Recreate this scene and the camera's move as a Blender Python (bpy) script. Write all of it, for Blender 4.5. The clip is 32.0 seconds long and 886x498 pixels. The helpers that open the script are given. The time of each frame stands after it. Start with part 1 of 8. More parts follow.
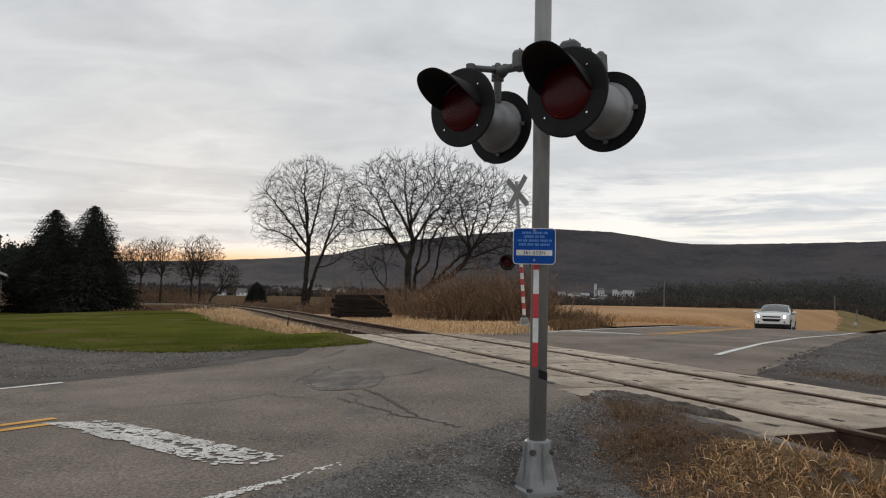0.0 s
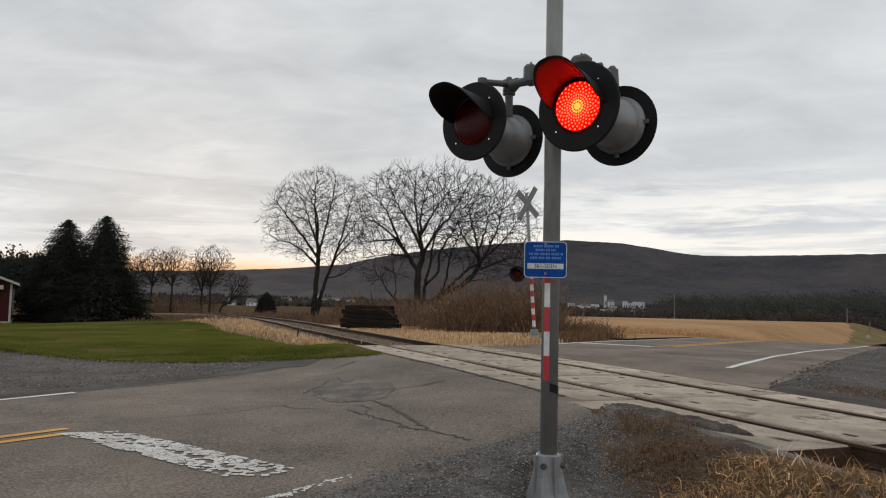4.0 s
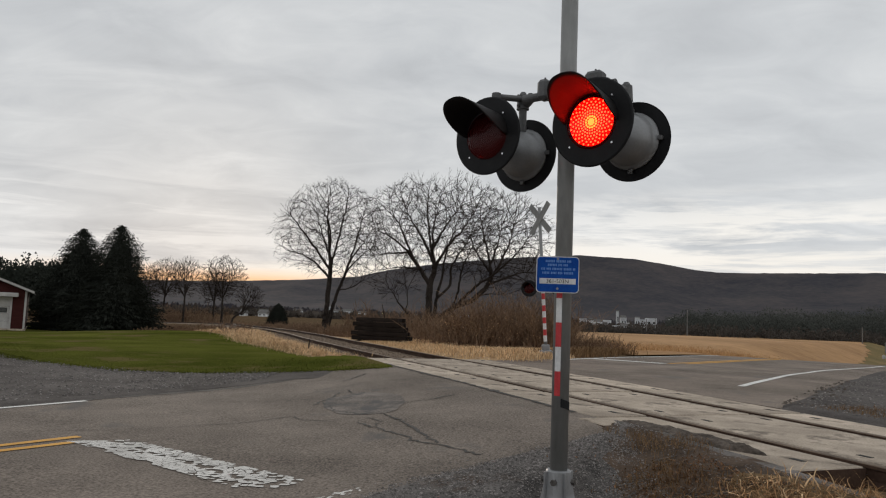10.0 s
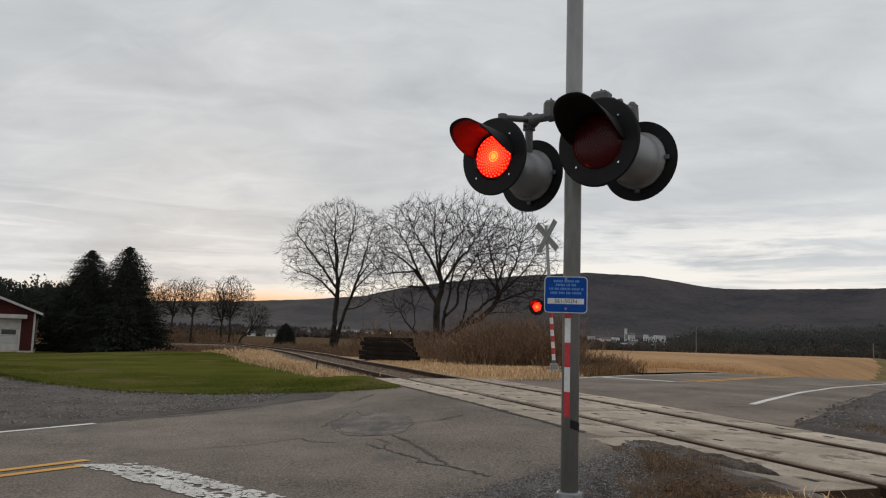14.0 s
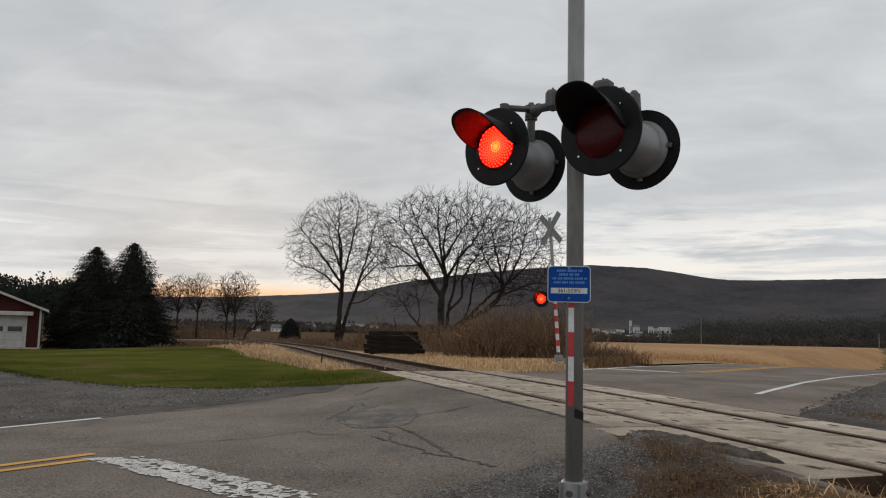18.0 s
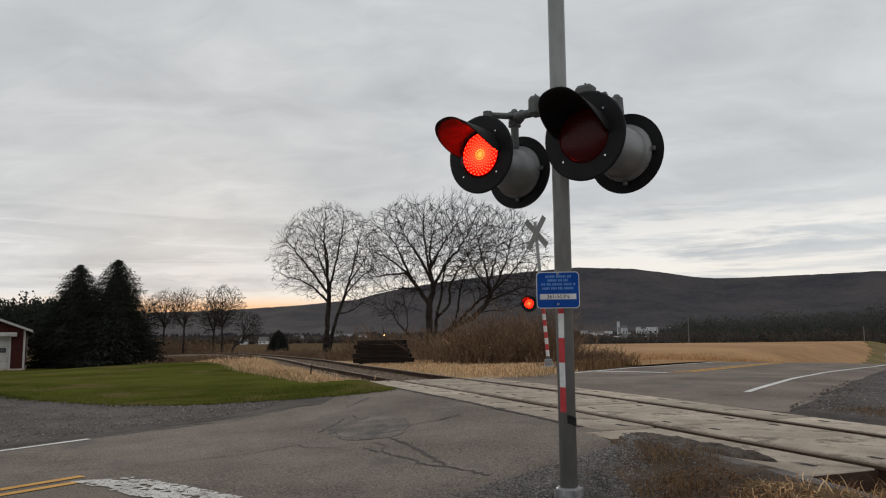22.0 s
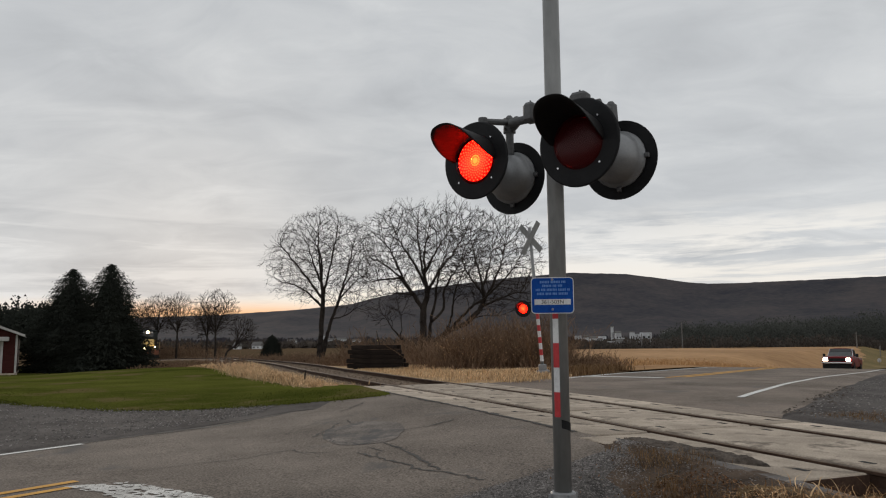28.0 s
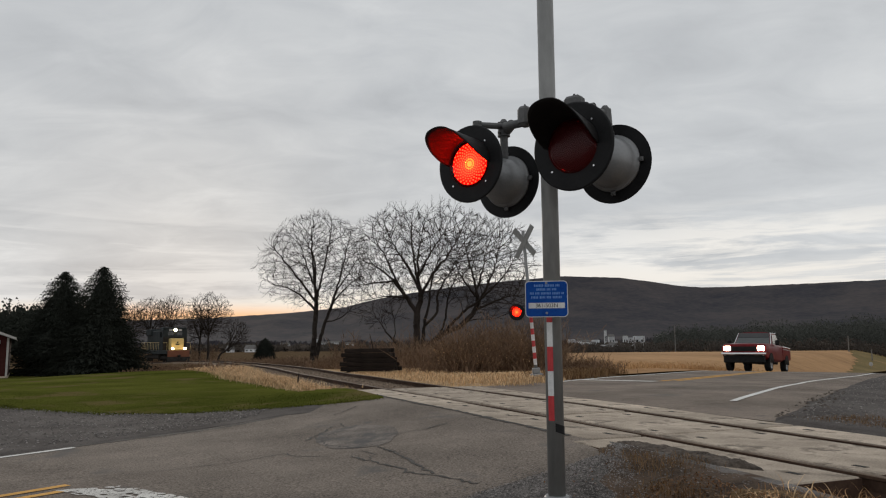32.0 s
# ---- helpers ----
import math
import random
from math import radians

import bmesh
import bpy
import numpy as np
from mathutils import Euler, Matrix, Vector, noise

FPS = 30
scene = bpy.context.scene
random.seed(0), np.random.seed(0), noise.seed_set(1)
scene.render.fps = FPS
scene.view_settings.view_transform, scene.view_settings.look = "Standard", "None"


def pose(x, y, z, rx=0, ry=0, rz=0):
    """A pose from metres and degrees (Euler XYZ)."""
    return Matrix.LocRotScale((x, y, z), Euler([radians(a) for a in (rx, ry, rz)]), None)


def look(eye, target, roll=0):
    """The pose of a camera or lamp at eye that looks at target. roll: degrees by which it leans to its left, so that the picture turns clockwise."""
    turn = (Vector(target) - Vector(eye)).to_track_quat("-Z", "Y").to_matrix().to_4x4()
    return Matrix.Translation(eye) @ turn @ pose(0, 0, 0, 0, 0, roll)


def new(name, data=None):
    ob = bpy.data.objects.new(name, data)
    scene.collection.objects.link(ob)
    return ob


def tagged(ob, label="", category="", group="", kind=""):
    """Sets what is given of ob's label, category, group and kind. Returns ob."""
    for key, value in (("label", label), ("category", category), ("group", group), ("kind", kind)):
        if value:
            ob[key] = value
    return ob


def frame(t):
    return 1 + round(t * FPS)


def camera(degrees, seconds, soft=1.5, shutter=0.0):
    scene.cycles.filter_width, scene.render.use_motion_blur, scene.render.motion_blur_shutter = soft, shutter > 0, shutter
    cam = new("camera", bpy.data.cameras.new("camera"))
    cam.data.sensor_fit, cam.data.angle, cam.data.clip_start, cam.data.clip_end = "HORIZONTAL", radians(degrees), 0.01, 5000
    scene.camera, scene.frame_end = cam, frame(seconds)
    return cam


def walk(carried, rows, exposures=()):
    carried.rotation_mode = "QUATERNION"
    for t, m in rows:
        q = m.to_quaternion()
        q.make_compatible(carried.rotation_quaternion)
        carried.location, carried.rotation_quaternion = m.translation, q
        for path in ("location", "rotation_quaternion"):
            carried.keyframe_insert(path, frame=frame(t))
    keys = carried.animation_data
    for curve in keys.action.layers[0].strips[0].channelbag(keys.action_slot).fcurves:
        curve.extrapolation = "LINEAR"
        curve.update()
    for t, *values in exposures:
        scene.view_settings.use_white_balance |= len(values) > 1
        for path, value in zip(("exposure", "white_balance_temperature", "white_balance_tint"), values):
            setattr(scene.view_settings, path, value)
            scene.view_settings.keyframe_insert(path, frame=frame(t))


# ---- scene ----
cam = camera(60.28, 32.0, soft=1.15)
walk(cam, [
    (0.0, pose(0.000, 0.000, 1.330, 93.324, -1.201, -0.070)),
    (0.5, pose(-0.004, -0.003, 1.329, 93.449, -1.199, 0.057)),
    (1.0, pose(-0.004, -0.002, 1.328, 93.457, -1.330, 0.165)),
    (1.5, pose(-0.013, -0.007, 1.332, 93.424, -1.315, 0.040)),
    (2.0, pose(-0.017, 0.002, 1.337, 93.540, -1.541, 0.349)),
    (2.5, pose(-0.015, -0.012, 1.343, 93.713, -1.438, 0.534)),
    (3.0, pose(-0.010, -0.025, 1.347, 93.929, -1.505, 0.418)),
    (3.5, pose(-0.010, -0.022, 1.345, 94.029, -1.384, 0.593)),
    (5.5, pose(-0.026, -0.012, 1.343, 94.448, -1.592, 0.777)),
    (6.0, pose(-0.025, -0.014, 1.341, 94.563, -1.655, 0.791)),
    (6.5, pose(-0.022, -0.018, 1.342, 94.661, -1.403, 0.813)),
    (7.0, pose(-0.020, -0.011, 1.345, 94.739, -1.294, 0.846)),
    (7.5, pose(-0.022, -0.025, 1.345, 94.742, -1.556, 0.873)),
    (8.0, pose(-0.016, -0.032, 1.349, 94.796, -1.714, 1.015)),
    (8.5, pose(-0.016, -0.026, 1.347, 94.942, -1.876, 1.119)),
    (9.0, pose(-0.020, -0.022, 1.342, 95.001, -1.897, 1.134)),
    (9.5, pose(-0.019, -0.010, 1.346, 95.006, -1.958, 1.231)),
    (10.0, pose(-0.014, -0.026, 1.345, 95.095, -2.216, 1.472)),
    (10.5, pose(-0.011, -0.026, 1.347, 95.137, -2.354, 1.542)),
    (11.0, pose(-0.011, -0.028, 1.346, 95.193, -2.456, 1.656)),
    (11.5, pose(-0.014, -0.021, 1.351, 95.281, -2.221, 1.755)),
    (12.0, pose(-0.013, -0.020, 1.354, 95.501, -2.078, 1.825)),
    (12.5, pose(-0.019, -0.021, 1.357, 95.842, -2.054, 1.913)),
    (13.0, pose(-0.019, -0.024, 1.357, 96.069, -1.988, 2.123)),
    (13.5, pose(-0.019, -0.040, 1.356, 96.305, -1.940, 2.085)),
    (14.0, pose(-0.019, -0.029, 1.360, 96.465, -1.809, 2.036)),
    (14.5, pose(-0.014, -0.032, 1.356, 96.528, -1.795, 2.109)),
    (16.5, pose(-0.006, -0.029, 1.347, 96.201, -1.573, 2.354)),
    (17.0, pose(-0.009, -0.020, 1.340, 96.152, -1.581, 2.365)),
    (17.5, pose(-0.010, -0.015, 1.340, 96.083, -1.589, 2.408)),
    (18.0, pose(-0.011, -0.027, 1.340, 95.982, -1.333, 2.391)),
    (18.5, pose(-0.016, -0.024, 1.347, 96.010, -1.419, 2.324)),
    (19.0, pose(-0.021, -0.032, 1.347, 95.977, -1.296, 2.312)),
    (19.5, pose(-0.020, -0.025, 1.353, 95.924, -0.776, 2.047)),
    (20.0, pose(-0.022, -0.021, 1.352, 95.871, -0.343, 1.759)),
    (20.5, pose(-0.022, -0.012, 1.353, 95.945, 0.030, 1.594)),
    (21.0, pose(-0.024, 0.001, 1.356, 96.187, 0.135, 1.525)),
    (21.5, pose(-0.021, -0.003, 1.356, 96.345, 0.319, 1.559)),
    (22.0, pose(-0.021, -0.009, 1.359, 96.502, 0.515, 1.541)),
    (22.5, pose(-0.026, -0.012, 1.353, 96.523, 0.622, 1.387)),
    (23.0, pose(-0.029, -0.009, 1.357, 96.544, 0.410, 1.341)),
    (23.5, pose(-0.023, -0.005, 1.364, 96.701, 0.677, 1.409)),
    (24.0, pose(-0.024, -0.008, 1.365, 96.859, 0.718, 1.401)),
    (24.5, pose(-0.024, -0.033, 1.360, 96.950, 0.735, 1.607)),
    (25.0, pose(-0.025, -0.034, 1.358, 97.013, 1.032, 1.590)),
    (25.5, pose(-0.028, -0.035, 1.357, 96.973, 0.920, 1.496)),
    (27.5, pose(-0.037, -0.040, 1.358, 96.842, 0.482, 1.068)),
    (28.0, pose(-0.028, -0.035, 1.359, 96.870, 0.451, 1.088)),
    (28.5, pose(-0.022, -0.041, 1.353, 96.844, 0.356, 1.117)),
    (29.0, pose(-0.023, -0.033, 1.355, 96.847, 0.375, 1.084)),
    (29.5, pose(-0.024, -0.043, 1.353, 96.872, 0.437, 1.008)),
    (30.0, pose(-0.028, -0.040, 1.361, 96.895, 0.484, 0.948)),
    (30.5, pose(-0.032, -0.017, 1.364, 97.042, 0.569, 0.858)),
    (31.0, pose(-0.027, -0.031, 1.362, 97.031, 0.546, 0.827)),
    (31.5, pose(-0.032, -0.039, 1.364, 97.026, 0.560, 0.729)),
    (32.0, pose(-0.032, -0.032, 1.360, 97.114, 0.392, 0.599)),
], exposures=[(0.0, 0.16), (6.0, 0.10), (12.0, 0.04), (19.0, 0.0), (32.0, -0.04)])

# ---- light: overcast evening sky, low veiled sun ----
SUN_AZ, SUN_EL = radians(-19.0), radians(5.0)
world = bpy.data.worlds.new("overcast_sky")
scene.world = world
world.use_nodes = True


class Nodes:
    """Short hand for a node tree."""

    def __init__(self, tree):
        self.t = tree
        tree.nodes.clear()

    def n(self, kind, **sets):
        node = self.t.nodes.new(kind)
        for k, v in sets.items():
            if k == "op":
                node.operation = v
            elif k == "blend":
                node.blend_type = v
            elif k == "dtype":
                node.data_type = v
        return node

    def put(self, socket, v):
        if isinstance(v, bpy.types.NodeSocket):
            self.t.links.new(v, socket)
        else:
            socket.default_value = v

    def math(self, op, a, b=0.0, c=0.0):
        m = self.n("ShaderNodeMath", op=op)
        for s, v in zip(m.inputs, (a, b, c)):
            self.put(s, v)
        return m.outputs[0]

    def noise(self, vec, scale, detail=3.0, rough=0.55, dist=0.0):
        m = self.n("ShaderNodeTexNoise")
        if vec is not None:
            self.put(m.inputs["Vector"], vec)
        self.put(m.inputs["Scale"], scale)
        self.put(m.inputs["Detail"], detail)
        self.put(m.inputs["Roughness"], rough)
        self.put(m.inputs["Distortion"], dist)
        return m.outputs[0]

    def ramp(self, f, stops):
        m = self.n("ShaderNodeValToRGB")
        e = m.color_ramp.elements
        while len(e) < len(stops):
            e.new(0.5)
        for q, (p, c) in zip(e, stops):
            q.position = p
            q.color = (c, c, c, 1) if isinstance(c, (int, float)) else (*c, 1)
        self.put(m.inputs[0], f)
        return m.outputs[0]

    def mix(self, f, a, b, blend="MIX"):
        m = self.n("ShaderNodeMix", dtype="RGBA", blend=blend)
        self.put(m.inputs[0], f)
        for s, v in ((m.inputs[6], a), (m.inputs[7], b)):
            self.put(s, (*v, 1) if isinstance(v, tuple) and len(v) == 3 else v)
        return m.outputs[2]

    def xyz(self, v):
        m = self.n("ShaderNodeSeparateXYZ")
        self.put(m.inputs[0], v)
        return m.outputs

    def vec(self, x, y, z):
        m = self.n("ShaderNodeCombineXYZ")
        for s, v in zip(m.inputs, (x, y, z)):
            self.put(s, v)
        return m.outputs[0]

    def scaled(self, v, s):
        m = self.n("ShaderNodeVectorMath", op="MULTIPLY")
        self.put(m.inputs[0], v)
        self.put(m.inputs[1], s)
        return m.outputs[0]


w = Nodes(world.node_tree)
sky = w.n("ShaderNodeTexSky")
sky.sky_type, sky.sun_disc = "NISHITA", False
sky.sun_elevation, sky.sun_rotation = SUN_EL, SUN_AZ
sky.air_density, sky.dust_density = 1.0, 3.0
coord = w.n("ShaderNodeTexCoord").outputs["Generated"]
dx, dy, dz = w.xyz(coord)
up = w.math("MAXIMUM", dz, 0.0)
# the cloud deck, seen in perspective: far clouds shrink into streaks
k = w.math("DIVIDE", 1.0, w.math("ADD", up, 0.20))
deck = w.vec(w.math("MULTIPLY", dx, k), w.math("MULTIPLY", dy, k), 0.0)
big = w.noise(w.scaled(deck, (0.75, 1.0, 1.0)), 1.25, 4.0, 0.5, 0.5)
fine = w.noise(w.scaled(deck, (0.9, 1.3, 1.0)), 3.6, 6.0, 0.6, 0.7)
cloud = w.math("ADD", w.math("MULTIPLY", big, 0.62), w.math("MULTIPLY", fine, 0.38))
grey = w.ramp(cloud, [(0.34, (0.475, 0.49, 0.51)), (0.46, (0.555, 0.57, 0.588)), (0.56, (0.63, 0.641, 0.652)), (0.68, (0.745, 0.75, 0.752))])
# lighter deck towards the north-east, brighter breaks low over the ridge
lighter = w.ramp(dx, [(0.0, 0.0), (0.45, 1.0)])
grey = w.mix(w.math("MULTIPLY", lighter, 0.15), grey, (0.92, 0.91, 0.89))
low = w.ramp(up, [(0.0, 1.0), (0.115, 0.9), (0.145, 0.55), (0.175, 0.0)])
streak = w.noise(w.vec(w.math("MULTIPLY", dx, 3.0), w.math("MULTIPLY", dy, 0.6), w.math("MULTIPLY", dz, 30.0)), 1.25, 6.0, 0.62, 0.4)
streak = w.ramp(streak, [(0.43, 0.0), (0.55, 1.0)])
gap = w.math("MULTIPLY", low, streak)
toward = w.math("ADD", w.math("MULTIPLY", dx, math.sin(radians(-18))), w.math("MULTIPLY", dy, math.cos(radians(-18))))
warm = w.ramp(toward, [(0.80, (0.975, 0.93, 0.865)), (0.95, (0.88, 0.875, 0.865)), (1.0, (0.80, 0.795, 0.785))])
tint = w.mix(w.math("MULTIPLY", gap, w.ramp(dx, [(0.05, 0.75), (0.25, 1.0)])), grey, warm)
# the last glow sits right on the western skyline
glow_low = w.math("MULTIPLY", w.ramp(up, [(0.0, 1.0), (0.038, 1.0), (0.045, 0.45), (0.053, 0.0)]), w.ramp(toward, [(0.975, 0.0), (0.995, 1.0)]))
# bright break between the deck and the ridge, following the skyline
rid = w.ramp(w.math("ADD", dx, 0.5), [(0.0, 0.030), (0.19, 0.034), (0.36, 0.048), (0.474, 0.071), (0.648, 0.086), (0.776, 0.074), (0.95, 0.077)])
rel = w.math("MULTIPLY", w.math("SUBTRACT", up, rid), 10.0)
bright = w.math("MULTIPLY", w.ramp(rel, [(0.0, 1.0), (0.09, 0.85), (0.26, 0.0)]), w.ramp(streak, [(0.0, 0.40), (0.6, 1.0)]))
bright = w.math("MULTIPLY", bright, w.ramp(dy, [(0.2, 0.0), (0.7, 1.0)]))
tone = w.ramp(w.math("ADD", dx, 0.5), [(0.12, (1.0, 0.86, 0.70)), (0.28, (1.0, 0.91, 0.78)), (0.52, (1.0, 0.93, 0.83)), (0.7, (0.95, 0.89, 0.81))])
tint = w.mix(w.math("MULTIPLY", bright, 0.80), tint, tone)
tint = w.mix(w.math("MULTIPLY", glow_low, 0.95), tint, (1.0, 0.58, 0.32))
nish = w.mix(1.0, sky.outputs[0], (0.08, 0.08, 0.08), "MULTIPLY")
total = w.mix(1.0, w.mix(0.975, nish, tint), (0.985, 1.0, 1.012), "MULTIPLY")
back = w.n("ShaderNodeBackground")
w.put(back.inputs[0], total)
w.put(back.inputs[1], 1.0)
w.put(w.n("ShaderNodeOutputWorld").inputs[0], back.outputs[0])

sun = new("sun", bpy.data.lights.new("sun", "SUN"))
sun.data.energy, sun.data.angle, sun.data.color = 0.5, radians(14), (1.0, 0.88, 0.74)
sun.matrix_world = look((0, 0, 30), (-math.sin(SUN_AZ) * 100, -math.cos(SUN_AZ) * 100, 30 - 100 * math.tan(radians(9))))


# ---- materials ----
def surface(name, low, high, scale=6.0, rough=0.85, fine=40.0, bump=0.3, metal=0.0, stretch=(1, 1, 1), spots=None, per_piece=0.0, depth=0.02, spec=None, coord="Object", grain=0.4):
    """A two-scale surface: broad colour patches, fine grain and relief, at real size."""
    m = bpy.data.materials.new(name)
    m.use_nodes = True
    s = Nodes(m.node_tree)
    tc = s.n("ShaderNodeTexCoord").outputs[coord]
    v = s.scaled(tc, stretch)
    a = s.noise(v, scale, 4.0, 0.6)
    b = s.noise(v, fine, 3.0, 0.6)
    f = s.math("ADD", s.math("MULTIPLY", a, 1 - grain), s.math("MULTIPLY", b, grain))
    col = s.ramp(f, [(0.36, low), (0.64, high)])
    if spots:
        c = s.noise(v, spots[1], 5.0, 0.65)
        col = s.mix(s.ramp(c, [(spots[2], 0.0), (spots[2] + 0.10, 1.0)]), col, spots[0])
    if per_piece:
        info = s.n("ShaderNodeObjectInfo").outputs["Random"]
        geo = s.n("ShaderNodeNewGeometry").outputs["Random Per Island"]
        r = s.math("FRACT", s.math("ADD", info, geo))
        r = s.math("ADD", s.math("MULTIPLY", r, 2 * per_piece), 1 - per_piece)
        col = s.mix(1.0, col, s.vec(r, r, r), "MULTIPLY")
    p = s.n("ShaderNodeBsdfPrincipled")
    s.put(p.inputs["Base Color"], col)
    s.put(p.inputs["Roughness"], s.math("ADD", rough - 0.08, s.math("MULTIPLY", b, 0.16)))
    s.put(p.inputs["Metallic"], metal)
    s.put(p.inputs["Specular IOR Level"], spec if spec is not None else (0.12 if rough > 0.78 else 0.5))
    if bump:
        bm_ = s.n("ShaderNodeBump")
        s.put(bm_.inputs["Strength"], bump)
        s.put(bm_.inputs["Distance"], depth)
        s.put(bm_.inputs["Height"], f)
        s.put(p.inputs["Normal"], bm_.outputs[0])
    s.put(s.n("ShaderNodeOutputMaterial").inputs[0], p.outputs[0])
    return m


def glow(name, color, strength):
    m = bpy.data.materials.new(name)
    m.use_nodes = True
    s = Nodes(m.node_tree)
    e = s.n("ShaderNodeEmission")
    s.put(e.inputs[0], (*color, 1))
    s.put(e.inputs[1], strength)
    s.put(s.n("ShaderNodeOutputMaterial").inputs[0], e.outputs[0])
    return m


def clear(name, tint, body, share=0.6, rough=0.08):
    """Tinted glass: what passes is coloured, the rest is a glossy body."""
    m = bpy.data.materials.new(name)
    m.use_nodes = True
    s = Nodes(m.node_tree)
    tr = s.n("ShaderNodeBsdfTransparent")
    s.put(tr.inputs[0], (*tint, 1))
    p = s.n("ShaderNodeBsdfPrincipled")
    s.put(p.inputs["Base Color"], (*body, 1))
    s.put(p.inputs["Roughness"], rough)
    mx = s.n("ShaderNodeMixShader")
    s.put(mx.inputs[0], 1 - share)
    s.put(mx.inputs[1], tr.outputs[0])
    s.put(mx.inputs[2], p.outputs[0])
    s.put(s.n("ShaderNodeOutputMaterial").inputs[0], mx.outputs[0])
    return m


M_SOIL = surface("dry_meadow", (0.075, 0.050, 0.030), (0.160, 0.112, 0.068), 0.5, 0.95, 9.0, 0.5, depth=0.05, spec=0.0)
M_ASPHALT = surface("worn_asphalt", (0.065, 0.0525, 0.0430), (0.293, 0.244, 0.203), 0.7, 0.9, 48.0, 0.7, grain=0.66, spots=((0.118, 0.108, 0.100), 0.9, 0.60), depth=0.008)
M_ASPHALT_FAR = surface("brown_worn_asphalt", (0.075, 0.060, 0.048), (0.335, 0.272, 0.222), 0.7, 0.9, 48.0, 0.7, grain=0.62, spots=((0.15, 0.135, 0.12), 0.9, 0.60), depth=0.008)
M_PATCH = surface("asphalt_patch", (0.060, 0.052, 0.047), (0.275, 0.236, 0.205), 2.4, 0.9, 48.0, 0.7, grain=0.55, spots=((0.10, 0.094, 0.090), 2.0, 0.52), depth=0.008)
M_TAR = surface("crack_tar", (0.055, 0.050, 0.046), (0.11, 0.102, 0.094), 3.0, 0.8, 60.0, 0.2)
M_SHOULDER = surface("shoulder_gravel", (0.0515, 0.0442, 0.0405), (0.1518, 0.1343, 0.1233), 1.1, 0.95, 55.0, 0.9, spots=((0.05, 0.047, 0.045), 2.2, 0.60), depth=0.02)
M_HOUSING = surface("housing_grey", (0.075, 0.075, 0.076), (0.135, 0.135, 0.135), 5.0, 0.6, 50.0, 0.15, metal=0.2, depth=0.004)
M_GRAVEL = surface("dark_gravel", (0.0460, 0.0425, 0.0403), (0.2472, 0.2254, 0.2093), 1.7, 0.95, 75.0, 1.0, spots=((0.085, 0.055, 0.037), 1.1, 0.56), depth=0.02)
M_STONE = surface("gravel_stone", (0.0726, 0.0660, 0.0616), (0.2970, 0.2706, 0.2530), 30.0, 0.9, 120.0, 0.4, per_piece=0.5, depth=0.004)
M_BALLAST = surface("ballast", (0.085, 0.062, 0.045), (0.24, 0.175, 0.125), 2.0, 0.95, 26.0, 1.0, depth=0.04)
M_LAWN = surface("lawn", (0.044, 0.052, 0.009), (0.126, 0.130, 0.028), 0.30, 0.95, 22.0, 0.4, spec=0.0, spots=((0.130, 0.105, 0.042), 0.45, 0.53), depth=0.04)
M_BLADE = surface("grass_blade", (0.058, 0.067, 0.012), (0.126, 0.134, 0.032), 1.0, 0.9, 8.0, 0.0, per_piece=0.25, spec=0.0)
M_STUBBLE = surface("corn_stubble", (0.27, 0.147, 0.064), (0.52, 0.305, 0.145), 0.05, 0.95, 1.6, 0.9, stretch=(1.0, 0.22, 1.0), depth=0.1)
M_BARESOIL = surface("bare_soil", (0.038, 0.027, 0.020), (0.140, 0.098, 0.070), 2.2, 0.95, 40.0, 1.0, spots=((0.15, 0.075, 0.035), 1.6, 0.58), depth=0.02)
M_STALK = surface("corn_stalk", (0.38, 0.222, 0.108), (0.66, 0.42, 0.215), 1.0, 0.9, 9.0, 0.0, per_piece=0.2, spec=0.0)
M_VERGE = surface("green_verge", (0.125, 0.098, 0.034), (0.22, 0.155, 0.060), 0.12, 0.95, 4.0, 0.3, spots=((0.30, 0.185, 0.080), 0.25, 0.55))
M_HAY = surface("dry_grass", (0.44, 0.275, 0.14), (0.80, 0.575, 0.345), 2.0, 0.85, 12.0, 0.0, per_piece=0.4)
M_HAYNEAR = surface("dry_ditch_grass", (0.28, 0.140, 0.055), (0.66, 0.415, 0.225), 2.0, 0.9, 12.0, 0.0, per_piece=0.5, spec=0.0)
M_HAYBED = surface("dry_grass_bed", (0.25, 0.155, 0.078), (0.54, 0.365, 0.20), 1.2, 0.95, 14.0, 0.9, depth=0.05)
M_RUST_GRASS = surface("rusty_grass", (0.11, 0.060, 0.030), (0.26, 0.16, 0.08), 2.0, 0.9, 14.0, 0.0, per_piece=0.4)
M_LEAF = surface("fallen_leaf", (0.085, 0.042, 0.024), (0.27, 0.145, 0.075), 6.0, 0.85, 40.0, 0.0, per_piece=0.5, spec=0.1)
M_CONC = surface("crossing_concrete", (0.2750, 0.2255, 0.1760), (0.6600, 0.5500, 0.4400), 1.3, 0.9, 60.0, 0.45, spots=((0.20, 0.165, 0.13), 2.1, 0.52), per_piece=0.16, depth=0.006)
M_RUBBER = surface("flangeway_rubber", (0.018, 0.017, 0.016), (0.045, 0.042, 0.04), 2.0, 0.8, 30.0, 0.2)
M_BROWNSTONE = surface("brown_ballast_stone", (0.080, 0.060, 0.045), (0.27, 0.20, 0.145), 30.0, 0.9, 120.0, 0.4, per_piece=0.5, depth=0.004)
M_RAIL = surface("rusty_rail", (0.045, 0.027, 0.019), (0.10, 0.062, 0.045), 3.0, 0.8, 30.0, 0.3, metal=0.3)
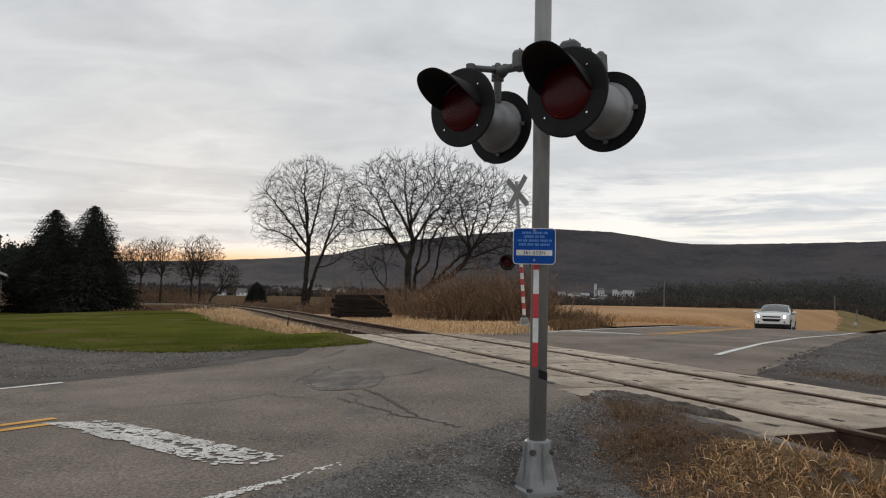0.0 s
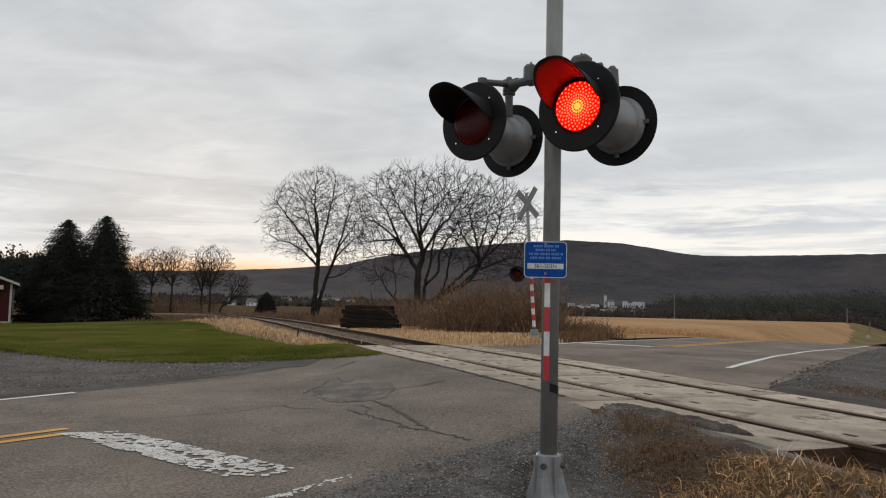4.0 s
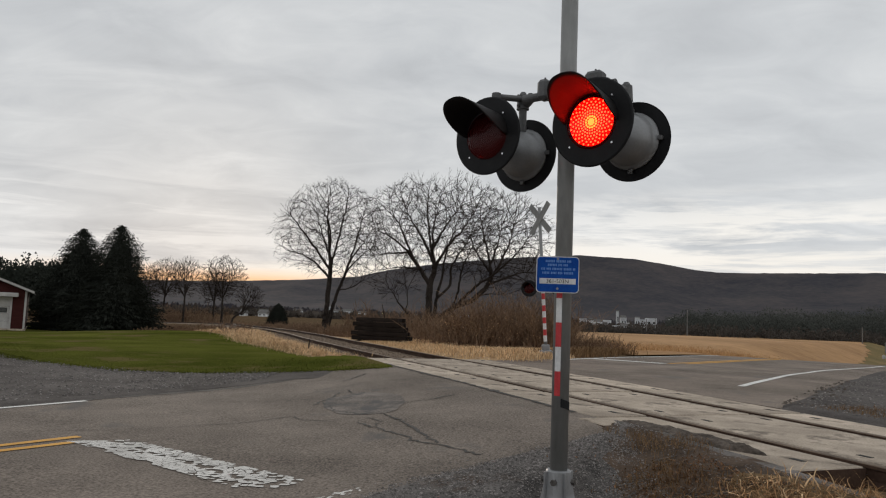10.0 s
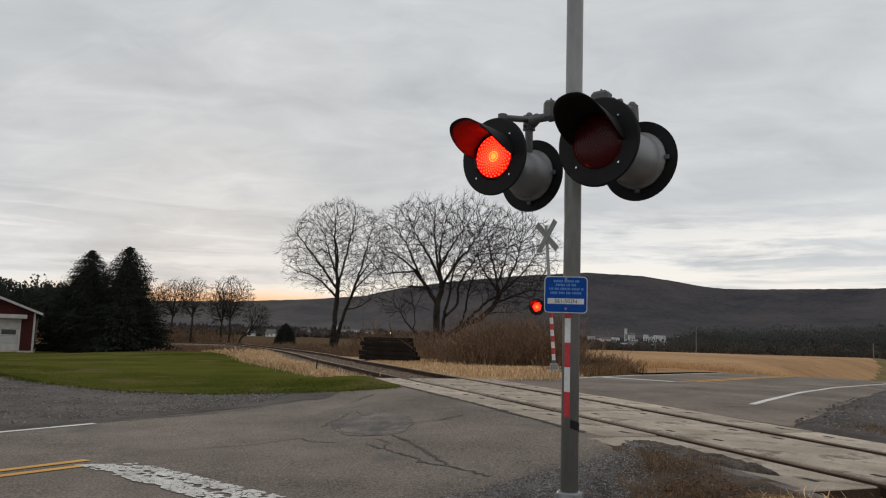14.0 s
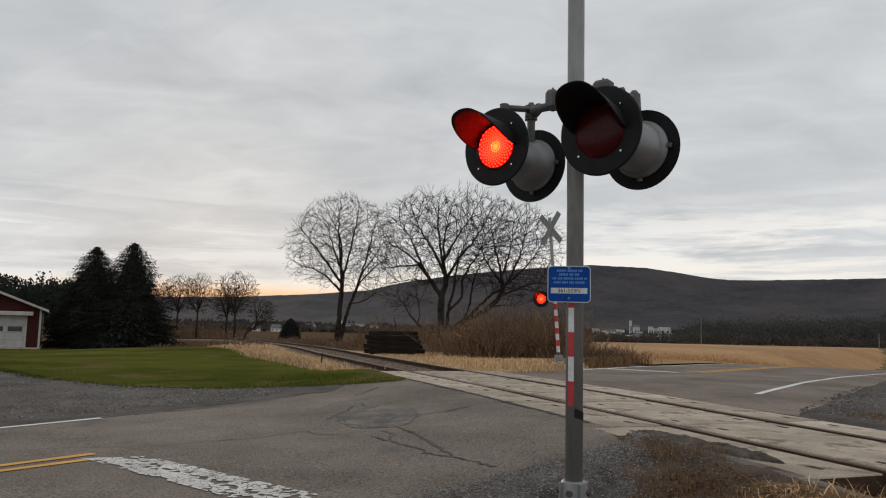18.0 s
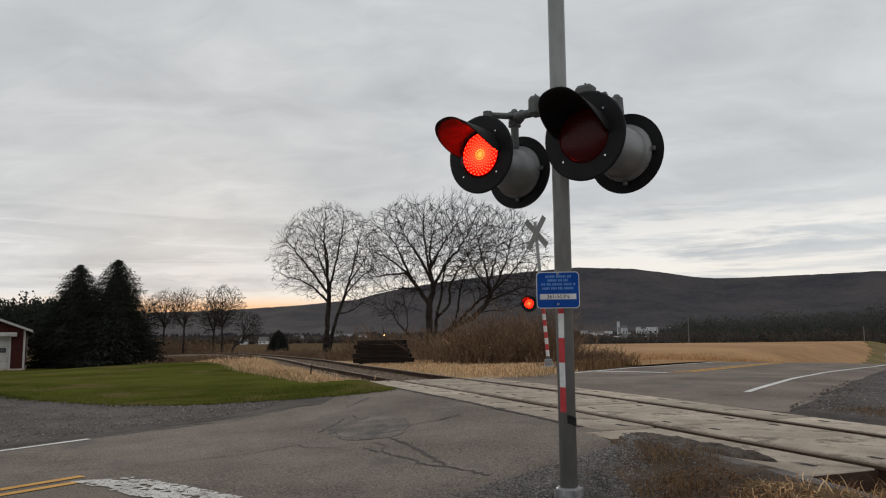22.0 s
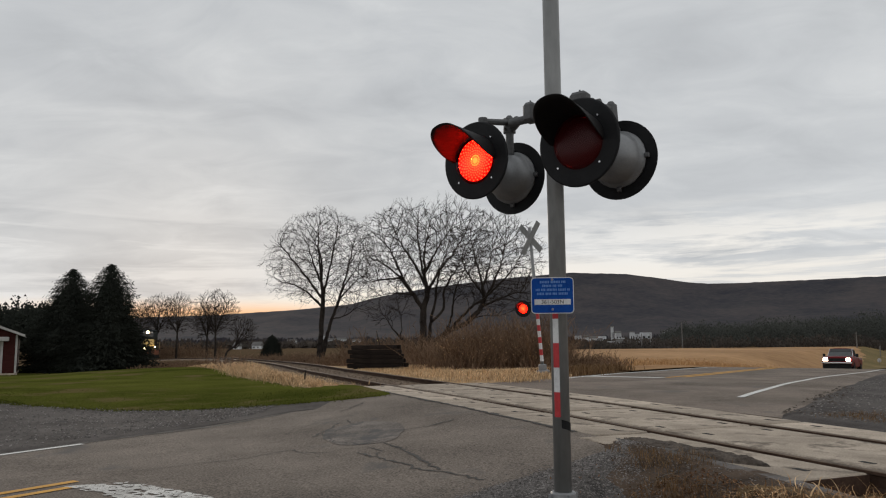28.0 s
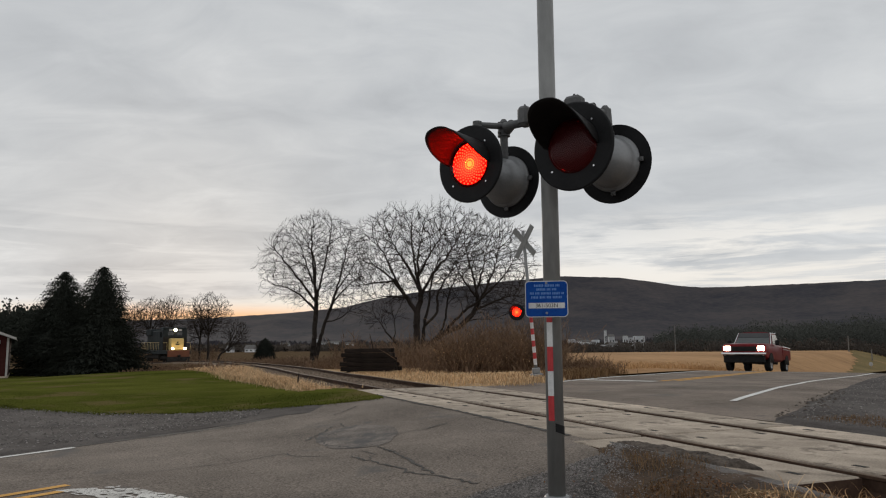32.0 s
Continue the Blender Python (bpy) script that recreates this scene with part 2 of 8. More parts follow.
M_RAILTOP = surface("worn_rail_head", (0.085, 0.060, 0.042), (0.18, 0.13, 0.092), 2.0, 0.62, 20.0, 0.1, metal=0.0, spec=0.12)
M_TIE = surface("creosoted_timber", (0.011, 0.008, 0.007), (0.036, 0.027, 0.022), 2.0, 0.9, 14.0, 0.6, stretch=(1, 8, 8), per_piece=0.35)
M_WHITE = surface("road_white", (0.60, 0.58, 0.54), (0.82, 0.80, 0.76), 2.0, 0.75, 60.0, 0.2)
M_WHITEWORN = surface("worn_road_white", (0.50, 0.48, 0.445), (0.76, 0.735, 0.69), 2.6, 0.8, 30.0, 0.3, spots=((0.22, 0.205, 0.19), 5.0, 0.60))
M_YELLOW = surface("road_yellow", (0.55, 0.26, 0.022), (0.76, 0.38, 0.04), 3.0, 0.75, 60.0, 0.2)
M_GALV = surface("galvanised_steel", (0.1806, 0.1806, 0.1754), (0.2752, 0.2752, 0.2666), 3.0, 0.5, 28.0, 0.06, metal=0.2, stretch=(1, 1, 0.25), spots=((0.20, 0.195, 0.185), 5.0, 0.6))
M_CAST = surface("cast_aluminium", (0.215, 0.218, 0.222), (0.275, 0.278, 0.282), 6.0, 0.42, 60.0, 0.08, metal=0.3, depth=0.004)
M_BLACK = surface("black_paint", (0.006, 0.006, 0.007), (0.014, 0.014, 0.015), 5.0, 0.6, 60.0, 0.06, spec=0.22)
M_HOODIN = surface("hood_black", (0.010, 0.0095, 0.0095), (0.019, 0.017, 0.017), 5.0, 0.6, 60.0, 0.06, spec=0.2)
M_BOLT = surface("weathered_bolt", (0.05, 0.045, 0.04), (0.14, 0.13, 0.12), 20.0, 0.6, 90.0, 0.2, metal=0.5)
M_BARK = surface("bark", (0.020, 0.016, 0.014), (0.060, 0.049, 0.042), 3.0, 0.95, 16.0, 0.6, stretch=(1, 1, 0.3))
M_TWIG = surface("twig", (0.018, 0.014, 0.011), (0.046, 0.036, 0.030), 3.0, 0.95, 16.0, 0.0)
M_NEEDLE = surface("spruce_needles", (0.024, 0.027, 0.023), (0.035, 0.038, 0.031), 0.7, 0.95, 9.0, 0.0, per_piece=0.12, spec=0.0)
M_BRUSH = surface("brush_stems", (0.095, 0.058, 0.037), (0.28, 0.183, 0.118), 1.0, 0.95, 9.0, 0.0, per_piece=0.4)
# the low tone is tinted blue to stand in for distance haze
M_MOUNTAIN = surface("bare_forest_slope", (0.0304, 0.0314, 0.0399), (0.0817, 0.0693, 0.0674), 0.004, 1.0, 0.045, 0.0, coord="Object")
M_STRIPRED = surface("strip_red", (0.42, 0.022, 0.028), (0.58, 0.04, 0.045), 12.0, 0.45, 80.0, 0.05)
M_STRIPWHITE = surface("strip_white", (0.58, 0.58, 0.58), (0.76, 0.76, 0.75), 12.0, 0.45, 80.0, 0.05)
M_WOODS = surface("far_woods", (0.068, 0.072, 0.064), (0.090, 0.092, 0.082), 0.02, 1.0, 0.3, 0.0, per_piece=0.12, spec=0.0)
M_WOODS_DARK = surface("dark_woods", (0.022, 0.026, 0.022), (0.042, 0.046, 0.038), 0.02, 1.0, 0.3, 0.0, per_piece=0.15, spec=0.0)
M_WOODS2 = surface("far_hedges", (0.050, 0.043, 0.038), (0.098, 0.080, 0.066), 0.02, 1.0, 0.3, 0.0, per_piece=0.2)
M_LUMP = surface("broken_asphalt", (0.042, 0.035, 0.030), (0.165, 0.135, 0.112), 9.0, 0.95, 40.0, 1.0, depth=0.02)
M_SIGNBLUE = surface("sign_blue", (0.005, 0.050, 0.27), (0.010, 0.080, 0.36), 14.0, 0.75, 90.0, 0.03, spec=0.15)
M_SIGNPALE = surface("faded_lettering", (0.07, 0.20, 0.52), (0.16, 0.32, 0.64), 60.0, 0.5, 200.0, 0.0)
M_PAINT_WHITE = surface("white_car_paint", (0.76, 0.75, 0.73), (0.83, 0.82, 0.80), 2.0, 0.20, 30.0, 0.0, spec=0.6)
M_GLASS_CAR = surface("car_glass", (0.008, 0.009, 0.010), (0.016, 0.018, 0.020), 3.0, 0.09, 20.0, 0.0, spec=0.38)
# base lightened for tinted, dusty glass and in place of the sky's reflection
M_SCREEN = surface("car_windshield", (0.05, 0.056, 0.056), (0.08, 0.09, 0.09), 2.0, 0.12, 20.0, 0.0, spec=0.8)
M_TYRE = surface("tyre_rubber", (0.012, 0.012, 0.012), (0.03, 0.03, 0.03), 8.0, 0.9, 60.0, 0.3)
M_ALLOY = surface("alloy_wheel", (0.38, 0.38, 0.39), (0.55, 0.55, 0.56), 8.0, 0.35, 50.0, 0.03, metal=0.8)
M_TRIM = surface("black_plastic_trim", (0.010, 0.010, 0.010), (0.024, 0.024, 0.024), 8.0, 0.7, 70.0, 0.1, spec=0.12)
M_GLASS_DARK = surface("dark_truck_glass", (0.012, 0.012, 0.012), (0.026, 0.026, 0.026), 3.0, 0.12, 20.0, 0.0, spec=0.75)
M_CHROME = surface("chrome", (0.55, 0.55, 0.55), (0.75, 0.75, 0.75), 5.0, 0.18, 40.0, 0.0, metal=1.0)
M_PAINT_RED = surface("dark_red_car_paint", (0.120, 0.007, 0.010), (0.175, 0.012, 0.016), 2.0, 0.35, 30.0, 0.0, spec=0.14)
M_HEADLAMP = glow("headlamp", (1.0, 0.84, 0.62), 20.0)
M_DRL = glow("daytime_lamp", (1.0, 0.95, 0.88), 6.0)
M_LOCOLAMP = glow("locomotive_lamp", (1.0, 0.72, 0.36), 22.0)
M_TAIL = surface("tail_lamp_red", (0.50, 0.020, 0.016), (0.68, 0.045, 0.035), 9.0, 0.25, 50.0, 0.0)
M_CLEARLAMP = surface("lamp_glass", (0.50, 0.51, 0.52), (0.68, 0.69, 0.70), 20.0, 0.15, 60.0, 0.05)
M_LOCO_ORANGE = surface("orange_engine_paint", (0.13, 0.038, 0.016), (0.20, 0.062, 0.022), 1.5, 0.55, 14.0, 0.05)
M_LOCO_YEL = surface("yellow_engine_paint", (0.58, 0.42, 0.15), (0.72, 0.54, 0.22), 1.5, 0.55, 14.0, 0.05)
M_LOCO_BLUE = surface("dark_blue_engine_paint", (0.016, 0.020, 0.022), (0.036, 0.042, 0.043), 1.5, 0.7, 14.0, 0.05, spec=0.15)
M_LOCO_UNDER = surface("engine_underframe", (0.015, 0.014, 0.013), (0.045, 0.04, 0.036), 2.0, 0.85, 14.0, 0.2)
M_BARN_RED = surface("red_siding", (0.040, 0.011, 0.010), (0.066, 0.019, 0.017), 1.5, 0.8, 22.0, 0.1, stretch=(1, 1, 6))
M_ROOF = surface("grey_shingle", (0.10, 0.095, 0.09), (0.19, 0.18, 0.17), 1.2, 0.9, 16.0, 0.3)
M_OFFWHITE = surface("white_trim_paint", (0.36, 0.345, 0.335), (0.52, 0.50, 0.485), 2.0, 0.7, 25.0, 0.05)
M_TOWN = surface("pale_town_wall", (0.40, 0.41, 0.43), (0.82, 0.83, 0.84), 0.05, 0.9, 0.5, 0.0, per_piece=0.25)
M_POLE = surface("weathered_pole", (0.15, 0.14, 0.13), (0.26, 0.245, 0.23), 2.0, 0.9, 18.0, 0.2)
M_WINDOW = surface("dark_window_pane", (0.012, 0.014, 0.016), (0.03, 0.034, 0.038), 3.0, 0.1, 20.0, 0.0, spec=0.7)
M_LUMP2 = surface("straw_bed", (0.05, 0.032, 0.017), (0.21, 0.135, 0.065), 3.0, 0.95, 26.0, 1.0, spots=((0.05, 0.035, 0.024), 2.0, 0.56), depth=0.03)
M_YARDLAMP = glow("yard_lamp_orange", (1.0, 0.50, 0.20), 40.0)


# ---- mesh helpers ----
def mesh_of(name, verts, faces, mats, slots=None, smooth=False):
    me = bpy.data.meshes.new(name)
    me.from_pydata([tuple(v) for v in verts], [], faces)
    for m in (mats if isinstance(mats, (list, tuple)) else [mats]):
        me.materials.append(m)
    if slots is not None:
        me.polygons.foreach_set("material_index", slots)
    if smooth:
        me.polygons.foreach_set("use_smooth", [True] * len(me.polygons))
    me.update()
    return me


def part(name, bm, material, parent, label="", smooth=False):
    """Links a bmesh, or a ready mesh, as one object under a thing or part."""
    if isinstance(bm, bmesh.types.BMesh):
        me = bpy.data.meshes.new(name)
        bmesh.ops.recalc_face_normals(bm, faces=bm.faces)
        bm.to_mesh(me)
        bm.free()
        me.materials.append(material)
        if smooth:
            me.polygons.foreach_set("use_smooth", [True] * len(me.polygons))
    else:
        me = bm
        if not me.materials:
            me.materials.append(material)
    ob = new(name, me)
    ob.parent = parent
    if label:
        ob["label"] = label
    return ob


def thing(name, m, label, category, group="", kind=""):
    ob = new(name)
    ob.empty_display_size = 0.2
    ob.matrix_world = m
    return tagged(ob, label, category, group, kind)


def box(bm, cx, cy, cz, sx, sy, sz, rot=None, bevel=0.0):
    r = bmesh.ops.create_cube(bm, size=1.0)
    vs = r["verts"]
    if bevel:
        bmesh.ops.scale(bm, vec=(sx, sy, sz), verts=vs)
        es = list({e for v in vs for e in v.link_edges})
        r = bmesh.ops.bevel(bm, geom=es, offset=bevel, segments=1, affect="EDGES")
        vs = list({v for f in r["faces"] for v in f.verts} | {v for v in vs if v.is_valid})
    else:
        bmesh.ops.scale(bm, vec=(sx, sy, sz), verts=vs)
    m = Matrix.Translation((cx, cy, cz))
    if rot is not None:
        m = m @ rot
    bmesh.ops.transform(bm, matrix=m, verts=vs)
    return vs


def tube(bm, a, b, ra, rb=None, sides=8, caps=True):
    """A tapered round bar from a to b."""
    a, b = Vector(a), Vector(b)
    rb = ra if rb is None else rb
    d = (b - a)
    q = d.to_track_quat("Z", "Y").to_matrix()
    rings = []
    for p, r in ((a, ra), (b, rb)):
        rings.append([bm.verts.new(p + q @ Vector((r * math.cos(i * 2 * math.pi / sides), r * math.sin(i * 2 * math.pi / sides), 0))) for i in range(sides)])
    for i in range(sides):
        j = (i + 1) % sides
        bm.faces.new((rings[0][i], rings[0][j], rings[1][j], rings[1][i]))
    if caps:
        bm.faces.new(rings[0][::-1])
        bm.faces.new(rings[1])


def lathe(bm, prof, sides=24, m=None, close=False):
    """Turns a profile of (radius, height) about z."""
    rings = []
    for r, h in prof:
        rings.append([bm.verts.new(Vector((r * math.cos(i * 2 * math.pi / sides), r * math.sin(i * 2 * math.pi / sides), h))) for i in range(sides)])
    for A, B in zip(rings, rings[1:]):
        for i in range(sides):
            j = (i + 1) % sides
            bm.faces.new((A[i], A[j], B[j], B[i]))
    if close:
        bm.faces.new(rings[0][::-1])
        bm.faces.new(rings[-1])
    if m is not None:
        bmesh.ops.transform(bm, matrix=m, verts=[v for R_ in rings for v in R_])


def interp(x, pts):
    xs, ys = zip(*pts)
    return float(np.interp(x, xs, ys))


def smooth01(x):
    x = min(1.0, max(0.0, x))
    return x * x * (3 - 2 * x)


# ---- the plan: a road that crosses a single track on a low hump ----
YEL = Vector((-3.62, 7.095))              # end of the double yellow line
UN, UF = Vector((0.600, 0.800)), Vector((0.562, 0.827))
NEAR_N = Vector((0.9177, 0.3972))         # across the track
TRACK_D = Vector((-0.3972, 0.9177))       # along the track, away
RAIL_A, RAIL_B = 5.348, 6.853             # near and far rail, measured across


def road_xy(s, lat):
    """Point s along the yellow line, lat to its right."""
    if s < 0:
        u = UN
    else:
        u = UF
    p = YEL + u * s
    k_ = smooth01((s + 6) / 8)
    d = (UN * (1 - k_) + UF * k_).normalized()
    return p.x + d.y * lat, p.y - d.x * lat


def road_sl(x, y):
    d = Vector((x, y)) - YEL
    u = UF if d.dot(UF) > 0 else UN
    return d.dot(u), d.x * u.y - d.y * u.x


ROAD_Z = [(-80, -0.6), (-40, -0.35), (-10, -0.03), (0, 0.07), (3, 0.13), (5.2, 0.24), (6.0, 0.36), (9.5, 0.405), (14, 0.385), (17, 0.32), (24, 0.25), (28.8, 0.19),
          (33.6, 0.03), (38, -0.20), (43, -0.48), (50, -0.86), (58, -1.22), (63, -1.45), (90, -2.4), (130, -3.2), (200, -4.4), (600, -9.0)]
TRACK_Z = [(-40, 0.20), (6, 0.335), (12, 0.40), (23, 0.42), (33, 0.36), (54, 0.12), (78, -0.14), (100, -0.62), (108, -0.84), (118, -1.08), (160, -1.45), (400, -2.4)]


TRACK_BOW = [(-60, 0), (22, 0), (28, 0.45), (38, 1.6), (46, 2.2), (60, 2.6), (72, 2.8), (84, 2.75), (90, 2.35), (100, 0.75), (110, -1.43), (130, -5.75), (170, -14.4), (400, -64.0)]


def track_xy(y_):
    """Centre of the track at the plan's y: straight at the crossing, then a slow bow and a bend to the left."""
    bow = sum(interp(y_ + e, TRACK_BOW) for e in (-5, -2.5, 0, 2.5, 5)) / 5
    return (6.10 - NEAR_N.y * y_) / NEAR_N.x + bow


def base_z(x, y):
    r = math.hypot(x, y)
    plane = 0.0065 * x + 0.013 * y
    far = interp(r, [(0, 0.2), (20, 0.2), (34, 0.08), (60, -0.3), (150, -0.9), (400, -2.0), (1500, -8.0), (5000, -9.0)])
    far -= 0.45 * smooth01((-x - 8) / 22) * smooth01((r - 20) / 30) * (1 - smooth01((r - 150) / 200))
    far += 0.22 * math.exp(-((x + 14.2) ** 2 + (y - 37) ** 2) / 42) + 0.10 * math.exp(-((x + 10.2) ** 2 + (y - 31) ** 2) / 14) - 0.15 * math.exp(-((x + 25) ** 2 + (y - 57) ** 2) / 90)
    k_ = smooth01((r - 14) / 16)
    return plane * (1 - k_) + far * k_


def side_of(x, y):
    """Metres outside the crossing's panels: negative before them, positive behind, 0 on them."""
    q = x * NEAR_N.x + y * NEAR_N.y
    if q < RAIL_A - 0.74:
        return q - (RAIL_A - 0.74)
    return max(0.0, q - (RAIL_B + 0.66))


def ramp_z(x, y, low):
    """Near side: from the low ground up to the panels within the last metres."""
    c = side_of(x, y)
    k_ = smooth01(1 + c / 3.6) if c < 0 else 1.0
    return low * (1 - k_) + (interp(y, TRACK_Z) - 0.012) * k_


def ground_z(x, y, bed=True):
    z = base_z(x, y)
    s, lat = road_sl(x, y)
    if -70 < s < 300:
        wr = 1 - smooth01((abs(lat - 0.3) - 4.2) / (5.0 + max(0, s - 25) * 0.06))
        z = z * (1 - wr) + road_z(x, y) * wr
    if -4 < s < 6 and 3.8 < lat < 10 and side_of(x, y) < 0:
        wd = smooth01((lat - 4.22) / 0.42) * (1 - smooth01((lat - 8.0) / 2.0)) * (1 - smooth01((s - 2.2) / 1.6))
        z += wd * min(0.0, 0.0 + 0.30 * smooth01(1 + side_of(x, y) / 1.75) - z)
    if bed and -60 < y < 400:
        a_ = -x * NEAR_N.y + y * NEAR_N.x
        c = abs((x - track_xy(y)) * NEAR_N.x)
        wt = 1 - smooth01((c - 1.5) / 1.9)
        e = side_of(x, y)
        if 3.6 < a_ < 7.8 and -1.0 < e < 0:
            k_ = smooth01(1 + e) * smooth01((7.8 - a_) / 1.4) * smooth01((a_ - 4.9) / 1.0)
            z = max(z, z * (1 - k_) + (interp(y, TRACK_Z) - 0.075) * k_)
        if not 3.5 < a_ < 17.0:
            z = z * (1 - wt) + (interp(y, TRACK_Z) - 0.20) * wt
        elif side_of(x, y) == 0:
            z = min(z, interp(y, TRACK_Z) - 0.16)
    return z


def road_z(x, y):
    """The pavement: it climbs to the crossing panels and drops behind the crest."""
    s, lat = road_sl(x, y)
    c = side_of(x, y)
    if c <= 0:
        low = interp(s, [(-80, -0.6), (-40, -0.35), (-10, -0.03), (0, 0.07), (12, 0.225)]) * 0.5 + 0.5 * (0.0065 * x + 0.013 * y)
        return ramp_z(x, y, low) - 0.004 * max(0.0, abs(lat) - 0.2) * (1 - smooth01(1 + c / 3.6))
    top = interp(y, TRACK_Z) - 0.012
    k_ = smooth01(c / 4.0)
    return top * (1 - k_) + interp(max(s, 9.5), ROAD_Z) * k_ - 0.006 * max(0.0, lat - 1.0) * k_


def graded(lo, hi, fine_lo, fine_hi, step, grow=1.16):
    a = list(np.arange(fine_lo, fine_hi + 1e-6, step))
    d = step
    while a[-1] < hi:
        d *= grow
        a.append(min(hi, a[-1] + d))
    d = step
    while a[0] > lo:
        d *= grow
        a.insert(0, max(lo, a[0] - d))
    return a


def sheet(name, xs, ys, zf, mat, label, kind="structure", category="ground"):
    verts = [(x, y, zf(x, y)) for y in ys for x in xs]
    n = len(xs)
    faces = [(j * n + i, j * n + i + 1, (j + 1) * n + i + 1, (j + 1) * n + i) for j in range(len(ys) - 1) for i in range(n - 1)]
    ob = new(name, mesh_of(name, verts, faces, mat, smooth=True))
    return tagged(ob, label, category, kind=kind)


def strip(name, left, right, rows, cols, off, mat, label="", category="", kind="structure", zf=None, parent=None, skirt=0.0):
    """A sheet between two edges, each a function of 0..1, laid off above the ground; skirt: edges turned down by that."""
    zf = zf or ground_z
    verts, faces = [], []
    n = cols + 1
    for j in range(rows + 1):
        a, b = Vector(left(j / rows)), Vector(right(j / rows))
        for i in range(n):
            p = a.lerp(b, i / cols)
            dz = -skirt if i in (0, cols) or j in (0, rows) else 0.0
            verts.append((p.x, p.y, zf(p.x, p.y) + off + dz))
    for j in range(rows):
        for i in range(cols):
            faces.append((j * n + i, j * n + i + 1, (j + 1) * n + i + 1, (j + 1) * n + i))
    ob = new(name, mesh_of(name, verts, faces, mat, smooth=True))
    ob.parent = parent
    return tagged(ob, label, category, kind=kind) if label else ob


# ---- ground ----
def low_ground(x, y):
    z = ground_z(x, y)
    s, lat = road_sl(x, y)
    if -70 < s < 260:
        z -= 0.06 * (1 - smooth01((abs(lat - 0.3) - 4.6) / 1.6))
    return z


GX = graded(-4200, 4200, -34, 40, 0.8)
GY = graded(-600, 4600, -6, 66, 0.8)
sheet("ground", GX, GY, low_ground, M_SOIL, "rolling brown meadow ground with dead grass", category="ground")


def wob(seed, u, amp, freq):
    return amp * (noise.noise(Vector((u * freq, seed * 7.3, 0.5))) + 0.5 * noise.noise(Vector((u * freq * 2.7, seed * 3.1, 4.5))))


# ---- road ----
# the pavement stops at the concrete panels, which cut it at a slant
def near_cut(lat):
    """s at which the near panel edge crosses that lane offset."""
    lo, hi = 0.0, 20.0
    for _ in range(30):
        m_ = (lo + hi) / 2
        p = Vector(road_xy(m_, lat))
        if p.dot(NEAR_N) < RAIL_A - 0.74:
            lo = m_
        else:
            hi = m_
    return lo


def far_cut(lat):
    lo, hi = 0.0, 30.0
    for _ in range(30):
        m_ = (lo + hi) / 2
        p = Vector(road_xy(m_, lat))
        if p.dot(NEAR_N) < RAIL_B + 0.66:
            lo = m_
        else:
            hi = m_
    return lo


def road_part(name, s_from, s_to, l0, l1, cols, rows, mat, label, seed, amp=0.12, off=0.0):
    verts, faces = [], []
    n = cols + 1
    for j in range(rows + 1):
        for i in range(n):
            lat = l0 + (l1 - l0) * i / cols
            a = s_from(lat) if callable(s_from) else s_from
            b = s_to(lat) if callable(s_to) else s_to
            s_ = a + (b - a) * j / rows
            e = 0.0
            if i in (0, cols):
                e = wob(seed + i, s_, amp, 1.3)
            widen = 0.0
            if i == cols and name == "road_far":
                widen = -0.78 + 0.36 * smooth01((s_ - 9) / 11)
            x, y = road_xy(s_, lat + e - widen)
            verts.append((x, y, road_z(x, y) + off - (0.05 if i in (0, cols) else 0)))
    for j in range(rows):
        for i in range(cols):
            faces.append((j * n + i, j * n + i + 1, (j + 1) * n + i + 1, (j + 1) * n + i))
    return tagged(new(name, mesh_of(name, verts, faces, mat, smooth=True)), label, "road", kind="structure")


road_part("road_near", -70, near_cut, -3.15, 4.2, 15, 110, M_ASPHALT, "worn grey asphalt road with cracks and faded paint", 1)
road_part("road_far", far_cut, 260, -3.0, 4.05, 14, 140, M_ASPHALT_FAR, "grey asphalt road dropping away behind a low crest", 5)


def stripe(name, s0, s1, lat, width, mat, label, rows=60, bend=None, gaps=0.0, seed=0):
    verts, faces = [], []
    for j in range(rows + 1):
        s_ = s0 + (s1 - s0) * j / rows
        for d_ in (-width / 2, width / 2):
            x, y = road_xy(s_, lat + (bend(s_) if bend else 0.0) + d_ + wob(seed + (d_ > 0), s_, 0.012, 5.0))
            verts.append((x, y, road_z(x, y) + 0.006))
    random.seed(seed + 11)
    for j in range(rows):
        if random.random() >= gaps:
            faces.append((2 * j, 2 * j + 1, 2 * j + 3, 2 * j + 2))
    return tagged(new(name, mesh_of(name, verts, faces, mat)), label, "road marking", kind="structure")


stripe("yellow_line_1", -60, 0.16, -0.12, 0.10, M_YELLOW, "double yellow centre line, faded", 60)
stripe("yellow_line_2", -60, 0.02, 0.12, 0.10, M_YELLOW, "double yellow centre line, faded", 60)
stripe("yellow_line_3", 16.6, 200, -0.14, 0.15, M_YELLOW, "double yellow centre line beyond the crossing", 160)
stripe("yellow_line_4", 17.2, 200, 0.14, 0.15, M_YELLOW, "double yellow centre line beyond the crossing", 160)
stripe("edge_line_1", -60, 1.6, -2.55, 0.10, M_WHITE, "white edge line, worn off near the crossing", 70)
stripe("edge_line_2", -60, -0.9, 3.22, 0.11, M_WHITE, "cracked white edge line beside the gravel", 90)
